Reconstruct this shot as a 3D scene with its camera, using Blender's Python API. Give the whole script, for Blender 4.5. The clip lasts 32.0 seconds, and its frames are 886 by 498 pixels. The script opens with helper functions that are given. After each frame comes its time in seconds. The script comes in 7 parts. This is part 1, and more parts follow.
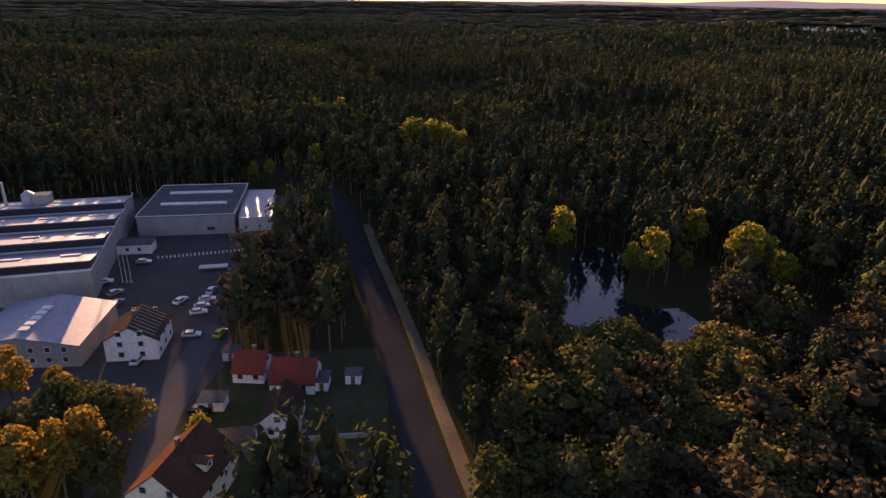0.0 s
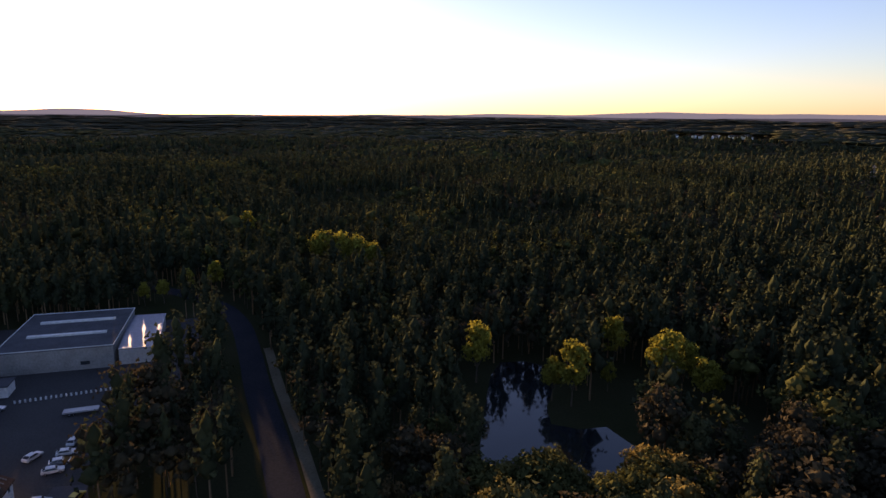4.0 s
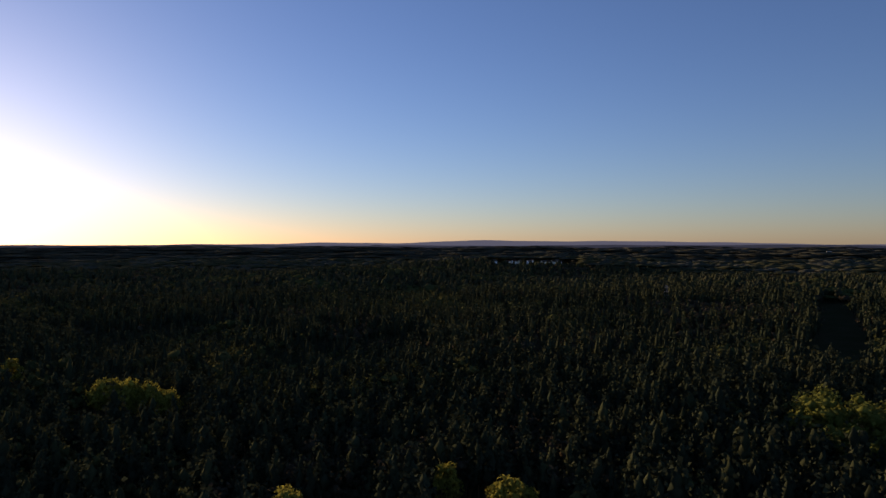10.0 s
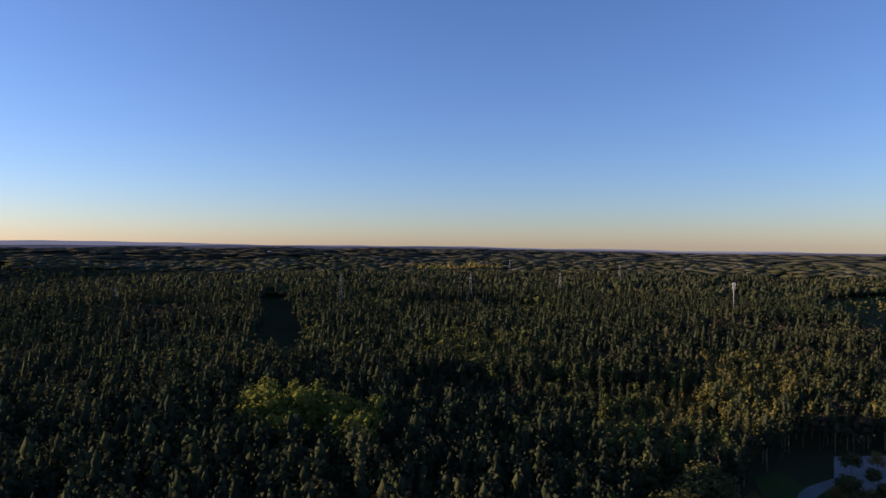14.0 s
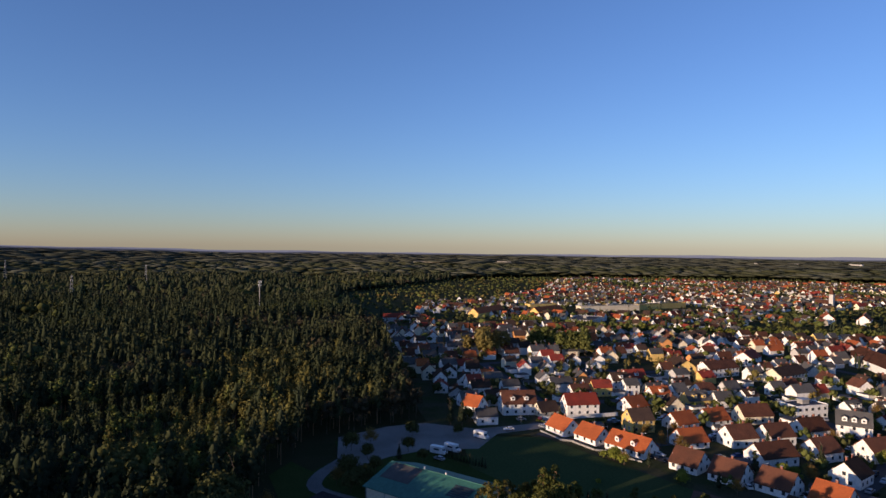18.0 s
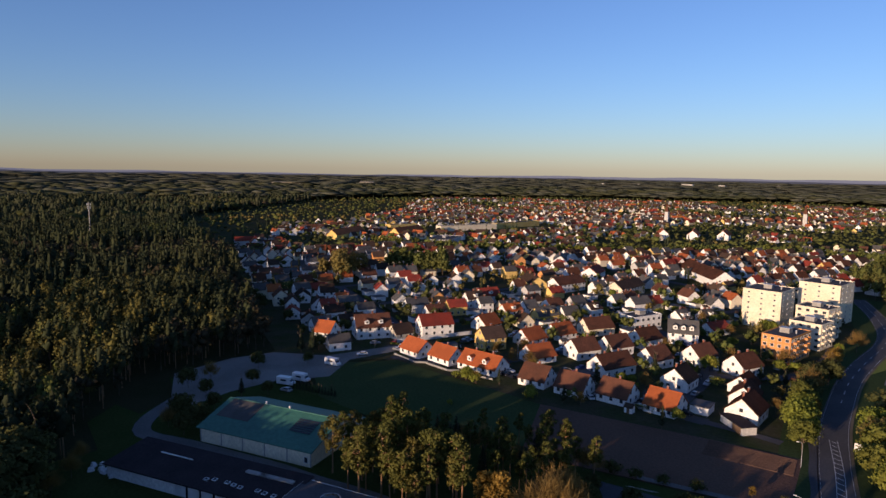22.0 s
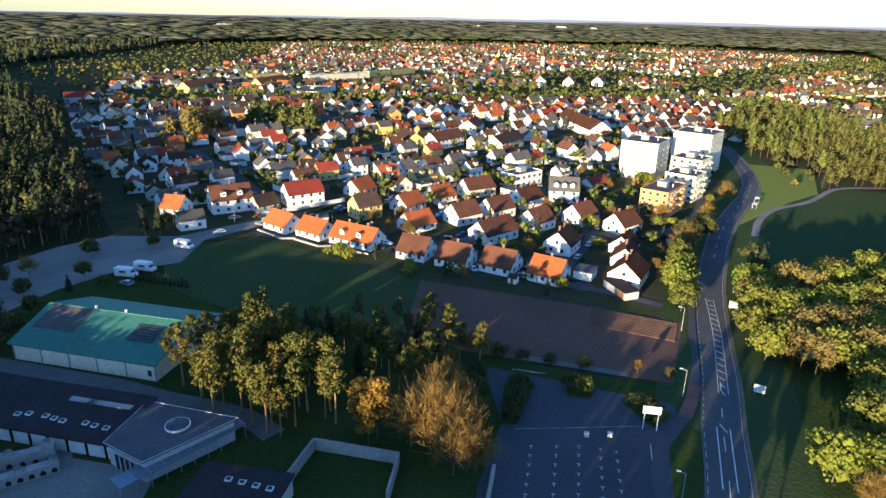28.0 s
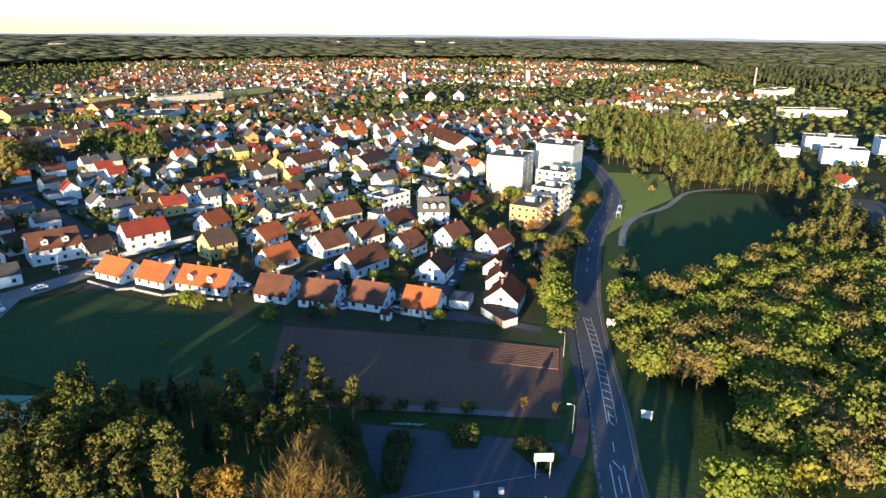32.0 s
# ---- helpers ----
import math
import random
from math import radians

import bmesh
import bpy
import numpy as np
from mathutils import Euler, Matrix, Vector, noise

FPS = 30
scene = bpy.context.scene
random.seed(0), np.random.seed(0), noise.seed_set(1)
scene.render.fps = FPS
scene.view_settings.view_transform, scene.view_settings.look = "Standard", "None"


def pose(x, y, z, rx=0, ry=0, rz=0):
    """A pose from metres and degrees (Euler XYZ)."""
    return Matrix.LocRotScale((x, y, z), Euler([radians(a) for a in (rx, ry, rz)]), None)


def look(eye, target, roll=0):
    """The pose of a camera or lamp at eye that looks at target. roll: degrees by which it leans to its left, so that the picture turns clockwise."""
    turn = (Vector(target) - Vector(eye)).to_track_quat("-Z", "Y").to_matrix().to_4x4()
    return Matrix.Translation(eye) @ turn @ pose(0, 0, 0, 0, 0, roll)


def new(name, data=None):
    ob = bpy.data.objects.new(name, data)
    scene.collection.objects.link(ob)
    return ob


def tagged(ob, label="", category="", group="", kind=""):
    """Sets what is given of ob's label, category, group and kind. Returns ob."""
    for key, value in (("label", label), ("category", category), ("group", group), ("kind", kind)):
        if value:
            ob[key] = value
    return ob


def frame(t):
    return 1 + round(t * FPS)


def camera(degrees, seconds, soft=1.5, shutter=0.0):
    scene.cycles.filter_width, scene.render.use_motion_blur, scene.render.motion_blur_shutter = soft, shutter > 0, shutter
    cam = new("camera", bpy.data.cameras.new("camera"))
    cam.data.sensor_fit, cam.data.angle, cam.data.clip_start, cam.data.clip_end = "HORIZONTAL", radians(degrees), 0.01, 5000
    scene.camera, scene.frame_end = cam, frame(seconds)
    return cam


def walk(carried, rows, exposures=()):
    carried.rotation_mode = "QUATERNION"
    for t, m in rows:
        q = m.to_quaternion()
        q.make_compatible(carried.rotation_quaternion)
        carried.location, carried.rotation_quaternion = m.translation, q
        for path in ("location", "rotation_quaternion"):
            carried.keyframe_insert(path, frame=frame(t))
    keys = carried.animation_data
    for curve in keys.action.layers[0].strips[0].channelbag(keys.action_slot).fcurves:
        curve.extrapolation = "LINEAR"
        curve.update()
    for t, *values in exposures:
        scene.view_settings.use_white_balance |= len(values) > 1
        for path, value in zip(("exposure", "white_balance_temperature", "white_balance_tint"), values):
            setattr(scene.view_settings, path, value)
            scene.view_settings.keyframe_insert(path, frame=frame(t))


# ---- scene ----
cam = camera(68.9, 32.0)
PATH = [
    (0, (-0.465, -0.778, 75.059), (-0.453, 1.087, 74.337), 0.9),
    (0.5, (0.181, 0.949, 75.035), (0.231, 2.825, 74.345), 0.8),
    (1, (0.818, 2.69, 74.99), (0.905, 4.579, 74.339), 0.7),
    (2, (2.078, 6.168, 74.908), (2.249, 8.077, 74.336), 0.5),
    (3, (3.401, 9.464, 74.813), (3.626, 11.389, 74.321), 0.4),
    (4, (4.533, 12.574, 74.646), (4.782, 14.516, 74.237), 0.4),
    (4.5, (5.152, 14.195, 74.623), (5.41, 16.143, 74.254), 0.3),
    (6.5, (7.935, 20.812, 74.44), (8.217, 22.773, 74.17), 0.2),
    (7, (8.639, 22.446, 74.362), (8.926, 24.412, 74.132), 0.1),
    (8, (10.21, 25.737, 74.169), (10.53, 27.705, 74.021), -0.0),
    (8.5, (11.092, 27.178, 74.16), (11.481, 29.136, 74.049), -0.2),
    (9, (11.94, 28.495, 74.169), (12.437, 30.431, 74.099), -0.0),
    (9.5, (12.69, 29.869, 74.172), (13.316, 31.769, 74.139), -0.1),
    (10, (13.457, 31.362, 74.156), (14.213, 33.213, 74.138), 0.0),
    (11, (15.382, 34.299, 74.142), (16.425, 36.006, 74.126), 0.3),
    (12, (17.142, 36.602, 74.206), (18.472, 38.097, 74.193), 0.1),
    (13, (19.291, 37.842, 74.327), (20.908, 39.019, 74.313), 0.3),
    (14, (21.831, 37.687, 74.409), (23.686, 38.434, 74.396), 0.3),
    (15, (24.407, 36.743, 74.44), (26.371, 37.121, 74.428), 0.4),
    (15.5, (25.787, 36.229, 74.475), (27.777, 36.432, 74.465), 0.5),
    (17.5, (31.918, 33.884, 74.882), (33.862, 33.416, 74.877), 0.7),
    (18, (33.358, 32.858, 74.908), (35.263, 32.248, 74.903), 0.7),
    (19, (36.006, 30.218, 74.742), (37.812, 29.359, 74.74), 0.8),
    (20, (38.484, 27.48, 74.414), (40.248, 26.54, 74.335), 0.8),
    (21, (41.285, 25.072, 74.184), (43.027, 24.104, 74.022), 0.9),
    (22, (44.542, 22.609, 73.979), (46.263, 21.621, 73.735), 0.9),
    (23, (48.188, 20.196, 74.041), (49.881, 19.184, 73.711), 1.1),
    (24, (51.609, 17.726, 74.106), (53.273, 16.696, 73.693), 1.3),
    (25, (54.692, 15.294, 74.249), (56.319, 14.239, 73.757), 1.3),
    (25.5, (56.227, 13.985, 74.312), (57.825, 12.907, 73.78), 1.3),
    (27.5, (62.428, 8.423, 74.655), (63.876, 7.222, 73.977), 1.3),
    (28, (63.797, 6.966, 74.673), (65.213, 5.733, 73.985), 1.2),
    (29, (66.257, 3.965, 74.754), (67.616, 2.662, 74.079), 1.1),
    (30, (68.5, 0.711, 74.783), (69.796, -0.661, 74.121), 0.9),
    (31, (70.658, -2.704, 74.956), (71.887, -4.14, 74.302), 0.7),
    (31.5, (71.752, -4.356, 74.971), (72.942, -5.827, 74.322), 0.6),
    (32, (72.843, -5.921, 74.937), (73.994, -7.425, 74.295), 0.6),
]
EXPOSURES = [(0, 2.1, 10600, 58), (1, 2.7, 10400, 61), (2, 2.75, 10000, 59), (3, 2.2, 9500, 54), (4, 1.65, 8800, 49), (6, 0.85, 7800, 42), (9, 0.45, 7200, 39), (12, 0.95, 6750, 39), (15, 1.3, 6500, 38), (18, 1.0, 6450, 34), (21, 0.88, 6500, 34), (24, 1.2, 6800, 40), (25.5, 1.55, 6650, 39), (27.5, 2.4, 6350, 18), (30, 2.5, 6300, 13), (32, 2.45, 6300, 13)]
walk(cam, [(t, look(eye, target, roll)) for t, eye, target, roll in PATH], EXPOSURES)

# ---- sky, sun and exposure ----
SUN_AZ, SUN_EL = -16.5, 7.0          # degrees from +y towards +x, and above the horizon
world = bpy.data.worlds.new("sky")
scene.world = world
world.use_nodes = True
wn = world.node_tree.nodes
sky = wn.new("ShaderNodeTexSky")
sky.sky_type = "NISHITA"
sky.sun_disc = False
sky.sun_elevation, sky.sun_rotation = radians(SUN_EL), radians(SUN_AZ)
sky.altitude, sky.air_density, sky.dust_density, sky.ozone_density = 300.0, 1.0, 0.30, 4.2
wn["Background"].inputs[1].default_value = 0.10
world.node_tree.links.new(sky.outputs[0], wn["Background"].inputs[0])
sun = new("sun", bpy.data.lights.new("sun", "SUN"))
sun.data.energy, sun.data.angle, sun.data.color = 3.0, radians(0.6), (1.0, 0.82, 0.50)
sun_way = Vector((math.sin(radians(SUN_AZ)) * math.cos(radians(SUN_EL)), math.cos(radians(SUN_AZ)) * math.cos(radians(SUN_EL)), math.sin(radians(SUN_EL))))
sun.matrix_world = look(sun_way * 400, (0, 0, 0))


# ---- materials ----
def material(name, colour, rough=0.8, second=None, scale=0.3, fine=0.0, amount=0.5, bump=0.0, metal=0.0, per=None, per_amount=0.25, glow=0.0, through_light=0.0, stripes=None, glow_colour=None, relief=0.3):
    """A procedural surface: two colours mixed by a large noise, a fine noise over it, relief, and a change from piece to piece."""
    m = bpy.data.materials.new(name)
    m.use_nodes = True
    n, l = m.node_tree.nodes, m.node_tree.links
    b = n["Principled BSDF"]
    b.inputs["Roughness"].default_value, b.inputs["Metallic"].default_value = rough, metal
    b.inputs["Specular IOR Level"].default_value = 0.3 if rough < 0.8 else (0.08 if rough < 0.85 else 0.0)
    where = n.new("ShaderNodeNewGeometry")
    second = second or tuple(c * 0.7 for c in colour)
    big = n.new("ShaderNodeTexNoise")
    big.inputs["Scale"].default_value, big.inputs["Detail"].default_value = scale, 5.0
    l.new(where.outputs["Position"], big.inputs["Vector"])
    ramp = n.new("ShaderNodeMapRange")
    ramp.inputs[1].default_value, ramp.inputs[2].default_value = 0.5 - 0.22 * amount / 0.5, 0.5 + 0.22
    l.new(big.outputs[0], ramp.inputs[0])
    mix = n.new("ShaderNodeMix")
    mix.data_type = "RGBA"
    mix.inputs["A"].default_value, mix.inputs["B"].default_value = (*colour, 1), (*second, 1)
    l.new(ramp.outputs[0], mix.inputs["Factor"])
    out = mix.outputs["Result"]
    if fine:
        grain = n.new("ShaderNodeTexNoise")
        grain.inputs["Scale"].default_value, grain.inputs["Detail"].default_value = fine, 3.0
        l.new(where.outputs["Position"], grain.inputs["Vector"])
        reach = n.new("ShaderNodeMapRange")
        reach.inputs[1].default_value, reach.inputs[2].default_value, reach.inputs[3].default_value, reach.inputs[4].default_value = 0.3, 0.7, 0.84, 1.14
        l.new(grain.outputs[0], reach.inputs[0])
        hsv = n.new("ShaderNodeHueSaturation")
        l.new(reach.outputs[0], hsv.inputs["Value"])
        l.new(out, hsv.inputs["Color"])
        out = hsv.outputs[0]
    if stripes:
        wave = n.new("ShaderNodeTexWave")
        wave.bands_direction = stripes[0]
        wave.inputs["Scale"].default_value, wave.inputs["Distortion"].default_value, wave.inputs["Detail"].default_value = stripes[1], 0.6, 1.0
        coords = n.new("ShaderNodeTexCoord")
        l.new(coords.outputs["Object"], wave.inputs["Vector"])
        band = n.new("ShaderNodeMapRange")
        band.inputs[3].default_value, band.inputs[4].default_value = 1.0 - stripes[2], 1.0 + stripes[2] * 0.4
        l.new(wave.outputs[0], band.inputs[0])
        hs2 = n.new("ShaderNodeHueSaturation")
        l.new(band.outputs[0], hs2.inputs["Value"])
        l.new(out, hs2.inputs["Color"])
        out = hs2.outputs[0]
    if per:
        src = n.new("ShaderNodeObjectInfo").outputs["Random"] if per == "object" else where.outputs["Random Per Island"]
        r = n.new("ShaderNodeMapRange")
        r.inputs[3].default_value, r.inputs[4].default_value = 1.0 - per_amount, 1.0 + per_amount
        l.new(src, r.inputs[0])
        h = n.new("ShaderNodeHueSaturation")
        l.new(r.outputs[0], h.inputs["Value"])
        l.new(out, h.inputs["Color"])
        out = h.outputs[0]
    l.new(out, b.inputs["Base Color"])
    if bump:
        bn = n.new("ShaderNodeBump")
        bn.inputs["Strength"].default_value, bn.inputs["Distance"].default_value = bump, relief
        tex = n.new("ShaderNodeTexNoise")
        tex.inputs["Scale"].default_value, tex.inputs["Detail"].default_value = fine or scale * 6, 4.0
        l.new(where.outputs["Position"], tex.inputs["Vector"])
        l.new(tex.outputs[0], bn.inputs["Height"])
        l.new(bn.outputs[0], b.inputs["Normal"])
    if glow:
        b.inputs["Emission Color"].default_value, b.inputs["Emission Strength"].default_value = (*(glow_colour or colour), 1), glow
    if through_light:
        t = n.new("ShaderNodeBsdfTranslucent")
        l.new(out, t.inputs[0])
        mx = n.new("ShaderNodeMixShader")
        mx.inputs[0].default_value = through_light
        l.new(b.outputs[0], mx.inputs[1])
        l.new(t.outputs[0], mx.inputs[2])
        l.new(mx.outputs[0], n["Material Output"].inputs[0])
    return m


M_GROUND = material("woodland_floor", (0.045, 0.042, 0.022), 1.0, (0.030, 0.034, 0.014), 0.05, 1.5)
M_GARDEN = material("garden_ground", (0.038, 0.052, 0.018), 1.0, (0.070, 0.060, 0.040), 0.09, 0.8)
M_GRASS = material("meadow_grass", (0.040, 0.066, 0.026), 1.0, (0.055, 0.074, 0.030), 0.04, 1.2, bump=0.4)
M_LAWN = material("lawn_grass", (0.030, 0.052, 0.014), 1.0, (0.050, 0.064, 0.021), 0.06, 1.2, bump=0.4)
# Low sun on the verge is put into this brighter grass colour.
M_SUN_COLOURED_GRASS = material("sun_coloured_grass", (0.165, 0.205, 0.045), 1.0, (0.185, 0.195, 0.055), 0.06, 1.2, bump=0.6)
M_SOIL = material("ploughed_soil", (0.160, 0.090, 0.064), 1.0, (0.120, 0.070, 0.052), 0.05, 1.6, bump=0.5)
M_FURROW = material("furrow_soil", (0.110, 0.064, 0.046), 1.0, (0.14, 0.082, 0.058), 0.2, 2.0)
M_ASPHALT = material("asphalt", (0.072, 0.072, 0.078), 0.95, (0.090, 0.088, 0.090), 0.08, 3.0)
M_YARD = material("worn_yard_asphalt", (0.085, 0.080, 0.076), 0.95, (0.062, 0.060, 0.058), 0.06, 2.0)
M_LOT = material("grey_blue_car_park_asphalt", (0.080, 0.083, 0.094), 0.95, (0.062, 0.063, 0.070), 0.05, 2.0)
M_SAND = material("pale_sand", (0.27, 0.245, 0.20), 1.0, (0.20, 0.18, 0.15), 0.02, 0.3)
# Tree shade on the lane is put into this darker, cooler asphalt.
M_LANE = material("shade_darkened_lane_asphalt", (0.030, 0.033, 0.040), 0.95, (0.040, 0.042, 0.046), 0.08, 2.0)
M_ROAD = material("worn_road_asphalt", (0.084, 0.082, 0.086), 0.9, (0.104, 0.100, 0.100), 0.10, 3.0)
M_GRAVEL = material("pale_gravel", (0.24, 0.22, 0.20), 1.0, (0.17, 0.155, 0.14), 0.07, 2.0)
M_PAVING = material("concrete_paving", (0.165, 0.158, 0.150), 0.9, (0.12, 0.115, 0.108), 0.12, 2.0)
M_DIRT = material("sandy_verge", (0.20, 0.160, 0.105), 1.0, (0.12, 0.10, 0.068), 0.08, 1.6)
M_PAINT = material("road_paint", (0.72, 0.72, 0.70), 0.6, (0.5, 0.5, 0.48), 1.0)
M_REDPAVE = material("red_cycle_paving", (0.26, 0.11, 0.085), 0.9, (0.19, 0.085, 0.07), 0.2, 2.0)
M_WATER = material("still_pond_water", (0.012, 0.018, 0.020), 0.06, (0.010, 0.015, 0.016), 0.05)
# Hills and ridge glow pale blue-grey in place of haze.
M_HILL = material("far_hills_haze_glow", (0.10, 0.11, 0.13), 1.0, (0.09, 0.10, 0.12), 0.002, glow_colour=(0.50, 0.56, 0.66), glow=0.11)
M_RIDGE = material("near_ridge_haze_glow", (0.06, 0.065, 0.075), 1.0, (0.05, 0.055, 0.065), 0.002, glow_colour=(0.34, 0.38, 0.46), glow=0.05)
M_WALL = [material("white_render", (0.80, 0.79, 0.76), 0.9, (0.70, 0.68, 0.63), 0.15, 1.5),
          material("cream_render", (0.74, 0.66, 0.50), 0.9, (0.64, 0.55, 0.40), 0.15, 1.5),
          material("yellow_render", (0.72, 0.50, 0.17), 0.9, (0.62, 0.42, 0.14), 0.15, 1.5),
          material("orange_render", (0.66, 0.30, 0.11), 0.9, (0.56, 0.25, 0.09), 0.15, 1.5),
          material("grey_render", (0.50, 0.49, 0.47), 0.9, (0.40, 0.39, 0.37), 0.15, 1.5)]
M_ROOF = {"orange": material("bright_orange_roof_tiles", (0.42, 0.110, 0.036), 0.8, (0.30, 0.080, 0.030), 0.25, 2.5, bump=0.4, per="object", per_amount=0.15, stripes=("X", 2.4, 0.22)),
          "red": material("red_roof_tiles", (0.32, 0.050, 0.030), 0.8, (0.19, 0.043, 0.030), 0.25, 2.5, bump=0.4, per="object", per_amount=0.2, stripes=("X", 2.4, 0.22)),
          "rust": material("weathered_rust_roof_tiles", (0.140, 0.058, 0.036), 0.85, (0.085, 0.042, 0.030), 0.25, 2.5, bump=0.4, per="object", per_amount=0.25, stripes=("X", 2.4, 0.22)),
          "brown": material("dark_brown_roof_tiles", (0.086, 0.054, 0.039), 0.85, (0.060, 0.041, 0.033), 0.25, 2.5, bump=0.4, per="object", per_amount=0.25, stripes=("X", 2.4, 0.22)),
          "grey": material("grey_roof_tiles", (0.105, 0.10, 0.095), 0.8, (0.075, 0.072, 0.068), 0.25, 2.5, bump=0.4, per="object", per_amount=0.2, stripes=("X", 2.4, 0.22)),
          "tar": material("dark_tar_roofing", (0.050, 0.040, 0.042), 0.9, (0.036, 0.030, 0.032), 0.2, 2.0),
          "green": material("green_metal_roofing", (0.036, 0.160, 0.115), 0.65, (0.032, 0.130, 0.100), 0.08, 1.0, stripes=("X", 1.6, 0.10)),
          "gravel": material("flat_roof_gravel", (0.115, 0.115, 0.12), 0.95, (0.080, 0.080, 0.085), 0.2, 2.0),
          "steel": material("blue_grey_steel_roofing", (0.20, 0.24, 0.30), 0.5, (0.15, 0.18, 0.23), 0.06, 1.0, metal=0.5, stripes=("X", 1.0, 0.10))}
M_GLASS = material("dark_window_glass", (0.030, 0.036, 0.045), 0.12, (0.04, 0.045, 0.05), 0.5)
M_FRAME = material("white_window_frame", (0.70, 0.70, 0.68), 0.6)
M_BRICK = material("red_brick", (0.30, 0.12, 0.08), 0.9, (0.22, 0.09, 0.065), 0.5, 4.0)
M_BARK = material("grey_brown_bark", (0.14, 0.10, 0.070), 1.0, (0.10, 0.075, 0.055), 0.6, 3.0)
M_PINEBARK = material("orange_pine_bark", (0.30, 0.165, 0.085), 1.0, (0.20, 0.12, 0.07), 0.6, 3.0)
M_STEEL = material("galvanised_steel", (0.42, 0.43, 0.44), 0.55, (0.34, 0.35, 0.36), 0.5, metal=0.4)
M_LATTICE = material("dull_grey_lattice_steel", (0.24, 0.245, 0.25), 0.7, (0.19, 0.19, 0.195), 0.5)
M_CONCRETE = material("grey_concrete", (0.33, 0.32, 0.30), 0.95, (0.25, 0.24, 0.225), 0.3, 2.0)
M_WOOD = material("weathered_wood", (0.20, 0.125, 0.075), 0.95, (0.15, 0.095, 0.06), 0.6, 3.0)
M_DARK = material("dark_rubber", (0.02, 0.02, 0.02), 0.9)
M_CAR = {"white": material("white_car_paint", (0.75, 0.75, 0.74), 0.3), "silver": material("silver_car_paint", (0.45, 0.46, 0.48), 0.3, metal=0.5), "black": material("black_car_paint", (0.02, 0.02, 0.024), 0.25),
         "red": material("red_car_paint", (0.45, 0.03, 0.04), 0.3), "blue": material("blue_car_paint", (0.04, 0.08, 0.22), 0.3), "yellow": material("yellow_plastic", (0.75, 0.50, 0.05), 0.5)}


def leaves(name, a, b, c=0.35, spread=0.35, scale=0.02):
    return material(name, a, 0.9, b, scale, 0.35, per="island", per_amount=spread, through_light=c)


L_PINE = leaves("pine_needles", (0.074, 0.088, 0.024), (0.100, 0.094, 0.026), 0.2)
W_PINE = leaves("woodland_pine_needles", (0.034, 0.045, 0.024), (0.056, 0.060, 0.028), 0.14, 0.20, 0.007)
W_DARKPINE = leaves("dark_pine_needles", (0.026, 0.036, 0.022), (0.040, 0.046, 0.024), 0.12, 0.20, 0.007)
# Paler and greyer than the near woods: distance haze is put into the colour.
W_FAR_HAZED = material("haze_paled_far_woodland", (0.050, 0.058, 0.044), 0.9, (0.074, 0.076, 0.056), 0.0016, 0.02, amount=0.8, per="island", per_amount=0.06)
W_BROWN = leaves("woodland_brown_twigs", (0.072, 0.058, 0.034), (0.050, 0.044, 0.028), 0.18, 0.2, 0.007)
W_OLIVE = leaves("woodland_olive_leaves", (0.128, 0.112, 0.036), (0.098, 0.098, 0.032), 0.25, 0.2, 0.007)
# Lighter base colour that carries some haze for the distant woods.
W_MID_HAZED = leaves("haze_paled_distant_woodland", (0.040, 0.048, 0.028), (0.068, 0.070, 0.038), 0.16, 0.10, 0.0022)
W_GREEN = leaves("woodland_leaves", (0.054, 0.070, 0.024), (0.082, 0.080, 0.030), 0.2, 0.22, 0.007)
L_SPRUCE = leaves("spruce_needles", (0.026, 0.038, 0.022), (0.038, 0.044, 0.025), 0.12, 0.18, 0.007)
L_OLIVE = leaves("olive_brown_leaves", (0.170, 0.146, 0.046), (0.190, 0.140, 0.050), 0.30, 0.2)
W_BIRCH = leaves("birch_leaves", (0.094, 0.120, 0.034), (0.112, 0.116, 0.036), 0.2, 0.22)
L_TWIG = leaves("sunlit_bare_twigs", (0.25, 0.155, 0.050), (0.20, 0.128, 0.042), 0.3)
L_OLDPINE = leaves("olive_golden_pine_needles", (0.120, 0.096, 0.028), (0.096, 0.094, 0.026), 0.2)
L_BROWN = leaves("brown_autumn_twigs", (0.150, 0.098, 0.044), (0.115, 0.080, 0.036), 0.45)
L_GREEN = leaves("fresh_green_leaves", (0.170, 0.208, 0.034), (0.205, 0.208, 0.042), 0.32, 0.2)
L_YELLOW = leaves("yellow_green_leaves", (0.270, 0.235, 0.040), (0.22, 0.205, 0.038), 0.42)
L_GOLD = leaves("golden_orange_leaves", (0.29, 0.185, 0.042), (0.22, 0.135, 0.034), 0.4)
L_HEDGE = leaves("dark_hedge_leaves", (0.035, 0.055, 0.016), (0.05, 0.06, 0.02), 0.2)
L_MOSS = leaves("moss_green_leaves", (0.118, 0.142, 0.030), (0.145, 0.138, 0.034), 0.28, 0.2)


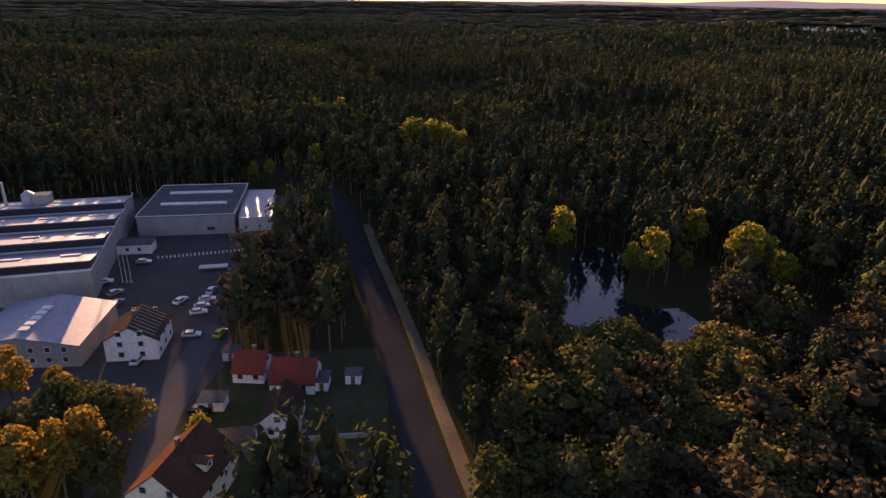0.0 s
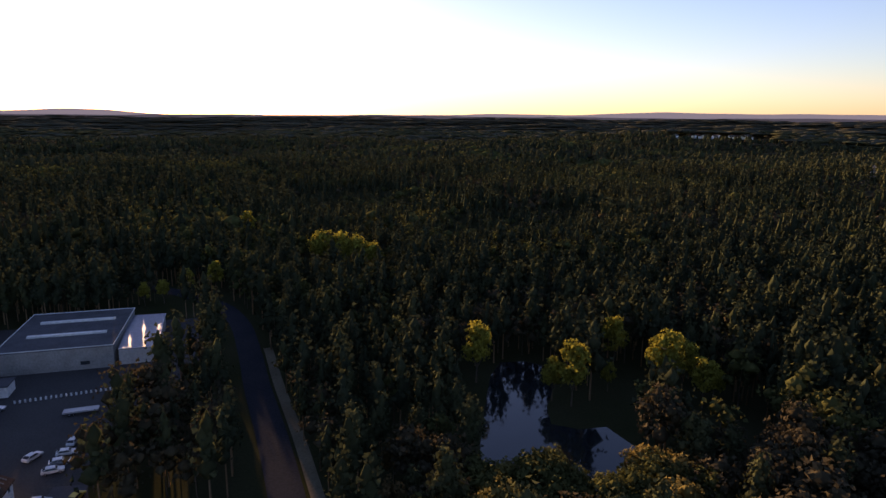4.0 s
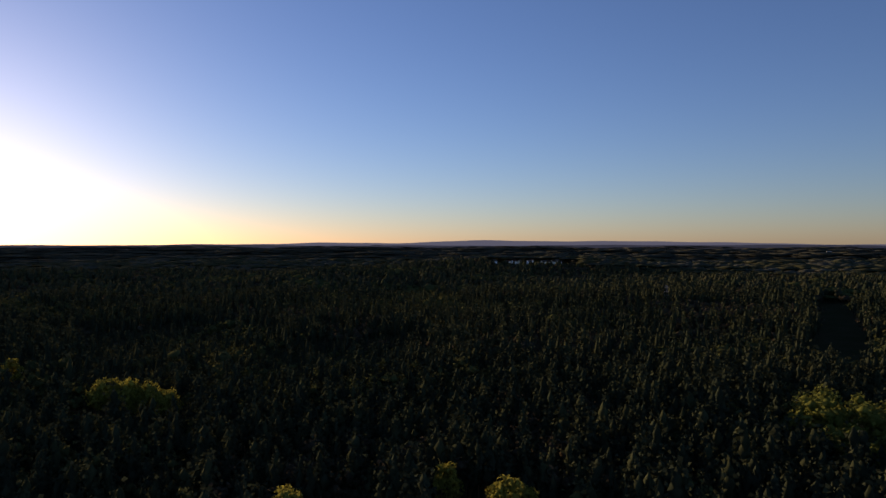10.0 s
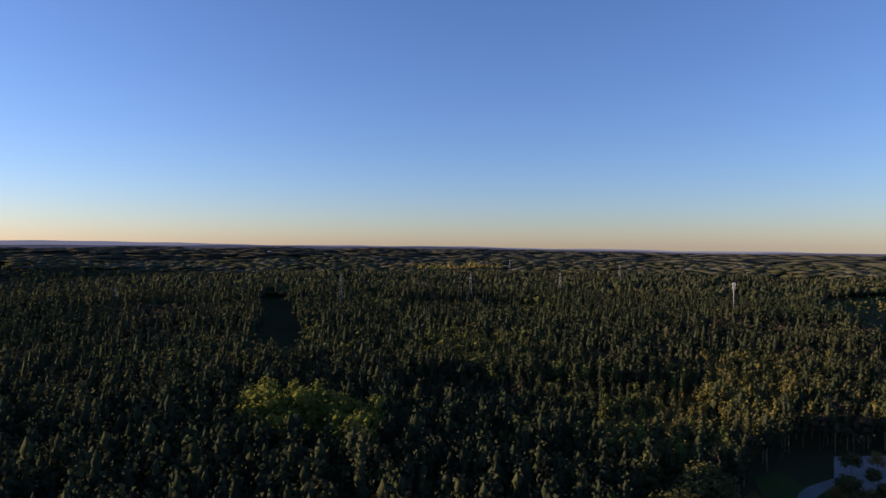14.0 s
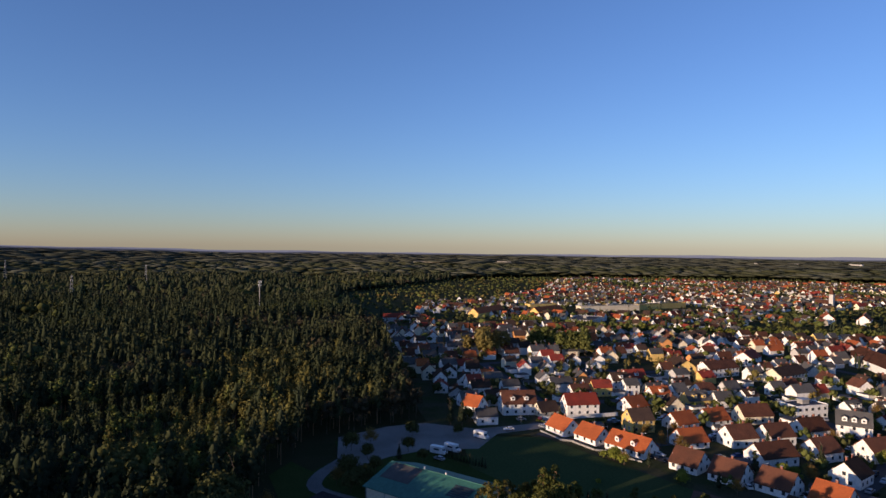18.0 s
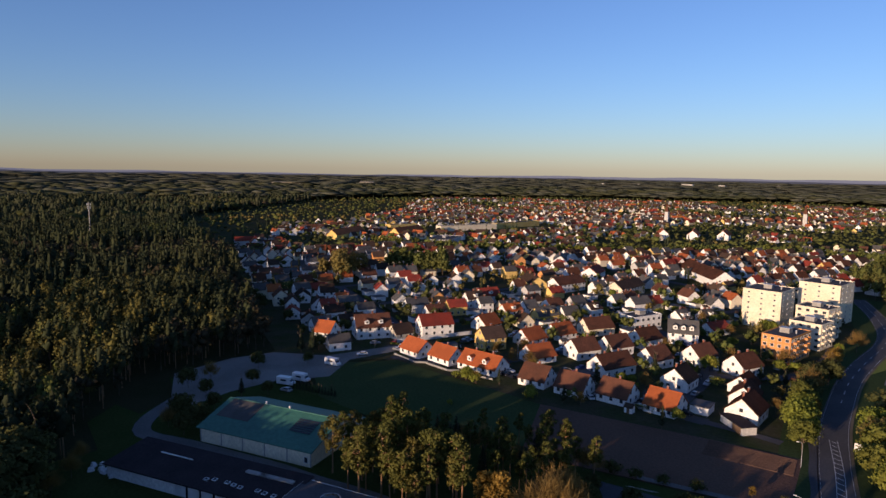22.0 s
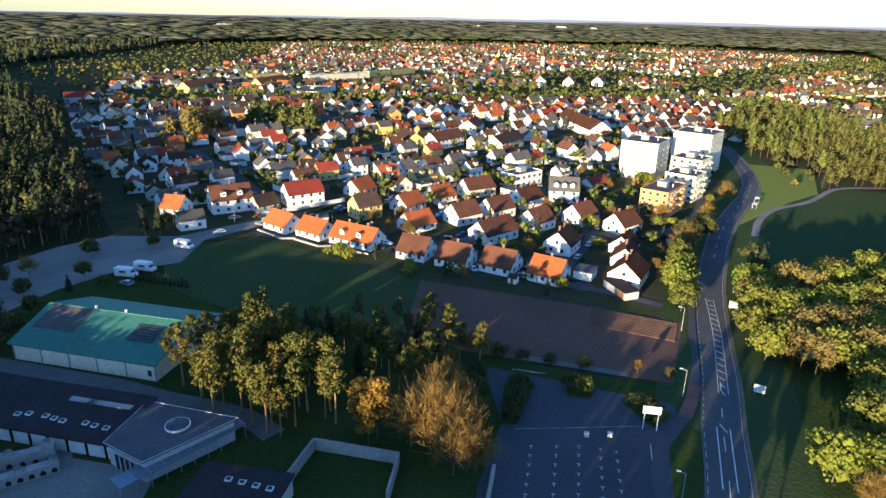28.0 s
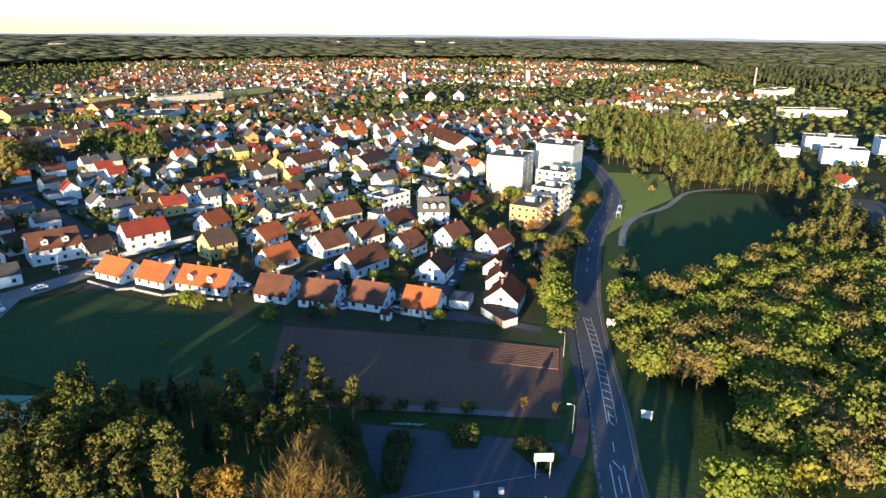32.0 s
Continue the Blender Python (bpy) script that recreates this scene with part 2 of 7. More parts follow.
# ---- helpers for meshes and things ----
class Shape:
    """Gathers faces with material numbers, and becomes one mesh."""

    def __init__(self, *mats):
        self.v, self.f, self.m, self.mats = [], [], [], mats

    def add(self, verts, faces, mat=0):
        k = len(self.v)
        self.v.extend(verts)
        self.f.extend([tuple(k + i for i in f) for f in faces])
        self.m.extend([mat] * len(faces))
        return self

    def box(self, x0, y0, z0, x1, y1, z1, mat=0):
        v = [(x0, y0, z0), (x1, y0, z0), (x1, y1, z0), (x0, y1, z0), (x0, y0, z1), (x1, y0, z1), (x1, y1, z1), (x0, y1, z1)]
        return self.add(v, [(3, 2, 1, 0), (4, 5, 6, 7), (0, 1, 5, 4), (1, 2, 6, 5), (2, 3, 7, 6), (3, 0, 4, 7)], mat)

    def tube(self, a, b, ra, rb, n=6, mat=0, cap=True):
        a, b = Vector(a), Vector(b)
        q = (b - a).to_track_quat("Z", "Y")
        v = []
        for p, r in ((a, ra), (b, rb)):
            for i in range(n):
                w = 2 * math.pi * i / n
                v.append(tuple(p + q @ Vector((r * math.cos(w), r * math.sin(w), 0))))
        f = [(i, (i + 1) % n, n + (i + 1) % n, n + i) for i in range(n)]
        if cap:
            f += [tuple(range(n, 2 * n)), tuple(reversed(range(n)))]
        return self.add(v, f, mat)

    def slab(self, points, thick, mat=0):
        """A flat or sloping plate: its upper outline, anticlockwise from above, and its thickness."""
        n = len(points)
        v = [tuple(p) for p in points] + [(p[0], p[1], p[2] - thick) for p in points]
        f = [tuple(range(n)), tuple(reversed(range(n, 2 * n)))] + [(i, n + i, n + (i + 1) % n, (i + 1) % n) for i in range(n)]
        return self.add(v, f, mat)

    def mesh(self, name):
        me = bpy.data.meshes.new(name)
        me.from_pydata(self.v, [], self.f)
        for m in self.mats:
            me.materials.append(m)
        me.polygons.foreach_set("material_index", self.m)
        me.update()
        return me


def part(name, data, parent, m=None, label=""):
    """Links a mesh (or a Shape) as one part under a thing or a part."""
    ob = new(name, data.mesh(name) if isinstance(data, Shape) else data)
    ob.parent = parent
    if m is not None:
        ob.matrix_basis = m
    if label:
        tagged(ob, label)
    return ob


def thing(name, m, label, category, group="", kind="", data=None):
    ob = new(name, data.mesh(name) if isinstance(data, Shape) else data)
    ob.matrix_basis = m
    return tagged(ob, label, category, group, kind)


def inside(x, y, poly):
    """Whether the points of two arrays lie in a polygon."""
    x, y = np.asarray(x, float), np.asarray(y, float)
    r = np.zeros(x.shape, bool)
    for (ax, ay), (bx, by) in zip(poly, poly[1:] + poly[:1]):
        if ay != by:
            r ^= ((ay > y) != (by > y)) & (x < (bx - ax) * (y - ay) / (by - ay) + ax)
    return r


def near_line(x, y, line, width):
    x, y = np.asarray(x, float), np.asarray(y, float)
    r = np.zeros(x.shape, bool)
    for (ax, ay), (bx, by) in zip(line, line[1:]):
        dx, dy = bx - ax, by - ay
        t = np.clip(((x - ax) * dx + (y - ay) * dy) / (dx * dx + dy * dy), 0, 1)
        r |= np.hypot(x - ax - t * dx, y - ay - t * dy) < width
    return r


def smooth_line(line, step=6.0):
    """A Catmull-Rom line through the points."""
    p = [Vector(q) for q in line]
    p = [2 * p[0] - p[1]] + p + [2 * p[-1] - p[-2]]
    out = []
    for a, b, c, d in zip(p, p[1:], p[2:], p[3:]):
        n = max(1, int((c - b).length / step))
        for i in range(n):
            t = i / n
            out.append(0.5 * (2 * b + (c - a) * t + (2 * a - 5 * b + 4 * c - d) * t * t + (3 * b - a - 3 * c + d) * t ** 3))
    return out + [p[-2]]


def ribbon(s, line, left, right, z, mat=0, thick=0.0):
    """A strip along a line, from left to right of it in metres (left is positive)."""
    line = [Vector(q) for q in line]
    v = []
    for i, q in enumerate(line):
        d = (line[min(i + 1, len(line) - 1)] - line[max(i - 1, 0)]).normalized()
        side = Vector((-d.y, d.x))
        a, b = q + side * left, q + side * right
        v += [(a.x, a.y, z), (b.x, b.y, z)]
    return s.add(v, [(2 * i, 2 * i + 1, 2 * i + 3, 2 * i + 2) for i in range(len(line) - 1)], mat)


def patch(name, poly, z, mat, label, category):
    s = Shape(mat)
    a = sum(p[0] * q[1] - q[0] * p[1] for p, q in zip(poly, poly[1:] + poly[:1]))
    pts = poly if a > 0 else poly[::-1]
    s.slab([(x, y, z) for x, y in pts], z + 0.3)
    return thing(name, Matrix(), label, category, kind="structure", data=s)


# ---- the plan: outlines of the ground's zones ----
ROAD = [(86, -63), (97, -86), (107, -103), (117, -121), (131, -144), (144, -167), (154, -188), (167, -218), (178, -251), (187, -282), (199, -309), (222, -345), (252, -385)]
# The old lane's unseen last bend is added so trees up-sun shade it.
OLD_ROAD = [(6, 60), (0, 82), (-4.8, 102), (-10.2, 126.5), (-17, 155), (-25.4, 187), (-32, 215), (-41, 246), (-56, 272), (-86, 296), (-130, 310)]
POND = [(28, 132), (31, 148), (36, 168), (41, 186), (46, 196), (54, 196), (59.5, 191), (57, 176), (51.5, 164), (50, 155), (56, 151.5), (63, 152), (66, 142), (62, 128), (50, 122), (36, 124)]
FIELD = [(201, -104), (156, -130), (137, -140), (122.5, -111), (130.4, -106), (149, -93.5), (164, -84), (178, -80)]
MEADOW = [(259, -49), (272, -62), (265, -84), (201, -104), (178, -80), (216, -52), (240, -44)]
PARKING = [(154, -84), (118, -104), (96, -78), (88, -62), (112, -40), (126, -56), (136, -72)]
SQUARE = [(286, -6), (296, -28), (297, -45), (283, -62), (284, -92), (277, -92), (274, -68), (258, -54), (262, -36), (258, -20), (250, -6), (262, -2)]
MEADOW2 = [(160, -222), (138, -183), (122, -170), (112, -195), (108, -230), (112, -290), (138, -345), (163, -330), (172, -290), (172, -255)]
PARK = [(282, -4), (262, -3), (250, 8), (262, 14), (250, 22), (228, 20), (222, 44), (150, 60), (96, 20), (90, -60), (120, -110), (170, -80), (215, -50), (250, -48)]
VILLAGE = [(284, -30), (300, -46), (364, -52), (533, -76), (612, -88), (820, -70), (1060, -140), (1300, -340), (1440, -460), (1560, -760), (1400, -1200), (1000, -1650), (600, -1750), (420, -1300), (300, -1120), (130, -1000), (20, -800), (-30, -560), (0, -400), (40, -330), (100, -340), (150, -352), (176, -300), (160, -225), (130, -160), (122, -112), (200, -100), (270, -80)]
INDUSTRY = [(-56, 80), (-66, 96), (-84, 100), (-170, 98), (-190, 235), (-112, 245), (-50, 252), (-45, 205), (-56, 165), (-52, 140), (-46, 126), (-12, 128), (-8, 82), (-30, 70)]
HULL = [(288, 2), (262, 16), (250, 24), (226, 26), (222, 46), (150, 62), (90, 30), (82, -63), (112, -125), (138, -152), (205, -104), (275, -90), (305, -50)]
WOOD_R = [(136, -168), (122, -141), (113, -130), (98, -143), (84, -112), (62, -122), (66, -215), (77, -246), (112, -236), (119, -194)]
NO_WOODS = [(98, -58), (112, -125), (142, -172), (70, -262), (-20, -230), (-10, -50)]
WEST = [(112, -236), (78, -246), (-60, -230), (-60, -420), (0, -400), (40, -330), (100, -340), (122, -345)]
BIRCHES = [(190, 132), (216, 138), (244, 184), (222, 196), (200, 184)]
LIT_STAND = [(280, 66), (330, 58), (420, 116), (446, 200), (400, 212), (330, 140)]
EDGE_STAND = [(228, 34), (300, 6), (312, -38), (440, -52), (450, 30), (330, 70), (240, 80)]
ROADSIDE = [(100, -230), (180, -240), (310, -420), (310, -530), (100, -520)]
YELLOWS = [(58, 164, 1.9), (54, 168, 1.3), (71, 172, 0.9), (78, 186, 1.8), (83, 164, 2.1), (90, 167, 1.7), (91, 158, 1.5), (95, 160, 1.2), (36, 182, 1.9), (-14, 322, 2.6), (-6, 318, 2.5), (2, 316, 2.3), (9, 311, 2.0), (-62, 400, 2.2), (-56, 282, 1.8), (-66, 278, 1.5), (-80, 268, 1.2), (-74, 272, 1.2)]
GAP = [(337, 291), (357, 264), (480, 352), (672, 505), (745, 518), (740, 530), (690, 534), (650, 525), (466, 380)]


HAMLET = [(640, 1270), (900, 1270), (930, 1390), (660, 1400)]
PALE_STAND = [(1480, 690), (1600, 760), (1760, 600), (1690, 500), (1590, 560)]


def village_roads():
    return [[(285, -88), (262, -100), (226, -115), (198, -128), (166, -139)], [(245, -112), (245, -210)], [(222, -120), (220, -196)], [(178, -136), (196, -178), (216, -200), (245, -212), (330, -232)],
            [(282, -92), (300, -104), (340, -112), (420, -120)], [(276, -110), (274, -200), (262, -300)], [(310, -108), (320, -330)], [(364, -112), (380, -330)], [(420, -90), (440, -330)], [(480, -90), (500, -300)],
            [(262, -268), (460, -262)], [(250, -330), (420, -330)], [(196, -178), (180, -205), (200, -262), (262, -268)], [(330, -190), (520, -180)]]


# ---- ground ----
def land(x, y):
    """The land's height: level around the village, rolling gently under the woods, and slowly rising to the far rim."""
    x, y = np.asarray(x, float), np.asarray(y, float)
    r = np.hypot(x, y)
    b = np.degrees(np.arctan2(x, y))
    t = np.clip((r - 1900) / 2900, 0, 1)
    rim = (30 - 22 * np.clip((b - 70) / 20, 0, 1)) * t * t * (3 - 2 * t)
    near = np.clip((r - 420) / 700, 0, 1) * np.clip((82 - b) / 22, 0, 1) * np.clip((b + 75) / 20, 0, 1)
    roll = 6.0 * np.sin(x * 0.0047 + 1.4 * np.sin(y * 0.0031)) * np.cos(y * 0.0052 + 0.7) + 4.0 * np.sin(y * 0.0093 + 1.1 * np.sin(x * 0.006) + 2.0) + 3.0
    hill = 22.0 * np.exp(-((x - 760) / 330) ** 2 - ((y - 1420) / 260) ** 2)
    return rim + near * roll + hill


def ground_sheet():
    radii = np.concatenate([np.linspace(0, 1600, 41), np.linspace(1680, 4900, 40)])
    turns = np.linspace(0, 2 * math.pi, 181)[:-1]
    R_, A_ = np.meshgrid(radii, turns, indexing="ij")
    X, Y = R_ * np.cos(A_), R_ * np.sin(A_)
    v = np.stack([X, Y, land(X, Y)], -1).reshape(-1, 3).tolist()
    f = [(i * 180 + j, (i + 1) * 180 + j, (i + 1) * 180 + (j + 1) % 180, i * 180 + (j + 1) % 180) for i in range(len(radii) - 1) for j in range(180)]
    s = Shape(M_GROUND).add(v, f)
    thing("ground", Matrix(), "brown and green woodland floor reaching the horizon", "ground", kind="structure", data=s)


ground_sheet()


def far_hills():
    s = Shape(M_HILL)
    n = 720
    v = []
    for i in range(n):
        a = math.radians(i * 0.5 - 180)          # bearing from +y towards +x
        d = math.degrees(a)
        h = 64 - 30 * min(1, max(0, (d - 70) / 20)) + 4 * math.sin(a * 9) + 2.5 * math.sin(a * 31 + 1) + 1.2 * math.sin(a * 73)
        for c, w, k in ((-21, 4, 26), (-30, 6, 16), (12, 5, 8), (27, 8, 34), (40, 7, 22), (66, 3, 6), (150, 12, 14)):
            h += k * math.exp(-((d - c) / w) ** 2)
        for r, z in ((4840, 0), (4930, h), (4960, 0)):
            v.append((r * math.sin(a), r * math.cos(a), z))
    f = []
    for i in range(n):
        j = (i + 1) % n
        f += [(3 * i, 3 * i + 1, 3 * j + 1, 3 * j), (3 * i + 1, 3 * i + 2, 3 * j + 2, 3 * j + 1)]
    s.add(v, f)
    thing("backdrop_hills", Matrix(), "low hills along the horizon, glowing blue-grey as haze", "hills", kind="structure", data=s)


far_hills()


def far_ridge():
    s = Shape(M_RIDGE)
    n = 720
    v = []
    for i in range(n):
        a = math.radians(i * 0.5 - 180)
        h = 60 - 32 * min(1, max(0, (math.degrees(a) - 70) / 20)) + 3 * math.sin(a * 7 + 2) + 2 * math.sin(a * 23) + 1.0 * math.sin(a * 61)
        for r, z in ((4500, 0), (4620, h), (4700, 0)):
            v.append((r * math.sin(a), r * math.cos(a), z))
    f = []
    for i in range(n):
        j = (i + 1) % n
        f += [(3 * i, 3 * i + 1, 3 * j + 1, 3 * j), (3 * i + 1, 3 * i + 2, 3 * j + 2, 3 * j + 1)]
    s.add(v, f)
    thing("backdrop_ridge", Matrix(), "long wooded ridge before the horizon, glowing blue-grey as haze", "hills", kind="structure", data=s)


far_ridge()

patch("village_ground", VILLAGE, 0.02, M_GARDEN, "gardens and verges between the village houses", "ground")
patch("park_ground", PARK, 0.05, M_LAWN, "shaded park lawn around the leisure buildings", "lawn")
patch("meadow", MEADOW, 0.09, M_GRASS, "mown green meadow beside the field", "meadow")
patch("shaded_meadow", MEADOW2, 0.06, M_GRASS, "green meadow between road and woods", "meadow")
patch("field", FIELD, 0.09, M_SOIL, "bare reddish-brown ploughed field", "field")
patch("west_gardens", WEST, 0.05, M_GARDEN, "gardens and yards beyond the leafy woods", "ground")
patch("west_yard", [(90, -322), (104, -366), (72, -372), (52, -318)], 0.09, M_ASPHALT, "shaded asphalt yard beyond the leafy woods", "yard")
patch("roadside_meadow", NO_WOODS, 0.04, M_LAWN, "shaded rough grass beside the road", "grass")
patch("car_park_ground", PARKING, 0.09, M_LOT, "dark asphalt car park beside the road", "car park")
patch("square_ground", SQUARE, 0.10, M_GRAVEL, "pale gravel square at the edge of the woods", "square")
patch("works_yard", INDUSTRY, 0.03, M_YARD, "asphalt yard of the works", "yard")
patch("cottage_gardens", [(-56, 80), (-50, 100), (-46, 126), (-12, 130), (-8, 82), (-20, 66)], 0.06, M_GARDEN, "gardens around the cottages", "garden")
patch("pond_water", POND, 0.05, M_WATER, "still dark pond mirroring the sky", "pond")


patch("lot_island", [(145.5, -82.5), (141.8, -87.8), (140.4, -85.3), (133.7, -73.9), (135.8, -71.3)], 0.16, M_LAWN, "planted island in the car park", "island")
patch("lot_island_small", [(137.5, -93.0), (132.3, -97.0), (130.3, -92.4), (133.8, -89.3)], 0.16, M_LAWN, "small planted island in the car park", "island")
patch("lot_island_corner", [(125.4, -96.4), (119.9, -101.2), (116.2, -100.0), (116.0, -93.6), (118.5, -94.0)], 0.16, M_LAWN, "planted corner of the car park beside the sign", "island")
patch("verge_island", [(112.6, -99.2), (109.5, -98.6), (106.2, -94.0), (100.5, -83.4), (99.5, -77.0), (102.6, -78.2), (107.6, -85.6), (110.9, -90.4)], 0.16, M_LAWN, "oval grass island between path and road", "island")


# ---- trees ----
def cards(rng, centres, size, flat=0.0, normals=None, spread=0.55):
    """Small bent leaf clumps, one four-sided face each, at the given places; normals: the way that each one roughly faces."""
    n = len(centres)
    size = np.broadcast_to(size, (n,)) * rng.uniform(0.65, 1.35, n)
    if normals is None:
        u = rng.normal(size=(n, 3))
        u[:, 2] *= 1 - flat
    else:
        m = normals + rng.normal(size=(n, 3)) * spread
        u = np.cross(m, rng.normal(size=(n, 3)))
    u /= np.linalg.norm(u, axis=1)[:, None] + 1e-9
    w = np.cross(u, rng.normal(size=(n, 3))) if normals is None else np.cross(m, u)
    w /= np.linalg.norm(w, axis=1)[:, None] + 1e-9
    k = np.cross(u, w) * 0.30
    u, w, k = (q * size[:, None] for q in (u, w, k))
    v = np.stack([centres - u + k, centres - w * 0.8 - k, centres + u + k, centres + w * 0.8 - k], 1)
    return v.reshape(-1, 3)


def crown_lobes(rng, kind, h, r, n):
    """The leaf masses of a crown: their middles, and their half widths and half heights."""
    i = np.arange(n)
    a = i * 2.4 + rng.uniform(0, 6.283) + rng.uniform(-0.5, 0.5, n)
    if kind == "oval":
        t = (i + 0.5) / n
        z = h * (0.40 + 0.50 * t)
        out = r * rng.uniform(0.10, 0.36, n) * (1 - 0.7 * t)
        rad = r * (1.0 - 0.50 * t) * rng.uniform(0.8, 1.15, n) if n > 1 else np.array([r * 0.62])
        tall = h * (0.42 / n + 0.075) * rng.uniform(0.85, 1.2, n)
    elif kind == "pine":
        t = (i + 0.5) / n
        z = h * (0.44 + 0.50 * t) + h * rng.uniform(-0.03, 0.03, n)
        out = r * rng.uniform(0.30, 1.0, n) * np.sqrt(np.clip(1.05 - (1.7 * t - 0.7) ** 2, 0.03, 1))
        rad = r * rng.uniform(0.30, 0.50, n) * (1.6 if n < 5 else 1.0)
        tall = rad * rng.uniform(0.55, 0.8, n) + 0.015 * h
    elif kind == "canopy":
        # a broad low swell of many far crowns
        z, out = np.full(n, h * 0.78), np.zeros(n)
        rad, tall = np.full(n, r), np.full(n, h * (0.11 if r > 20 else 0.2)) * rng.uniform(0.8, 1.3, n)
    elif kind == "spruce":
        t = (i + 0.5) / n
        z = h * (0.18 + 0.72 * t)
        out = np.zeros(n)
        rad = r * (1.0 - 0.86 * t) * rng.uniform(0.85, 1.1, n)
        tall = np.full(n, h * 0.75 / n)
    else:
        # leafy crowns: many bosses over a dome, fuller above
        s = (i + 0.5) / n
        up = 1.0 - 1.45 * s
        flat = np.sqrt(np.clip(1 - up * up, 0, 1))
        mid, half = (0.56, 0.36) if kind == "round" else (0.55, 0.40)
        z = h * (mid + half * 0.82 * up) + h * rng.uniform(-0.04, 0.04, n)
        out = r * 0.72 * flat * rng.uniform(0.75, 1.12, n)
        rad = r * 1.18 / math.sqrt(n) ** 0.72 * rng.uniform(0.75, 1.25, n)
        tall = rad * rng.uniform(0.7, 0.95, n)
        if n < 4:
            rad, tall = rad * 1.25, np.full(n, h * 0.30)
    return np.stack([out * np.cos(a), out * np.sin(a), z], 1), rad, tall


def lobe_faces(rng, c, rad, tall, segs, bands):
    """One closed, uneven leaf mass as rings of four-sided faces."""
    a = np.linspace(0, 6.283, segs + 1)[:-1] + rng.uniform(0, 6.283)
    rings = []
    for k in range(bands + 1):
        w = math.pi * (0.06 + 0.84 * k / bands)
        rr = rad * math.sin(w) * rng.uniform(0.74, 1.24, segs)
        rings.append(np.stack([c[0] + rr * np.cos(a + 0.3 * k), c[1] + rr * np.sin(a + 0.3 * k), c[2] + tall * (math.cos(w) + rng.uniform(-0.14, 0.14, segs))], 1))
    return np.stack(rings)


def crown_mesh(rng, kind, h, r, lobes, segs, bands, clumps, size, core=0.93):
    """Vertices and faces of one crown: the lobes, and clumps of leaves that stand out of them."""
    C, rad, tall = crown_lobes(rng, kind, h, r, lobes)
    V, F, count = [], [], 0
    idx = np.array([(b * segs + j, (b + 1) * segs + j, (b + 1) * segs + (j + 1) % segs, b * segs + (j + 1) % segs) for b in range(bands) for j in range(segs)])
    for c, q, t in zip(C, rad, tall):
        g = lobe_faces(rng, c, q * core, t * core, segs, bands).reshape(-1, 3)
        V.append(g)
        F.append(idx + count)
        count += len(g)
    if clumps:
        pick = rng.choice(lobes, clumps, p=rad ** 2 / (rad ** 2).sum())
        d = rng.normal(size=(clumps, 3))
        d[:, 2] = np.where(d[:, 2] < -0.6, -d[:, 2], d[:, 2])
        d /= np.linalg.norm(d, axis=1)[:, None]
        box = np.stack([rad[pick], rad[pick], tall[pick]], 1)
        p = C[pick] + d * box * rng.uniform(0.78, 1.22, clumps)[:, None]
        g = cards(rng, p, size, normals=d / box * rad[pick][:, None], spread=0.6)
        V.append(g)
        F.append(np.arange(len(g)).reshape(-1, 4) + count)
    return np.concatenate(V), np.concatenate(F)


def twig_faces(rng, n, h):
    """Fine twigs, each a slim blade along one of many limbs that fan upwards."""
    k = 70
    az, tilt = rng.uniform(0, 6.283, k), rng.uniform(0.03, 1.2, k)
    reach = h * 0.66 * (1.0 - 0.34 * tilt / 1.2) * rng.uniform(0.7, 1.10, k)
    pick = rng.integers(0, k, n)
    s = rng.uniform(0.22, 1.0, n) ** 0.75
    out, up = np.sin(tilt) * reach, np.cos(tilt) * reach
    way = np.stack([out * np.cos(az), out * np.sin(az), up + 0.10 * h], 1)
    way /= np.linalg.norm(way, axis=1)[:, None]
    p = np.stack([out[pick] * np.cos(az[pick]) * s, out[pick] * np.sin(az[pick]) * s, 0.30 * h + up[pick] * s ** 0.85], 1) + rng.normal(size=(n, 3)) * (0.012 + 0.036 * s[:, None]) * h
    d = (way[pick] + rng.normal(size=(n, 3)) * 0.65) * rng.uniform(0.05, 0.10, n)[:, None] * h
    w = np.cross(d, rng.normal(size=(n, 3)))
    w *= (rng.uniform(0.0028, 0.0052, n) * h / (np.linalg.norm(w, axis=1) + 1e-9))[:, None]
    return np.stack([p - w, p + w, p + d + w * 0.4, p + d - w * 0.4], 1).reshape(-1, 3)


LOW_STANDS = [[(244, 150), (318, 172), (340, 40), (262, 22)], [(560, 300), (700, 360), (740, 200), (620, 160)], [(40, 330), (150, 360), (170, 470), (60, 450)], [(-20, 420), (60, 470), (20, 600), (-60, 560)]]


def stand_height(x, y):
    """How tall the stands are: slow changes over the land, and young plantings."""
    s = 1.0 + 0.13 * np.sin(x * 0.021 + 2.0 * np.sin(y * 0.013)) * np.sin(y * 0.017 + 1.3) + 0.10 * np.sin(x * 0.0052 + 1.0) * np.sin(y * 0.0071 + 0.4)
    for q in LOW_STANDS:
        s = np.where(inside(x, y, q), s * 0.62, s)
    return s


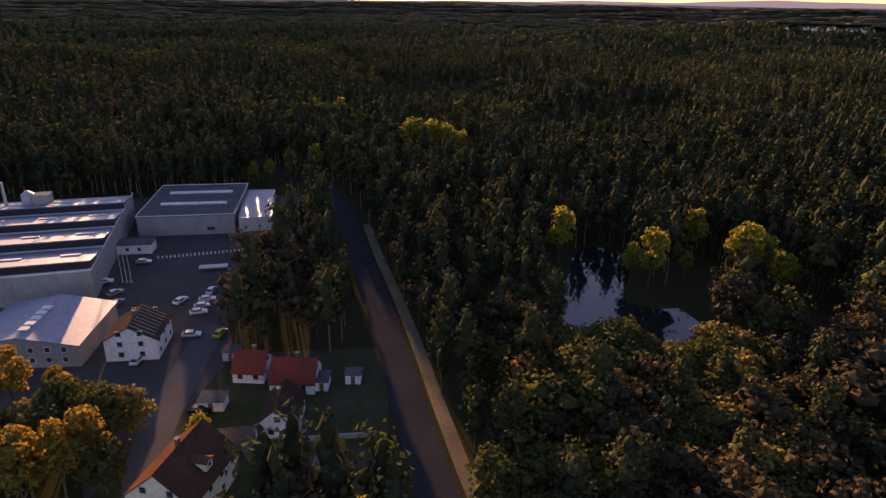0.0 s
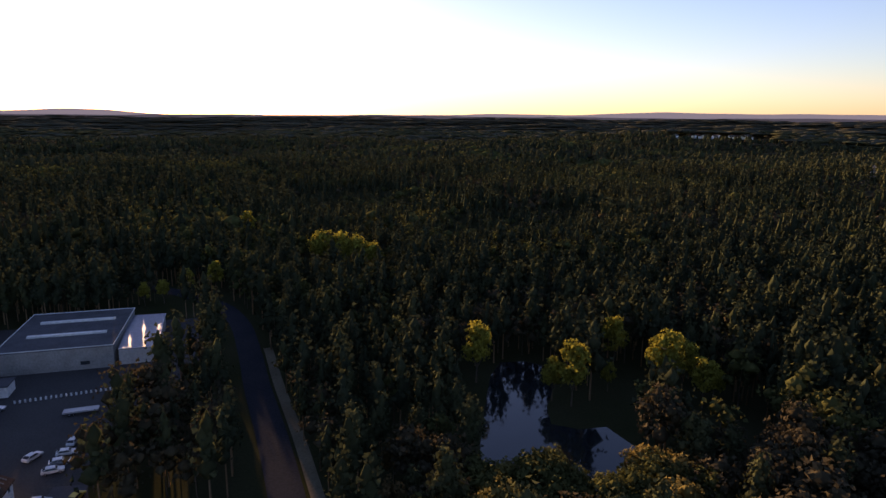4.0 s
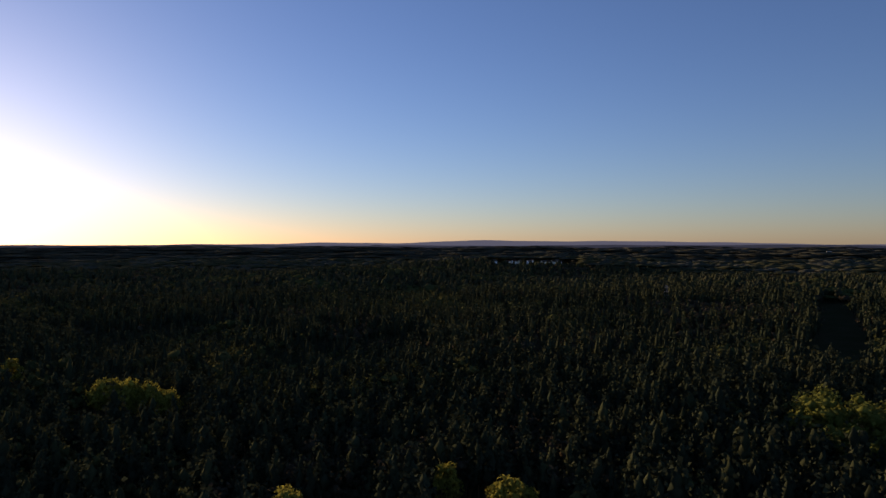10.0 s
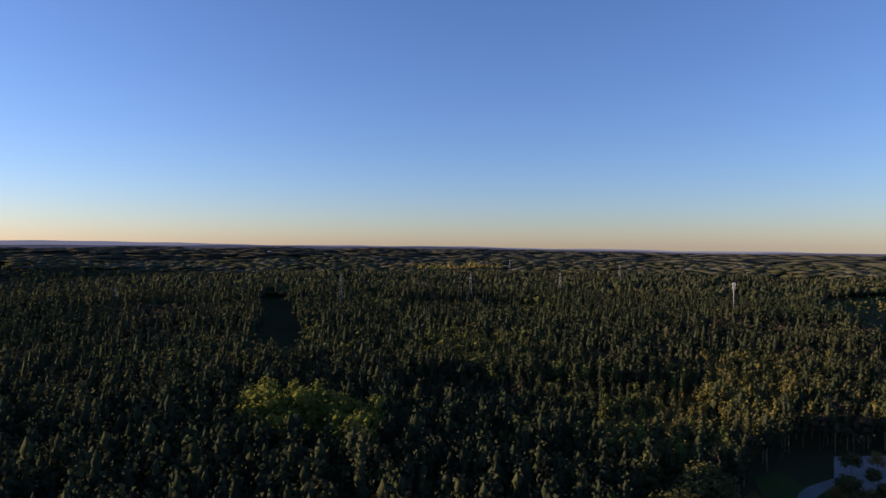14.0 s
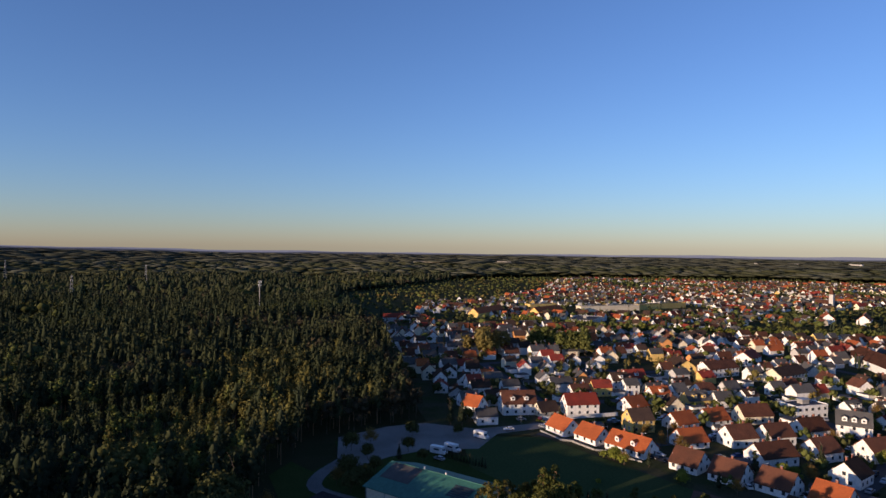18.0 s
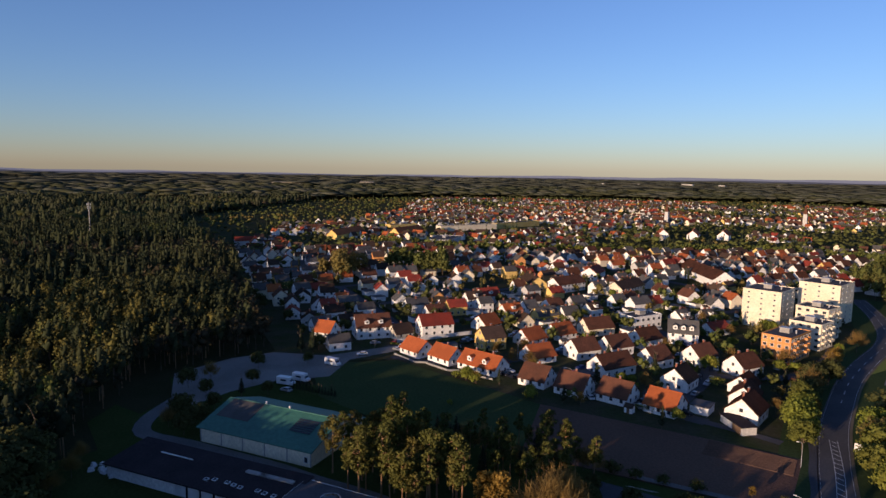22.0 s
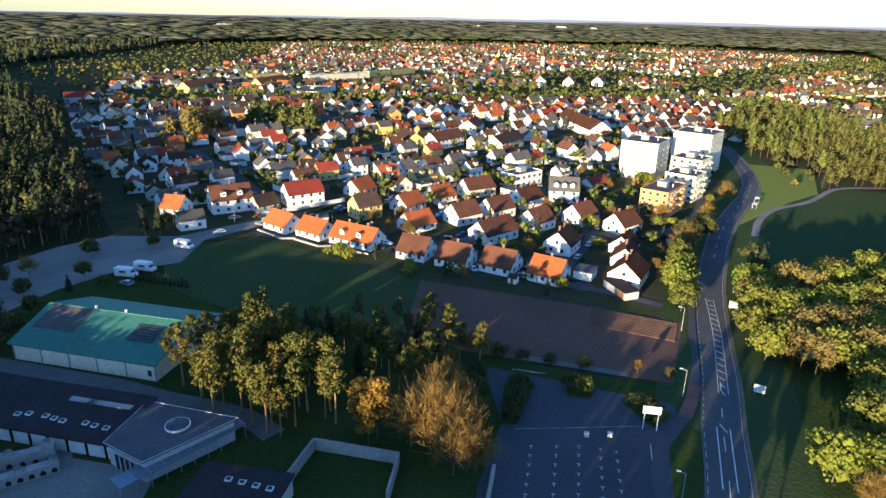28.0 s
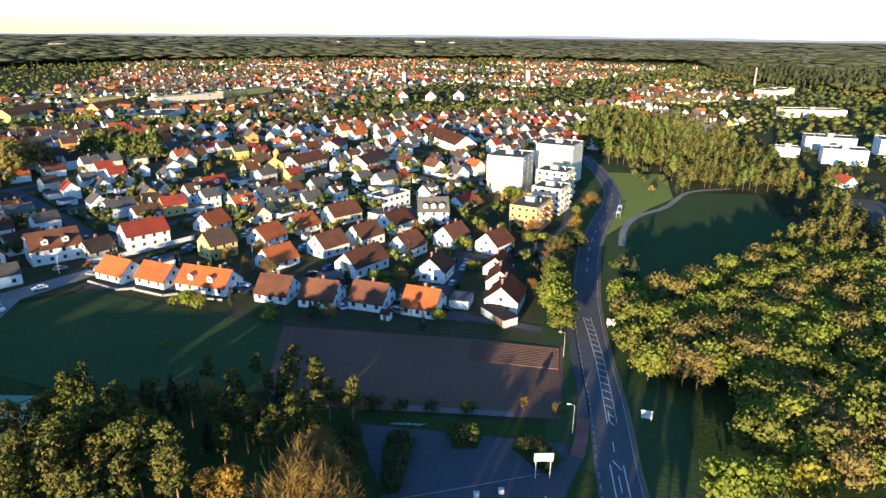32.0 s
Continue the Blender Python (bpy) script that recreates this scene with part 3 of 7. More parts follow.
def forest(name, label, x, y, kinds, rng, lobes, form, clumps, size, variants=4, trunk=True, core=0.78):
    """Many trees as one object of its own. kinds: (share, crown kind, leaf material, bark, height, radius); form: sides and bands of a lobe."""
    V, F, Q = [], [], []
    mats, count = [], 0
    share = np.cumsum([k[0] for k in kinds])
    # stands: the kind follows slow noise over the land, with some mixing
    field = np.array([noise.noise(Vector((px * 0.009, py * 0.009, 3.7))) for px, py in zip(x, y)]) * 0.85 + 0.5 + rng.uniform(-0.36, 0.36, len(x))
    which = np.searchsorted(share / share[-1], np.clip(field, 0, 0.9999))
    for ki, (_, kind, leaf, bark, h, r) in enumerate(kinds):
        mats += [leaf, bark]
        idx = np.nonzero(which == ki)[0]
        for var in range(variants):
            sel = idx[var::variants]
            if not len(sel):
                continue
            tv, tf = crown_mesh(rng, kind, 1.0 * h, r, lobes, *form, clumps, size, core)
            tm = np.full(len(tf), 2 * ki)
            if trunk:
                top = 0.9 if kind in ("spruce", "pine", "oval") else 0.62
                w = 0.013 * h
                tr = np.array([(w, 0, 0), (-w * .5, w * .87, 0), (-w * .5, -w * .87, 0), (w * .2, 0, h * top), (-w * .1, w * .17, h * top), (-w * .1, -w * .17, h * top)])
                kf = np.array([(0, 1, 4, 3), (1, 2, 5, 4), (2, 0, 3, 5)]) + len(tv)
                tv, tf, tm = np.vstack([tv, tr]), np.vstack([tf, kf]), np.concatenate([tm, np.full(3, 2 * ki + 1)])
            n = len(sel)
            a = rng.uniform(0, 6.283, n)
            s = rng.normal(1.0, 0.17, n).clip(0.55, 1.4) * stand_height(x[sel], y[sel])
            wide = np.maximum(s, 0.8) * rng.uniform(0.85, 1.2, n)
            c, sn = np.cos(a) * wide, np.sin(a) * wide
            P = np.empty((n, len(tv), 3))
            P[..., 0] = x[sel][:, None] + c[:, None] * tv[:, 0] - sn[:, None] * tv[:, 1]
            P[..., 1] = y[sel][:, None] + sn[:, None] * tv[:, 0] + c[:, None] * tv[:, 1]
            P[..., 2] = s[:, None] * tv[:, 2] - 0.1 + land(x[sel], y[sel])[:, None]
            V.append(P.reshape(-1, 3))
            F.append((tf[None] + (count + np.arange(n) * len(tv))[:, None, None]).reshape(-1, 4))
            Q.append(np.tile(tm, n))
            count += n * len(tv)
    V, F, Q = np.concatenate(V).astype(np.float32), np.concatenate(F).astype(np.int32), np.concatenate(Q).astype(np.int32)
    me = bpy.data.meshes.new(name)
    me.vertices.add(len(V))
    me.vertices.foreach_set("co", V.ravel())
    me.loops.add(F.size)
    me.loops.foreach_set("vertex_index", F.ravel())
    me.polygons.add(len(F))
    me.polygons.foreach_set("loop_start", np.arange(len(F), dtype=np.int32) * 4)
    for m in mats:
        me.materials.append(m)
    me.polygons.foreach_set("material_index", Q)
    me.polygons.foreach_set("use_smooth", np.ones(len(F), bool))
    me.update()
    me.validate()
    return thing(name, Matrix(), label, "trees", kind="stuff", data=me)


RNG = np.random.default_rng(11)


def scatter(x0, x1, y0, y1, step, jitter=0.42):
    gx, gy = np.meshgrid(np.arange(x0, x1, step), np.arange(y0, y1, step))
    gx = gx + RNG.uniform(-jitter, jitter, gx.shape) * step
    gy = gy + RNG.uniform(-jitter, jitter, gy.shape) * step
    return gx.ravel(), gy.ravel()


def wooded(x, y):
    """True where the closed woods stand."""
    r = ~inside(x, y, VILLAGE) & ~inside(x, y, HULL) & ~inside(x, y, NO_WOODS) & ~inside(x, y, WOOD_R) & ~inside(x, y, MEADOW2) & ~inside(x, y, INDUSTRY) & ~inside(x, y, SQUARE) & ~inside(x, y, GAP) & ~inside(x, y, WEST) & ~inside(x, y, BIRCHES) & ~inside(x, y, LIT_STAND) & ~(inside(x, y, EDGE_STAND) & ~inside(x, y, HULL)) & ~inside(x, y, ROADSIDE) & ~inside(x, y, FIELD) & ~inside(x, y, MEADOW) & ~inside(x, y, PARKING)
    r &= ~near_line(x, y, [(px - 1, py) for px, py in OLD_ROAD], 7.6) & ~near_line(x, y, ROAD, 10)
    cx, cy = 49, 162
    grown = [(cx + (px - cx) * 1.07, cy + (py - cy) * 1.05) for px, py in POND]
    r &= ~inside(x, y, grown)
    r &= ~inside(x, y, [(28, 150), (66, 142), (62, 100), (24, 104)])
    r &= ~inside(x, y, HAMLET)
    for px, py, ps in YELLOWS:
        r &= ((x - px) / 1.0) ** 2 + ((y - py + 11) / 2.1) ** 2 > (3.6 * ps + 2.0) ** 2
    r &= ~inside(x, y, [(-96, 58), (-92, 104), (-40, 104), (-30, 66), (-44, 40)])
    # the cleared land below the walk's first part
    r &= ~((np.abs(x - 20) < 60) & (y > -60) & (y < 62))
    return r


def wanted(x, y):
    """Keeps what some part of the walk can see: bearings from the works round to the village."""
    b = np.degrees(np.arctan2(x - 30, y - 10))
    return (b > -52) & (b < 178)


MIX = [(0.12, "round", W_BROWN, M_BARK, 13, 2.9), (0.28, "oval", W_PINE, M_PINEBARK, 16.5, 2.5), (0.14, "oval", L_SPRUCE, M_PINEBARK, 17.5, 2.3), (0.26, "oval", W_DARKPINE, M_PINEBARK, 17, 2.5), (0.20, "round", W_GREEN, M_BARK, 14, 2.9)]


def near_pond(x, y):
    return (x > 8) & (y > 58) & (x < 120 + 0.3 * y - 40) & (y < 136 - 0.25 * (x - 60))


def woods():
    x, y = scatter(-420, 460, -460, 460, 5.2)
    d = np.hypot(x - 40, y - 15)
    k = wooded(x, y) & wanted(x, y) & (d < 360) & ~near_pond(x, y)
    forest("near_woods", "dense pine and mixed woods in low sun", x[k], y[k], [(s, kind, leaf, bark, h, r * 1.14) for s, kind, leaf, bark, h, r in MIX], RNG, 4, (4, 2), 66, 0.46, 8, core=0.62)
    x, y = scatter(8, 150, 60, 140, 6.0)
    k = near_pond(x, y) & wooded(x, y)
    forest("pond_woods", "brown and olive leafy woods before the pond", x[k], y[k], [(0.3, "round", L_BROWN, M_BARK, 12, 3.8), (0.3, "round", W_GREEN, M_BARK, 13, 3.9), (0.2, "oval", W_PINE, M_PINEBARK, 15, 2.6), (0.2, "round", W_BROWN, M_BARK, 13, 3.9)], RNG, 9, (5, 2), 320, 0.36, 6, core=0.62)
    x, y = scatter(-820, 860, -860, 860, 7.4)
    d = np.hypot(x - 40, y - 15)
    k = wooded(x, y) & wanted(x, y) & (d >= 360) & (d < 820)
    wide = [(s, kind, leaf, bark, h, r * 1.35) for s, kind, leaf, bark, h, r in MIX]
    forest("middle_woods", "dense mixed woods of pine and spruce", x[k], y[k], wide, RNG, 1, (4, 2), 11, 0.86, 8, trunk=False, core=0.7)
    x, y = scatter(-1640, 1640, -1640, 1640, 13.0)
    d = np.hypot(x - 40, y - 15)
    k = wooded(x, y) & wanted(x, y) & (d >= 820) & (np.hypot(x, y) < 1520)
    # The dark pines here take the colour with haze painted in.
    wide = [(s, kind, W_MID_HAZED if leaf is W_DARKPINE else leaf, bark, h * 0.85, r * 2.5) for s, kind, leaf, bark, h, r in MIX]
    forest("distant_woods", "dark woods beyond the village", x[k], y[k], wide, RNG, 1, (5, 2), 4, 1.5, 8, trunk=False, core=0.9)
    x, y = scatter(-2460, 2460, -2460, 2460, 24.0)
    d = np.hypot(x, y)
    b = np.degrees(np.arctan2(x - 30, y - 10))
    k = wooded(x, y) & (b > -40) & (b < 184) & (d >= 1505) & (d < 2450) & ~inside(x, y, PALE_STAND)
    big = [(0.6, "canopy", W_MID_HAZED, M_BARK, 14, 18.5), (0.4, "canopy", W_FAR_HAZED, M_BARK, 13.5, 18.5)]
    forest("outer_woods", "woods towards the horizon with haze in their colour", x[k], y[k], big, RNG, 1, (5, 2), 0, 2.2, 8, trunk=False, core=1.0)
    # Pale trees stand in for a clearing whose ground the woods would hide.
    x, y = scatter(1470, 1770, 490, 770, 15.0)
    k = inside(x, y, PALE_STAND)
    forest("pale_stand", "pale olive trees standing for a clearing in the far woods", x[k], y[k], [(0.5, "oval", L_OLIVE, M_BARK, 16, 9.0), (0.5, "oval", W_BIRCH, M_BARK, 15, 9.0)], RNG, 1, (5, 2), 3, 1.4, trunk=False)
    x, y = scatter(-4850, 4850, -4850, 4850, 52.0)
    d = np.hypot(x, y)
    b = np.degrees(np.arctan2(x - 30, y - 10))
    k = (b > -42) & (b < 186) & (d >= 2440) & (d < 4820)
    vast = [(1.0, "canopy", W_FAR_HAZED, M_BARK, 14, 46.0)]
    forest("far_woods", "mixed woods stretching to the horizon with haze in their colour", x[k], y[k], vast, RNG, 1, (5, 2), 0, 2.2, 8, trunk=False, core=1.0)
    x, y = scatter(186, 250, 128, 200, 5.6)
    k = inside(x, y, BIRCHES)
    forest("birch_stand", "stand of light green birches among the pines", x[k], y[k], [(1.0, "round", L_MOSS, M_BARK, 19, 3.7)], RNG, 9, (5, 2), 220, 0.42, core=0.66)
    # Out of view: this belt is added to keep the car park in shade.
    x, y = scatter(82, 156, 8, 84, 5.4)
    k = inside(x, y, [(84, 66), (84, 22), (100, 10), (128, 22), (152, 44), (148, 78), (110, 82)])
    forest("belt_woods", "unseen belt of pines added to shade the car park", x[k], y[k], MIX, RNG, 4, (4, 2), 40, 0.52, core=0.66)
    x, y = scatter(278, 450, 56, 214, 5.2)
    k = inside(x, y, LIT_STAND)
    forest("mixed_stand", "sunlit mixed stand of birches and pines", x[k], y[k], [(0.35, "oval", W_PINE, M_PINEBARK, 17, 2.5), (0.30, "round", W_BIRCH, M_BARK, 16, 2.9), (0.35, "oval", W_GREEN, M_BARK, 15, 2.5)], RNG, 4, (4, 2), 90, 0.42, 8, core=0.60)
    x, y = scatter(226, 452, -54, 82, 5.2)
    k = inside(x, y, EDGE_STAND) & ~inside(x, y, HULL) & ~inside(x, y, VILLAGE) & ~inside(x, y, SQUARE) & ~inside(x, y, LIT_STAND)
    forest("edge_stand", "olive leafy edge of the woods beside the village", x[k], y[k], [(0.22, "oval", W_PINE, M_PINEBARK, 15, 2.5), (0.40, "oval", W_OLIVE, M_BARK, 12.5, 2.9), (0.38, "oval", W_BIRCH, M_BARK, 12.5, 2.8)], RNG, 4, (4, 2), 96, 0.41, 8, core=0.60)


woods()


# ---- houses ----
MESHES = {}


def cached(key, make):
    if key not in MESHES:
        MESHES[key] = make()
    return MESHES[key]


def window_mesh(w, h):
    """A framed window in one piece: the frame stands proud, the pane lies back in it."""
    s = Shape(M_FRAME, M_GLASS)
    a, t = w / 2, 0.10
    ring = [[(-a, 0.03, 0), (a, 0.03, 0), (a, 0.03, h), (-a, 0.03, h)], [(-a, -0.07, 0), (a, -0.07, 0), (a, -0.07, h), (-a, -0.07, h)],
            [(-a + t, -0.07, t), (a - t, -0.07, t), (a - t, -0.07, h - t), (-a + t, -0.07, h - t)], [(-a + t, -0.02, t), (a - t, -0.02, t), (a - t, -0.02, h - t), (-a + t, -0.02, h - t)]]
    v = [p for q in ring for p in q]
    f = [(4 * k + i, 4 * k + (i + 1) % 4, 4 * k + 4 + (i + 1) % 4, 4 * k + 4 + i) for k in range(3) for i in range(4)]
    s.add(v, f)
    s.f.append((12, 13, 14, 15))
    s.m.append(1)
    return s.mesh("window")


def gabled_walls(L, D, eave, ridge, mat):
    s = Shape(mat)
    a, b = L / 2, D / 2
    v = [(-a, -b, -0.2), (a, -b, -0.2), (a, b, -0.2), (-a, b, -0.2), (-a, -b, eave), (a, -b, eave), (a, b, eave), (-a, b, eave), (-a, 0, ridge), (a, 0, ridge)]
    s.add(v, [(0, 1, 5, 4), (2, 3, 7, 6), (1, 2, 6, 9, 5), (3, 0, 4, 8, 7), (4, 5, 9, 8), (6, 7, 8, 9)])
    return s.mesh("wall")


def gabled_roof(L, D, eave, ridge, mat, over=0.40, end=0.28):
    s = Shape(mat, M_WOOD)
    a, b = L / 2 + end, D / 2
    k = (ridge - eave) / b
    lo, t = eave - over * k, 0.24
    b += over
    z = 0.12
    for q in (-1, 1):
        p = [(-a, q * b, lo + z), (a, q * b, lo + z), (a, 0, ridge + z), (-a, 0, ridge + z)]
        s.slab(p if q < 0 else p[::-1], t)
    s.tube((-a, 0, ridge + z), (a, 0, ridge + z), 0.13, 0.13, 6)
    return s.mesh("roof")


def house(x, y, ang, L=11.0, D=9.0, floors=1, roof="rust", wall=0, label="", detail=2, pitch=0.84, chimneys=1, dormers=0, name="house", group="village houses", store=2.6):
    """A gabled house at its middle, with the ridge along ang degrees."""
    eave = floors * store + 0.15
    ridge = eave + D / 2 * pitch
    h = thing(name, pose(x, y, 0.0, 0, 0, ang), label or "rendered village house with a tiled gable roof", "house", group)
    wm, rm = M_WALL[wall], M_ROOF[roof]
    q = (round(L * 2) / 2, round(D * 2) / 2, round(eave, 1), round(ridge, 1))
    L, D = q[0], q[1]
    part("wall", cached(("w", q, wall), lambda: gabled_walls(L, D, eave, ridge, wm)), h)
    part("roof", cached(("r", q, roof), lambda: gabled_roof(L, D, eave, ridge, rm)), h)
    for i in range(chimneys):
        cx = (i - (chimneys - 1) / 2) * L * 0.45 + 0.4
        c = cached("chimney", lambda: Shape(M_BRICK, M_CONCRETE).box(-0.35, -0.3, -1.4, 0.35, 0.3, 1.0).box(-0.42, -0.37, 1.0, 0.42, 0.37, 1.12, 1).mesh("chimney"))
        part("chimney", c, h, pose(cx, 0.5, ridge))
    for i in range(dormers):
        dx = (i - (dormers - 1) / 2) * L / max(1, dormers) * 0.8
        sy = -1
        zz = eave + (ridge - eave) * 0.30
        yy = sy * D / 2 * 0.70

        def dormer():
            s = Shape(wm, rm)
            s.box(-0.9, 0.0, -0.2, 0.9, 2.2, 1.3)
            s.slab([(-1.15, -0.3, 1.35), (0, -0.3, 2.0), (0, 2.7, 2.0), (-1.15, 2.7, 1.35)], 0.12, 1)
            s.slab([(0, -0.3, 2.0), (1.15, -0.3, 1.35), (1.15, 2.7, 1.35), (0, 2.7, 2.0)], 0.12, 1)
            s.add([(-0.9, -0.02, 1.3), (0.9, -0.02, 1.3), (0, -0.02, 1.9)], [(0, 1, 2)])
            return s.mesh("dormer")
        dm = part("dormer", cached(("d", roof, wall), dormer), h, pose(dx, yy - 0.9, zz))
        part("window", cached("wd", lambda: window_mesh(1.0, 0.9)), dm, pose(0, -0.02, 0.2))
    if detail:
        w1 = cached("w1", lambda: window_mesh(1.25, 1.35))
        n = max(2, int(L / 3.2))
        for f in range(int(floors)):
            for i in range(n):
                px = (i + 0.5) / n * L - L / 2
                part("window", w1, h, pose(px, -D / 2 - 0.02, 0.95 + f * store))
                if detail > 1:
                    part("window", w1, h, pose(px, D / 2 + 0.02, 0.95 + f * store, 0, 0, 180))
        for sx in (-1, 1):
            for f in range(int(floors) + 1):
                ys = (-D * 0.2, D * 0.2) if f < int(floors) or D > 9.5 else (0.0,)
                for py in ys:
                    if f == int(floors) and detail < 2:
                        continue
                    part("window", w1, h, pose(sx * (L / 2 + 0.02), py, 0.95 + f * store, 0, 0, 90 * sx))
    return h


TAKEN = []


def house_on(ax, ay, bx, by, depth=9.0, floors=1, roof="rust", wall=0, label="", **more):
    """A house by the foot of one long wall, from its left to its right end as seen from outside."""
    v = Vector((bx - ax, by - ay))
    n = Vector((-v.y, v.x)).normalized()
    c = Vector(((ax + bx) / 2, (ay + by) / 2)) + n * depth / 2
    TAKEN.append((c.x, c.y, max(v.length, depth) * 0.62 + 3))
    return house(c.x, c.y, math.degrees(math.atan2(v.y, v.x)), v.length, depth, floors, roof, wall, label, **more)


O = dict(roof="orange", label="low white house with a bright orange tiled roof")
house_on(273.8, -89.7, 262.6, -91.9, 9, **O)
house_on(259.6, -94.8, 248.4, -97.6, 9, **O)
house_on(245.9, -100.1, 230.0, -106.0, 9.5, chimneys=2, dormers=2, **O)
D = dict(roof="rust", label="white gabled house with a weathered dark red roof")
house_on(220.6, -109.5, 211.4, -113.6, 10, **D)
house_on(207.9, -114.9, 198.2, -119.3, 10, **D)
house_on(195.9, -122.9, 186.2, -126.4, 10, **D)
house_on(181.8, -129.2, 172.3, -132.2, 10, roof="orange", label="white gabled house with a rust orange roof at the field's edge")
house_on(259.7, -121.7, 259.0, -131.5, 9, 2, "brown", 2, "tall yellow house with a dark brown roof")
house_on(290.8, -108.9, 288.7, -123.9, 9.5, 2, "red", 0, "white two-storey double house with a red roof")
house_on(299.8, -81.6, 296.9, -96.9, 11, 2, "rust", 0, "long white two-storey house with a red-brown roof and dormers", dormers=2)
house_on(291.6, -96.6, 292.6, -106.0, 8, 1, "brown", 1, "low cream bungalow with a brown roof")
for row in ((257.1, -142.1, 259.0, -153.5, "orange", 0), (259.0, -159.4, 259.4, -170.4, "orange", 0), (258.2, -176.4, 256.1, -190.2, "rust", 1), (235.7, -128.1, 235.5, -139.0, "orange", 0),
            (231.9, -147.0, 231.5, -158.6, "rust", 0), (229.6, -162.7, 229.1, -174.4, "rust", 0), (232.2, -183.0, 232.6, -195.3, "rust", 0), (210.0, -140.2, 210.1, -155.6, "rust", 0), (209.3, -164.8, 209.6, -175.2, "rust", 0),
            (203.7, -183.1, 203.5, -193.5, "rust", 0), (186.0, -154.6, 189.6, -164.6, "brown", 0), (187.3, -186.4, 187.0, -197.4, "rust", 0), (156.1, -148.9, 160.2, -160.1, "rust", 0), (287.3, -140.2, 290.0, -150.9, "orange", 0)):
    house_on(*row[:4], 9.5, 1.4 if row[4] != "orange" else 1, row[4], row[5], "white gabled house with an orange roof" if row[4] == "orange" else "white gabled house with a red-brown roof", chimneys=2)
house_on(166, -163, 171, -173, 8.5, 1, "rust", 0, "white gabled house with a rusty red roof beside the road")
house_on(174, -172, 177, -181, 8, 1, "rust", 0, "small white house with a rusty red roof")
house_on(303.8, -63.4, 297.5, -68.4, 9, 2, "orange", 0, "white gabled house with an orange roof beside the square")
house_on(234.1, -199.9, 224.7, -208.3, 11, 2, "grey", 0, "large modern white house with a grey roof", dormers=3)


def block(x, y, ang, L, D, H, wall, label, floors, bays, name="apartment_block", group="apartment blocks", parapet=0.5, balconies=False):
    """A flat-roofed block with a parapet, windows storey by storey, and a roof hut."""
    TAKEN.append((x, y, max(L, D) * 0.62 + 4))
    b = thing(name, pose(x, y, 0, 0, 0, ang), label, "building", group)
    wm = M_WALL[wall]
    s = Shape(wm)
    s.box(-L / 2, -D / 2, -0.2, L / 2, D / 2, H)
    part("wall", s, b)
    for q in (-1, 1):
        part("parapet", Shape(wm).box(-L / 2, q * D / 2 - 0.15, H, L / 2, q * D / 2 + 0.15, H + parapet), b)
        part("parapet", Shape(wm).box(q * L / 2 - 0.15, -D / 2 + 0.15, H, q * L / 2 + 0.15, D / 2 - 0.15, H + parapet), b)
    part("flat_roof", Shape(M_ROOF["gravel"]).box(-L / 2 + 0.16, -D / 2 + 0.16, H + 0.004, L / 2 - 0.16, D / 2 - 0.16, H + 0.14), b)
    part("roof_hut", Shape(M_CONCRETE, M_STEEL).box(-2.2, -1.6, H + 0.14, 1.6, 1.6, H + 2.1).box(-2.5, -1.9, H + 2.1, 1.9, 1.9, H + 2.25, 1), b)
    part("roof_vent", Shape(M_STEEL).tube((L * 0.3, 0.8, H + 0.14), (L * 0.3, 0.8, H + 1.6), 0.3, 0.3, 8), b)
    w = cached(("bw", round(L / bays, 1)), lambda: window_mesh(min(1.7, L / bays * 0.5) if L / bays < 4.5 else 1.1, 1.35 if L / bays < 4.5 else 0.9))
    st = H / floors
    for f in range(floors):
        for i in range(bays):
            part("window", w, b, pose((i + 0.5) / bays * L - L / 2, -D / 2 - 0.02, f * st + 0.95))
        m = max(2, int(D / (L / bays)))
        for i in range(m):
            part("window", w, b, pose(L / 2 + 0.02, (i + 0.5) / m * D - D / 2, f * st + 0.95, 0, 0, 90))
            part("window", w, b, pose(-L / 2 - 0.02, (i + 0.5) / m * D - D / 2, f * st + 0.95, 0, 0, -90))
    if balconies:
        bal = cached(("bal", wall), lambda: Shape(wm, M_CONCRETE).box(-1.9, -1.2, 0, 1.9, 0, 0.16, 1).box(-1.9, -1.2, 0.16, 1.9, -1.08, 1.05).box(-1.9, -1.08, 0.16, -1.8, 0, 1.05).box(1.8, -1.08, 0.16, 1.9, 0, 1.05).mesh("balcony"))
        for f in range(1, floors):
            for k in (-0.28, 0.28):
                part("balcony", bal, b, pose(L / 2, k * D, f * st, 0, 0, 90))
    return b


def block_on(ax, ay, bx, by, depth, H, wall, label, floors, bays, **more):
    v = Vector((bx - ax, by - ay))
    n = Vector((-v.y, v.x)).normalized()
    c = Vector(((ax + bx) / 2, (ay + by) / 2)) + n * depth / 2
    return block(c.x, c.y, math.degrees(math.atan2(v.y, v.x)), v.length, depth, H, wall, label, floors, bays, **more)


block_on(243.5, -263.0, 226.3, -267.7, 20, 18.0, 1, "tall pale seven-storey tower block with a flat roof", 7, 3, name="tower_block")
block_on(236.5, -298.0, 217.8, -301.7, 20, 20.0, 1, "tall cream eight-storey tower block with a flat roof", 8, 3, name="tower_block")
block_on(200.6, -215.4, 189.6, -217.6, 20, 10.5, 3, "orange rendered four-storey apartment block with a flat roof", 4, 4, balconies=True)
block_on(209.0, -247.0, 196.0, -249.0, 13, 11, 1, "cream apartment block with long balconies", 4, 4, balconies=True)
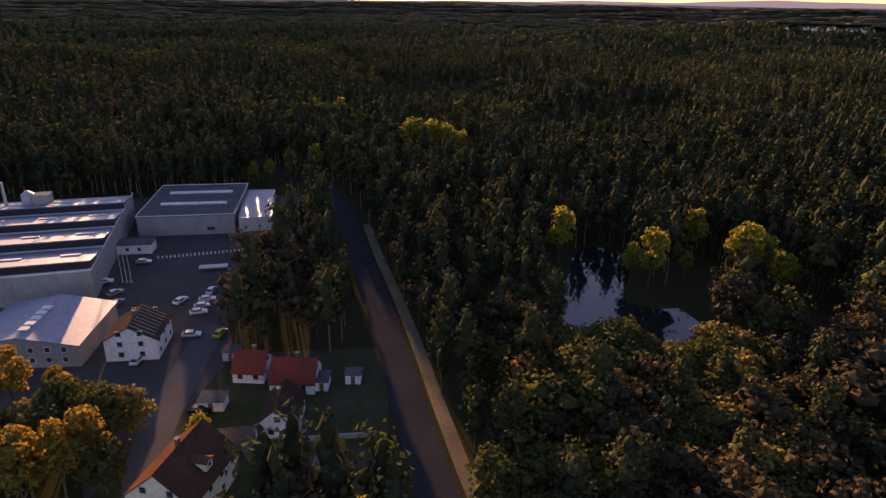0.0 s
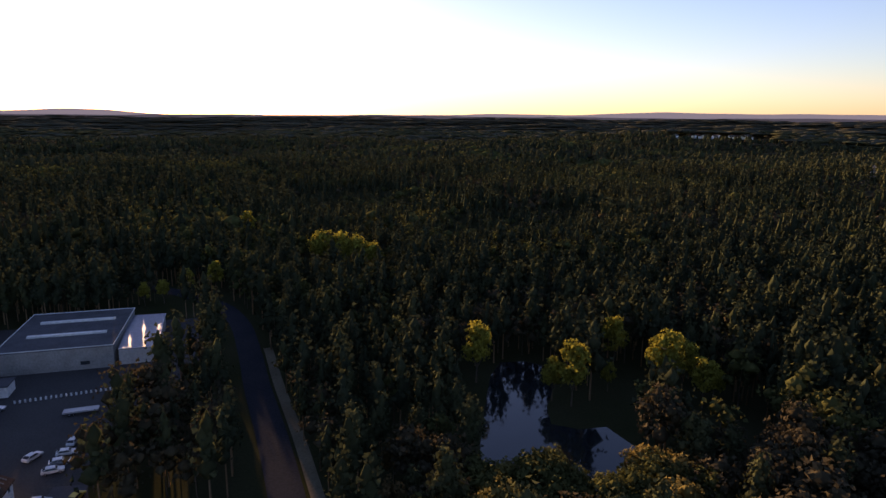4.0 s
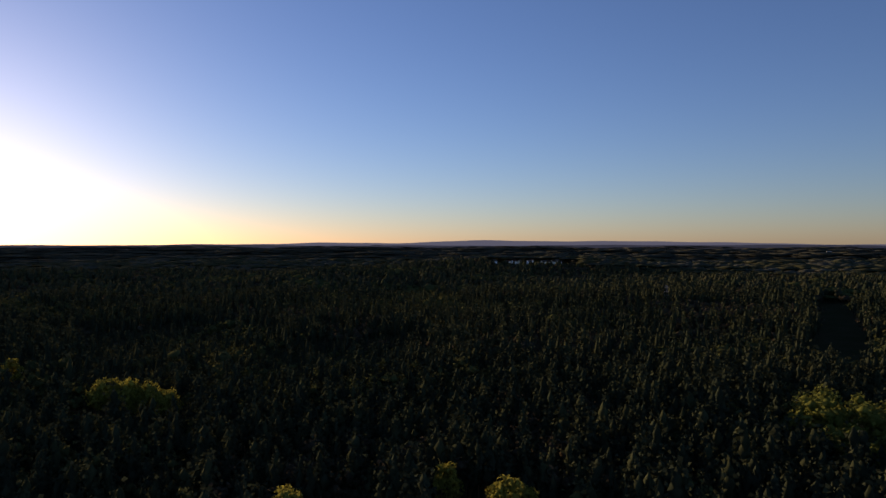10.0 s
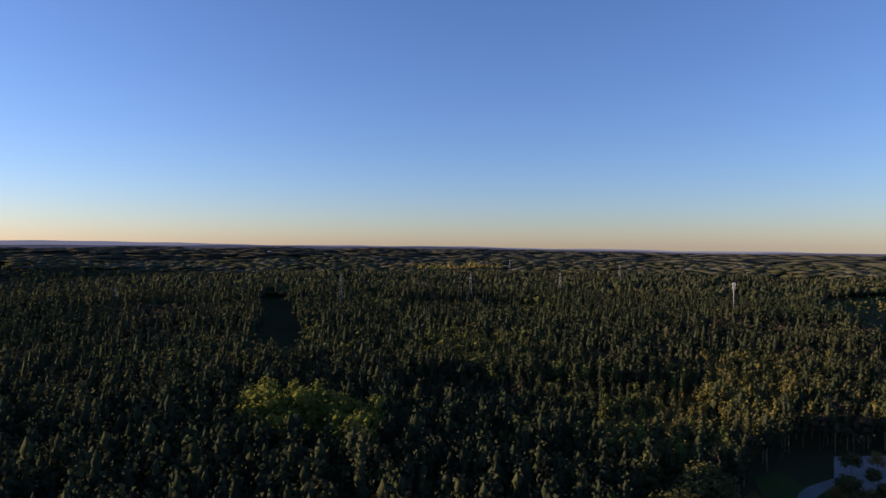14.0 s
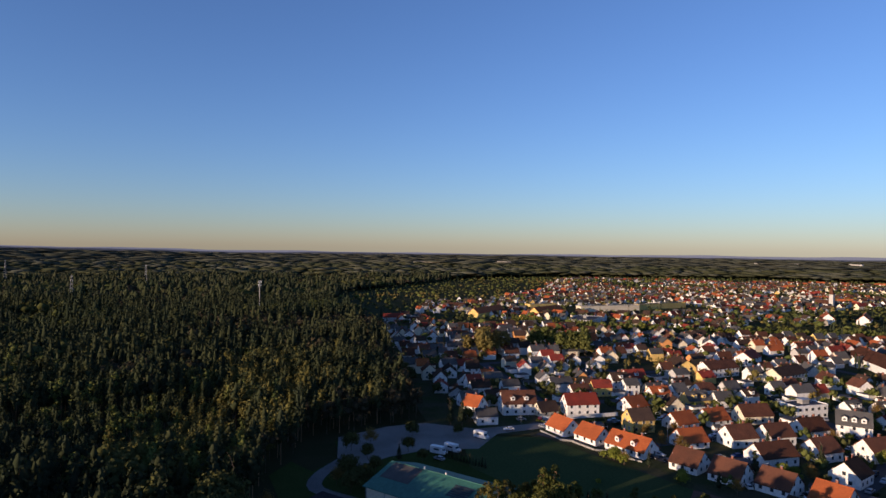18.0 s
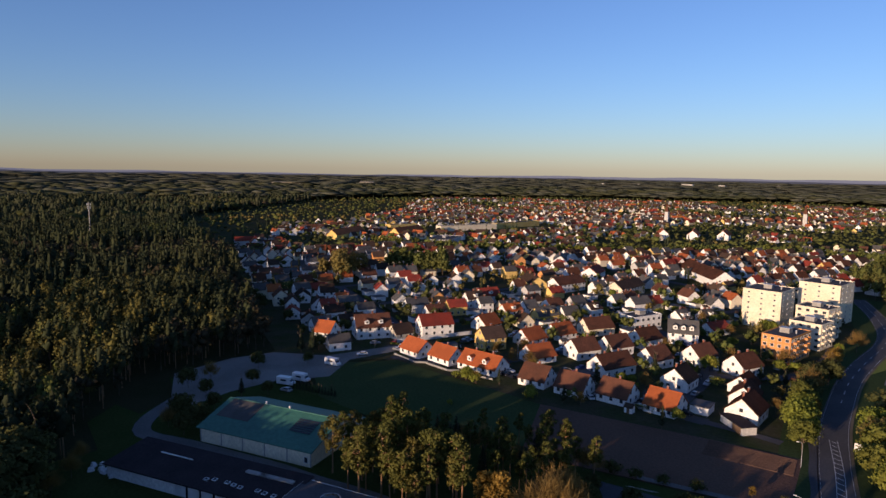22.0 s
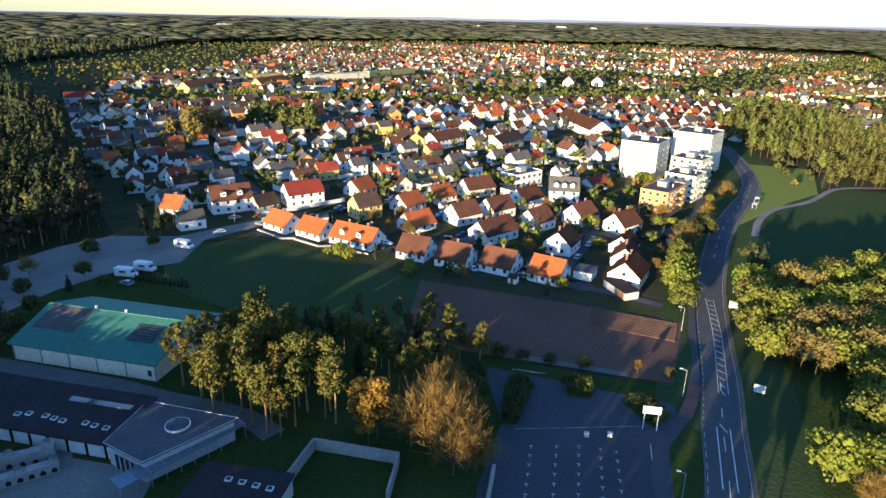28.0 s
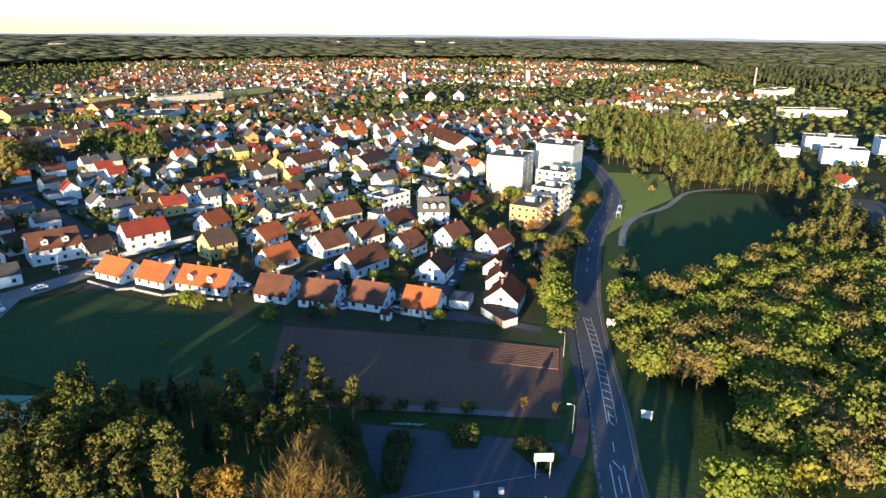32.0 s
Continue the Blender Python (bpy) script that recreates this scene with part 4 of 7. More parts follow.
block_on(218.0, -266.0, 204.0, -268.0, 13, 14, 1, "cream stepped apartment block with long balconies", 5, 4, balconies=True)
block_on(257.4, -204.4, 257.2, -221.9, 10, 6, 0, "low white flat-roofed house", 2, 5, name="flat_house")


# ---- roads, paths and marks ----
def strip(name, line, left, right, z, mat, label, category):
    thing(name, Matrix(), label, category, kind="structure", data=ribbon(Shape(mat), line, left, right, z))


R = smooth_line(ROAD, 5)
strip("road_grass", R, 13.0, -15.0, 0.07, M_GRASS, "grass verge along the road", "verge")
strip("road_main", R, 3.8, -3.8, 0.16, M_ROAD, "worn grey two-lane road with a hatched centre", "road")
strip("road_verge", R, 4.0, 3.8, 0.15, M_PAVING, "pale kerb strip along the road", "kerb")
strip("road_verge_far", R, -3.8, -4.5, 0.15, M_DIRT, "pale kerb strip along the road", "kerb")
OLD = smooth_line(OLD_ROAD, 6)
strip("road_old", OLD, 3.6, -3.6, 0.12, M_LANE, "grey lane running into the woods", "road")
strip("road_old_verge", OLD[:24], -4.4, -7.2, 0.09, M_DIRT, "sandy track beside the lane", "track")
for i, line in enumerate(village_roads()):
    strip("village_road", smooth_line(line, 8), 2.9, -2.9, 0.08 + 0.004 * i, M_ASPHALT, "narrow asphalt street between the houses", "road")
strip("path_cycle", smooth_line([(162, -188), (150, -165), (138, -147), (131, -135), (124.1, -124.4), (118.4, -112.5), (114.5, -102.7), (113, -92.9), (109, -83.7), (104.5, -77.7), (97, -68)], 4), 1.3, -1.3, 0.15, M_ASPHALT, "grey cycle path beside the road", "path")
strip("path_crossing", [(119.0, -114.0), (116.3, -107.5), (114.2, -101.5)], 1.3, -1.3, 0.19, M_REDPAVE, "red paved crossing beside the road", "path")
strip("path_meadow", smooth_line([(158, -226), (166, -247), (169, -268), (165, -292), (166, -327), (152, -349)], 6), 1.3, -1.3, 0.15, M_GRAVEL, "pale gravel path through the meadow", "path")
strip("path_park", smooth_line([(262, -6), (246, 6), (234, 8.5), (222, -0.5), (209, -9.5), (196, -18.5), (186, -24), (170, -34), (160, -36)], 4), 2.4, -2.4, 0.12, M_PAVING, "pale park drive between the halls", "path")
strip("path_terrace", [(204, 12.5), (172.5, -12)], 4.6, -0.5, 0.11, M_GRAVEL, "paved terrace before the low building", "terrace")
patch("paved_court", [(176, -6), (163, -16), (158, -12), (150, -2), (166, 4)], 0.12, M_GRAVEL, "pale paved court before the hall", "court")
strip("works_drive", smooth_line([(-42, 70), (-51, 92), (-54, 118), (-55, 140)], 5), 3.4, -3.4, 0.09, M_ROAD, "grey drive between works and cottages", "road")
strip("field_path", smooth_line([(270, -84), (226, -116), (196, -127), (160, -141), (146, -145)], 6), 1.8, -1.8, 0.15, M_ASPHALT, "narrow lane along the field's edge", "lane")


def road_marks():
    s = Shape(M_PAINT)
    z = 0.175
    for i, (a, b) in enumerate(zip(R, R[1:])):
        if i % 2 and not 12 < i < 26:
            ribbon(s, [a, a + (b - a) * 0.7], 0.08, -0.08, z)
    for q in (3.5, -3.5):
        for a, b in zip(R, R[1:]):
            for k in (0.0, 0.5):
                ribbon(s, [a.lerp(b, k), a.lerp(b, k + (0.3 if q > 0 else 0.48))], q + 0.032, q - 0.032, z)
    thing("road_marks", Matrix(), "white dashed and edge lines on the road", "road marking", kind="structure", data=s)
    h = Shape(M_PAINT)
    line = [Vector((140.2, -159.7)), Vector((126.8, -138.8)), Vector((113.5, -115.8))]
    hs = smooth_line(line, 1.5)
    n = len(hs)
    for i, q in enumerate(hs):
        w = 1.0 * math.sin(math.pi * (i + 1) / (n + 1)) ** 0.5
        d = (hs[min(i + 1, n - 1)] - hs[max(i - 1, 0)]).normalized()
        side = Vector((-d.y, d.x))
        if i % 2:
            ribbon(h, [q - side * w - d * 0.6, q + side * w + d * 0.6], 0.12, -0.12, z + 0.004)
    for q in (0.98, -0.98):
        ribbon(h, hs, q + 0.06, q - 0.06, z + 0.008)
    box = [Vector((107.5, -104)), Vector((98, -88))]
    for q in (1.2, -1.2):
        ribbon(h, box, q + 0.09, q - 0.09, z)
    ribbon(h, [box[0] + Vector((-1.2, 0.8)), box[0] + Vector((1.2, -0.8))], 0.1, -0.1, z + 0.004)
    thing("hatched_marks", Matrix(), "white hatched island painted on the road", "road marking", kind="structure", data=h)
    p = Shape(M_PAINT)
    for ax, ay, bx, by in ((127.5, -71, 112, -51), (124.5, -74.7, 108, -53), (121.9, -77.9, 105, -56), (118.9, -80.3, 102, -59), (116.6, -81.9, 99, -61)):
        a, b = Vector((ax, ay)), Vector((bx, by))
        d = (b - a).normalized()
        for i in range(9):
            c = a + d * (i * 2.6)
            ribbon(p, [c, c + d * 0.8], 0.05, -0.05, 0.105)
            ribbon(p, [c + Vector((-d.y, d.x)) * 0.35, c - Vector((-d.y, d.x)) * 0.35], 0.05, -0.05, 0.109)
    ribbon(p, [(113.7, -88.6), (101.0, -71.0)], 0.07, -0.07, 0.109)
    ribbon(p, [(133.0, -72.4), (117.4, -93.0)], 0.03, -0.03, 0.113)
    for k in range(6):
        q = Vector((148.5, -88.0)).lerp(Vector((144.0, -91.0)), k / 5)
        ribbon(p, [q, q + Vector((-1.2, -1.7))], 0.05, -0.05, 0.117)
    thing("parking_marks", Matrix(), "white bay ticks on the empty car park", "road marking", kind="structure", data=p)
    thing("field_track", Matrix(), "pale concrete strip along the field", "track", kind="structure", data=ribbon(Shape(M_PAVING), [(150.5, -94.0), (130.9, -106.4)], 1.0, -1.0, 0.14))


road_marks()


def furrows():
    s = Shape(M_FURROW)
    a, b, c = Vector((157, -129)), Vector((137.5, -138.5)), Vector((-0.45, 0.89))
    for i in range(13):
        o = c * (0.6 + i * 0.85)
        p, q = a + o, b + o
        w = 0.17
        d = Vector((-(q - p).y, (q - p).x)).normalized() * w
        s.add([(*(p - d), 0.095), (*(q - d), 0.095), (*q, 0.30), (*p, 0.30), (*(p + d), 0.095), (*(q + d), 0.095)], [(0, 1, 2, 3), (3, 2, 5, 4)])
    thing("planted_furrows", Matrix(), "rows of raised earth ridges in the field", "furrows", kind="stuff", data=s)


furrows()


# ---- single trees ----
def tree_trunk(kind, h, r, bark, rng):
    s = Shape(bark)
    lean = Vector((rng.uniform(-0.03, 0.03) * h, rng.uniform(-0.03, 0.03) * h, 0))
    top = 0.95 if kind in ("pine", "spruce") else 0.58
    k, w = 4, 0.016 * h
    for i in range(k):
        a, b = i / k, (i + 1) / k
        s.tube(lean * a + Vector((0, 0, h * top * a - 0.15)), lean * b + Vector((0, 0, h * top * b)), w * (1 - 0.8 * a), w * (1 - 0.8 * b), 7, cap=False)
    for i in range(9 if kind == "pine" else 13):
        a = rng.uniform(0.55, 0.95) if kind == "pine" else rng.uniform(0.35, 1.0)
        p = lean * a + Vector((0, 0, h * top * a))
        w2 = rng.uniform(0, 6.283)
        up = rng.uniform(0.0, 0.25) * r if kind == "pine" else rng.uniform(0.10, 0.30) * h
        e = p + Vector((math.cos(w2) * r * 0.8, math.sin(w2) * r * 0.8, up))
        m = p.lerp(e, 0.5) + Vector((0, 0, 0.04 * h))
        s.tube(p, m, w * 0.36, w * 0.24, 5, cap=False).tube(m, e, w * 0.24, w * 0.06, 5, cap=False)
    return s.mesh("trunk")


def tree_crown(kind, h, r, leaf, lobes, form, n, size, rng):
    if kind == "vase":
        v = twig_faces(rng, n, h)
        f = np.arange(len(v)).reshape(-1, 4)
    else:
        v, f = crown_mesh(rng, kind, h, r, lobes, *form, n, size, 0.62 if kind in ("pine", "tall") else 0.66)
    me = bpy.data.meshes.new("crown")
    me.from_pydata(v.tolist(), [], f.tolist())
    me.polygons.foreach_set("use_smooth", [True] * len(me.polygons))
    me.materials.append(leaf)
    return me


TREES = {"old_pine": ("pine", 14, 2.3, L_OLDPINE, M_PINEBARK, 16, (4, 2), 560, 0.29, "pine_tree", "pine with an olive-gold ragged crown"),
         "pine": ("pine", 16, 2.2, L_PINE, M_PINEBARK, 18, (4, 2), 600, 0.29, "pine_tree", "tall pine with a bare orange trunk and ragged crown"),
         "spruce": ("spruce", 13, 2.4, L_SPRUCE, M_BARK, 7, (8, 2), 420, 0.30, "spruce_tree", "dark narrow spruce with drooping branches"),
         "green": ("round", 8.2, 4.0, L_GREEN, M_BARK, 22, (5, 2), 940, 0.31, "leafy_tree", "broad leafy tree in fresh green"),
         "yellow": ("round", 10, 3.9, L_YELLOW, M_BARK, 22, (5, 2), 940, 0.31, "yellow_tree", "yellow-green leafy tree glowing in the sun"),
         "olive": ("round", 9, 4.0, L_OLIVE, M_BARK, 22, (5, 2), 940, 0.31, "olive_tree", "olive-brown leafy tree in low sun"),
         "gold": ("tall", 13, 2.5, L_GOLD, M_BARK, 18, (5, 2), 950, 0.27, "golden_tree", "golden autumn tree with an open crown"),
         "poplar": ("tall", 11, 2.7, L_YELLOW, M_BARK, 18, (5, 2), 760, 0.29, "yellow_tree", "tall yellow-green leafy tree glowing in the sun"),
         "mossy": ("round", 9, 4.0, L_MOSS, M_BARK, 22, (5, 2), 940, 0.31, "leafy_tree", "broad moss-green leafy tree"),
         "bush": ("round", 2.4, 1.7, W_GREEN, M_BARK, 8, (5, 2), 240, 0.19, "bush", "low dark green bush on the verge"),
         "umber": ("round", 9, 4.0, W_GREEN, M_BARK, 22, (5, 2), 940, 0.31, "leafy_tree", "broad olive-brown leafy tree in shade"),
         "bare": ("vase", 10, 4.2, L_TWIG, M_BARK, 0, None, 2300, 0.125, "twiggy_tree", "brown twiggy tree with few leaves"),
         "shrub": ("round", 3.2, 1.9, L_GREEN, M_BARK, 9, (5, 2), 260, 0.20, "shrub", "rounded green garden shrub")}


def tree(kind, x, y, scale=1.0, turn=0.0, group="", wide=1.0):
    shape, h, r, leaf, bark, lobes, form, n, size, name, label = TREES[kind]
    var = int(abs(x * 7.3 + y * 3.1)) % 4
    t = cached(("trunk", kind, var), lambda: tree_trunk(shape, h, r, bark, np.random.default_rng(50 + var + len(kind))))
    c = cached(("crown", kind, var), lambda: tree_crown(shape, h, r, leaf, lobes, form, n, size, np.random.default_rng(80 + var + len(kind))))
    ob = thing(name, pose(x, y, float(land(x, y)) + 0.02, 0, 0, turn) @ Matrix.Diagonal((scale * wide, scale * wide, scale, 1)), label, "tree", group or "trees")
    part("trunk", t, ob)
    part("crown", c, ob)
    return ob


TR = random.Random(5)


def grove(poly, kinds, step, group, low=0.8, high=1.2, limit=400, avoid=None):
    xs, ys = [p[0] for p in poly], [p[1] for p in poly]
    gx, gy = scatter(min(xs), max(xs), min(ys), max(ys), step)
    k = inside(gx, gy, poly)
    if avoid is not None:
        k &= ~avoid(gx, gy)
    made = 0
    for x, y in zip(gx[k], gy[k]):
        if made < limit:
            tree(TR.choice(kinds), float(x), float(y), TR.uniform(low, high), TR.uniform(0, 360), group)
            made += 1


# the pine stand in the park, its golden neighbours and the hedges
grove([(190, -28), (180, -26), (164, -30), (157, -37), (155, -48), (166, -54), (186, -50), (199, -42)], ["pine", "pine", "pine", "old_pine", "old_pine", "pine"], 4.0, "pines of the park stand", 0.66, 1.08)
grove([(158, -56), (150, -62), (152, -84), (168, -86), (190, -64), (192, -52), (172, -58)], ["pine", "spruce", "pine", "bare", "spruce", "pine"], 4.6, "dark small trees behind the pines", 0.5, 0.85)
for x, y, k, s in ((176, -86, "pine", 0.6), (172, -84, "pine", 0.75), (180, -80, "pine", 0.55), (186, -72, "pine", 0.6), (168, -86, "old_pine", 0.7)):
    tree(k, x, y, s, x * 7 % 360, "pines of the park stand")
for x, y, s in ((149.5, -48.8, 1.0), (147.2, -50.6, 1.08), (146.0, -47.6, 0.7), (150.5, -53.0, 0.85)):
    tree("gold", x, y, s, 40 * s, "golden trees of the park")
for x, y, s in ((138.5, -56.0, 1.45), (134.5, -58.0, 1.3), (141.5, -54.0, 1.1), (130.6, -54.6, 1.15), (128.6, -58.2, 0.9), (143.5, -61.0, 1.2), (141, -66, 1.0), (148, -68, 1.0)):
    tree("bare", x, y, s, 70 * s, "twiggy trees of the park")
for x, y, k, s in ((129.8, -108.6, "gold", 0.30), (124.0, -112.0, "olive", 0.32), (143.4, -83.6, "bush", 1.0), (141.6, -84.2, "bush", 1.2), (140.2, -81.6, "bush", 1.1), (138.6, -79.2, "bush", 1.2), (137.2, -77.0, "bush", 1.0), (135.8, -74.4, "bush", 1.1), (134.6, -92.4, "bush", 1.2), (133.0, -94.0, "shrub", 0.9), (135.8, -92.8, "bush", 1.1), (132.2, -92.6, "bush", 0.9),
                   (123.4, -97.2, "bush", 1.0), (121.0, -98.6, "bush", 1.1), (118.6, -97.4, "bush", 1.0), (117.6, -95.0, "bush", 0.8), (142.0, -70.0, "bush", 1.3), (140.0, -67.0, "bush", 1.2), (138.0, -64.0, "umber", 0.5), (146, -74, "umber", 0.6), (150, -79, "umber", 0.5), (135.4, -66.4, "bush", 1.2), (132.6, -63.4, "bush", 1.1), (130.2, -61.0, "umber", 0.4), (155, -90, "bush", 1.2), (150, -93, "bush", 1.0), (145, -97, "bush", 0.9), (139, -101, "bush", 1.0),
                   (172.7, -216.2, "gold", 0.95), (168, -206, "umber", 1.1), (147.9, -154.9, "green", 1.2), (141.0, -146.0, "mossy", 0.9), (143.5, -151, "green", 1.05), (152, -163, "green", 1.15), (157.0, -172, "mossy", 1.1), (161, -180, "umber", 1.05), (164, -188, "bare", 1.0), (168, -196, "umber", 1.1), (152, -171, "gold", 0.55), (171, -212, "bare", 1.0), (188, -262, "bare", 0.9), (179.0, -232, "gold", 0.7),
                   (232, -95, "shrub", 1.0), (228, -96.5, "shrub", 1.2), (236, -93.5, "shrub", 0.8), (214, -78, "shrub", 0.5), (189.7, -214.2, "bare", 0.7), (182.8, -210.8, "shrub", 1.2), (198.2, -181.6, "green", 0.8), (185.5, -205, "green", 0.6), (222, -256, "green", 0.8), (229, -260, "green", 0.7), (216, -260, "spruce", 0.6), (240, -258, "spruce", 0.6)):
    tree(k, x, y, s, x * 31 % 360, "roadside and garden trees")
for i in range(14):
    tree("spruce", 249.5 - i * 1.05, -38.5 - i * 0.72, TR.uniform(0.26, 0.36), i * 50, "row of young spruces by the meadow", 0.7)
# Tall umbers past y 33 are added up-sun, to shade the meadow.
for x, y, k, s in ((268, -8, "umber", 0.8), (272, -16, "bare", 0.7), (258, -12, "umber", 0.6), (252, -22, "spruce", 0.5), (240, -2, "umber", 0.9), (232, -6, "umber", 0.8), (228, -1, "umber", 0.75), (236, 2, "bare", 0.6), (244, -12, "umber", 0.6), (262, -28, "umber", 0.6), (250, -30, "umber", 0.5), (279, -34, "umber", 0.7), (276, -52, "umber", 0.5), (288, -58, "spruce", 0.9), (291, -54, "spruce", 0.8), (293, -62, "umber", 0.7),
                   (214, 26, "bare", 0.6), (206, 30, "bare", 0.6), (222, 24, "bare", 0.55), (203, 36, "umber", 1.6), (209, 38, "umber", 1.7), (197, 40, "umber", 1.6), (215, 36, "umber", 1.6), (221, 33, "spruce", 1.1), (191, 43, "umber", 1.6), (185, 44, "umber", 1.7), (180, 42, "umber", 1.8), (175, 44, "umber", 1.8), (170, 46, "umber", 1.8), (178, 34, "umber", 1.6)):
    tree(k, x, y, s, y * 37 % 360, "trees around the square")
# the leafy wood beside the road
grove(WOOD_R, ["green", "olive", "green", "green", "mossy", "olive", "green", "mossy"], 6.0, "leafy wood beside the road", 0.95, 1.3, 210)
for x, y, k, s in ((88, -104, "green", 1.2), (84, -108, "green", 1.1), (80, -100, "bare", 0.9), (78, -112, "yellow", 1.0), (74, -104, "green", 1.1)):
    tree(k, x, y, s, x * 13 % 360, "leafy wood beside the road")
# yellow trees around the pond, and autumn trees by the works
for x, y, s in YELLOWS:
    tree("poplar" if x > 30 or x < -45 else "yellow", x, y, s * (0.92 if x > 30 else 0.8), x * 17 % 360, "sunlit yellow trees", 0.86)
for x, y, s in ((-43.4, 96.4, 0.5), (-9, 66.5, 1.25), (-4, 64, 1.1), (-14, 64, 1.0)):
    tree("yellow", x, y, s, x * 17 % 360, "sunlit yellow trees")
grove([(-59, 104), (-50, 92), (-53, 78), (-75, 74), (-88, 92), (-80, 103)], ["gold", "olive", "umber", "umber", "mossy"], 6.0, "autumn trees beside the works", 1.0, 1.35)
grove([(25, 127), (40, 122), (52, 121), (66, 126), (76, 100), (74, 84), (60, 70), (18, 76), (12, 100)], ["umber", "umber", "umber", "olive"], 6.6, "leafy trees before the pond", 1.1, 1.5)


# ---- the village: further houses ----
def belt_side(x, y):
    """Below zero on the near side of the railway."""
    return (x - 566) * 0.66 + (y + 281) * 0.46 + 0.0


REST = []


def village_houses():
    """The nearer houses are things of their own; those past the first 280 join the far town."""
    rnd = random.Random(21)
    spots = []
    zone = [(290, -66), (300, -54), (364, -60), (533, -84), (596, -94), (596, -235), (552, -272), (486, -352), (420, -520), (350, -566), (240, -420), (212, -330), (240, -250), (212, -130), (280, -100)]
    gx, gy = np.meshgrid(np.arange(206, 640, 16.5), np.arange(-72, -640, -15.0))
    gx = gx.ravel() + np.array([rnd.uniform(-3.6, 3.6) for _ in range(gx.size)])
    gy = gy.ravel() + np.array([rnd.uniform(-3.2, 3.2) for _ in range(gy.size)])
    k = inside(gx, gy, zone) & ~near_line(gx, gy, ROAD, 20)
    for q in village_roads():
        k &= ~near_line(gx, gy, q, 7.0)
    t = np.array(TAKEN)
    k &= (((gx[:, None] - t[None, :, 0]) ** 2 + (gy[:, None] - t[None, :, 1]) ** 2) > (t[None, :, 2] + 3.4) ** 2).all(1)
    for x, y in zip(gx[k], gy[k]):
        if noise.noise(Vector((x * 0.02, y * 0.02, 9))) < 0.40:
            spots.append((math.hypot(x - 66, y - 4), float(x), float(y)))
    for n, (far, x, y) in enumerate(sorted(spots)):
        roof = rnd.choices(["rust", "orange", "red", "brown", "grey"], [20, 11, 11, 28, 30])[0]
        wall = rnd.choices([0, 1, 2, 4, 3], [72, 13, 6, 6, 3])[0]
        L, Dp = rnd.choice([7.5, 8, 9, 9, 10, 12]), rnd.choice([7, 7, 7.5, 8])
        ang = (-92 if noise.noise(Vector((x * 0.012, y * 0.012, 2))) > -0.12 else -14) + rnd.choice([0, 0, 180, 4, -5])
        fl = rnd.choice([1.2, 1.4, 1.4, 1.8, 2])
        tone = {"rust": "a red-brown", "orange": "an orange", "red": "a red", "brown": "a brown", "grey": "a grey"}[roof]
        hue = ("white", "cream", "yellow", "orange", "grey")[wall]
        if n < 280:
            house(x, y, ang, L, Dp, fl, roof, wall, f"{hue} gabled village house with {tone} tiled roof", detail=1 if far < 340 else 0, pitch=rnd.choice([0.7, 0.85, 0.95]), chimneys=rnd.choice([1, 1, 2]), dormers=rnd.choice([0, 0, 0, 1, 2]) if far < 330 else 0)
        else:
            REST.append((x, y, radians(ang), L, Dp, fl * 2.6 + 0.2))
        TAKEN.append((x, y, 5))


village_houses()
for x, y, ang, L, Dp, fl, rf, wl, label in ((352, -243, -82, 24, 11, 2, "rust", 0, "long white apartment house with a brown roof"), (326, -268, -75, 27, 11, 2, "brown", 1, "long cream apartment house with a brown roof"), (378, -290, -60, 20, 11, 2, "red", 0, "long white house with a red roof"),
                                            (341, -360, -30, 62, 15, 2, "rust", 0, "long low house with a wide red-brown roof"), (440, -312, -40, 26, 10, 2, "grey", 0, "white row of houses with a grey roof"), (366, -228, -20, 22, 11, 2, "brown", 2, "yellow double house with a brown roof")):
    house(x, y, ang, L, Dp, fl, rf, wl, label, detail=1, pitch=0.7, chimneys=2)
for x, y, ang, L, Dp, H, wl, fl, label in ((722, -400, 93, 84, 11, 6.4, 1, 2, "long cream apartment row"), (738, -486, 104, 88, 11, 6.4, 2, 2, "long pale yellow apartment row"), (764, -330, 100, 40, 11, 6.0, 2, 2, "short yellow apartment row with flat roof"), (604, -300, -44, 46, 24, 6, 4, 2, "wide grey hall with a pale roof"),
                                           (118, -466, 17, 24, 14, 9, 0, 3, "white works building with tall windows and a flat roof"), (132, -508, 17, 30, 16, 10, 4, 3, "grey works building with a flat roof"), (90, -520, 17, 32, 20, 11, 0, 3, "large white works building"), (150, -470, 17, 14, 10, 6, 4, 2, "low grey works building"), (176, -716, 32, 56, 20, 7, 1, 2, "long cream low hall beyond the railway"), (252, -930, 80, 70, 22, 8, 1, 2, "long cream works hall near the far woods"), (96, -690, 17, 22, 18, 18, 0, 5, "tall white works tower with a flat roof")):
    block(x, y, ang, L, Dp, H, wl, label, fl, max(6, int(L / 5)), name="long_block", group="long blocks")
for x, y, ang, L in ((698, -232, -50, 62), (688, -300, -60, 50), (562, -566, -45, 30), (540, -592, -55, 34), (522, -622, -60, 30)):
    house(x, y, ang, L, 12, 2, "orange", 2 if x > 600 else 0, "long house with a bright orange tiled roof", detail=0, chimneys=3)
house(108, -394, 140, 9.5, 7.5, 1, "red", 0, "white house with a red roof beside the lane", detail=1)
house(131, -385, 20, 10, 8, 1, "orange", 2, "small yellow house with an orange roof", detail=1)


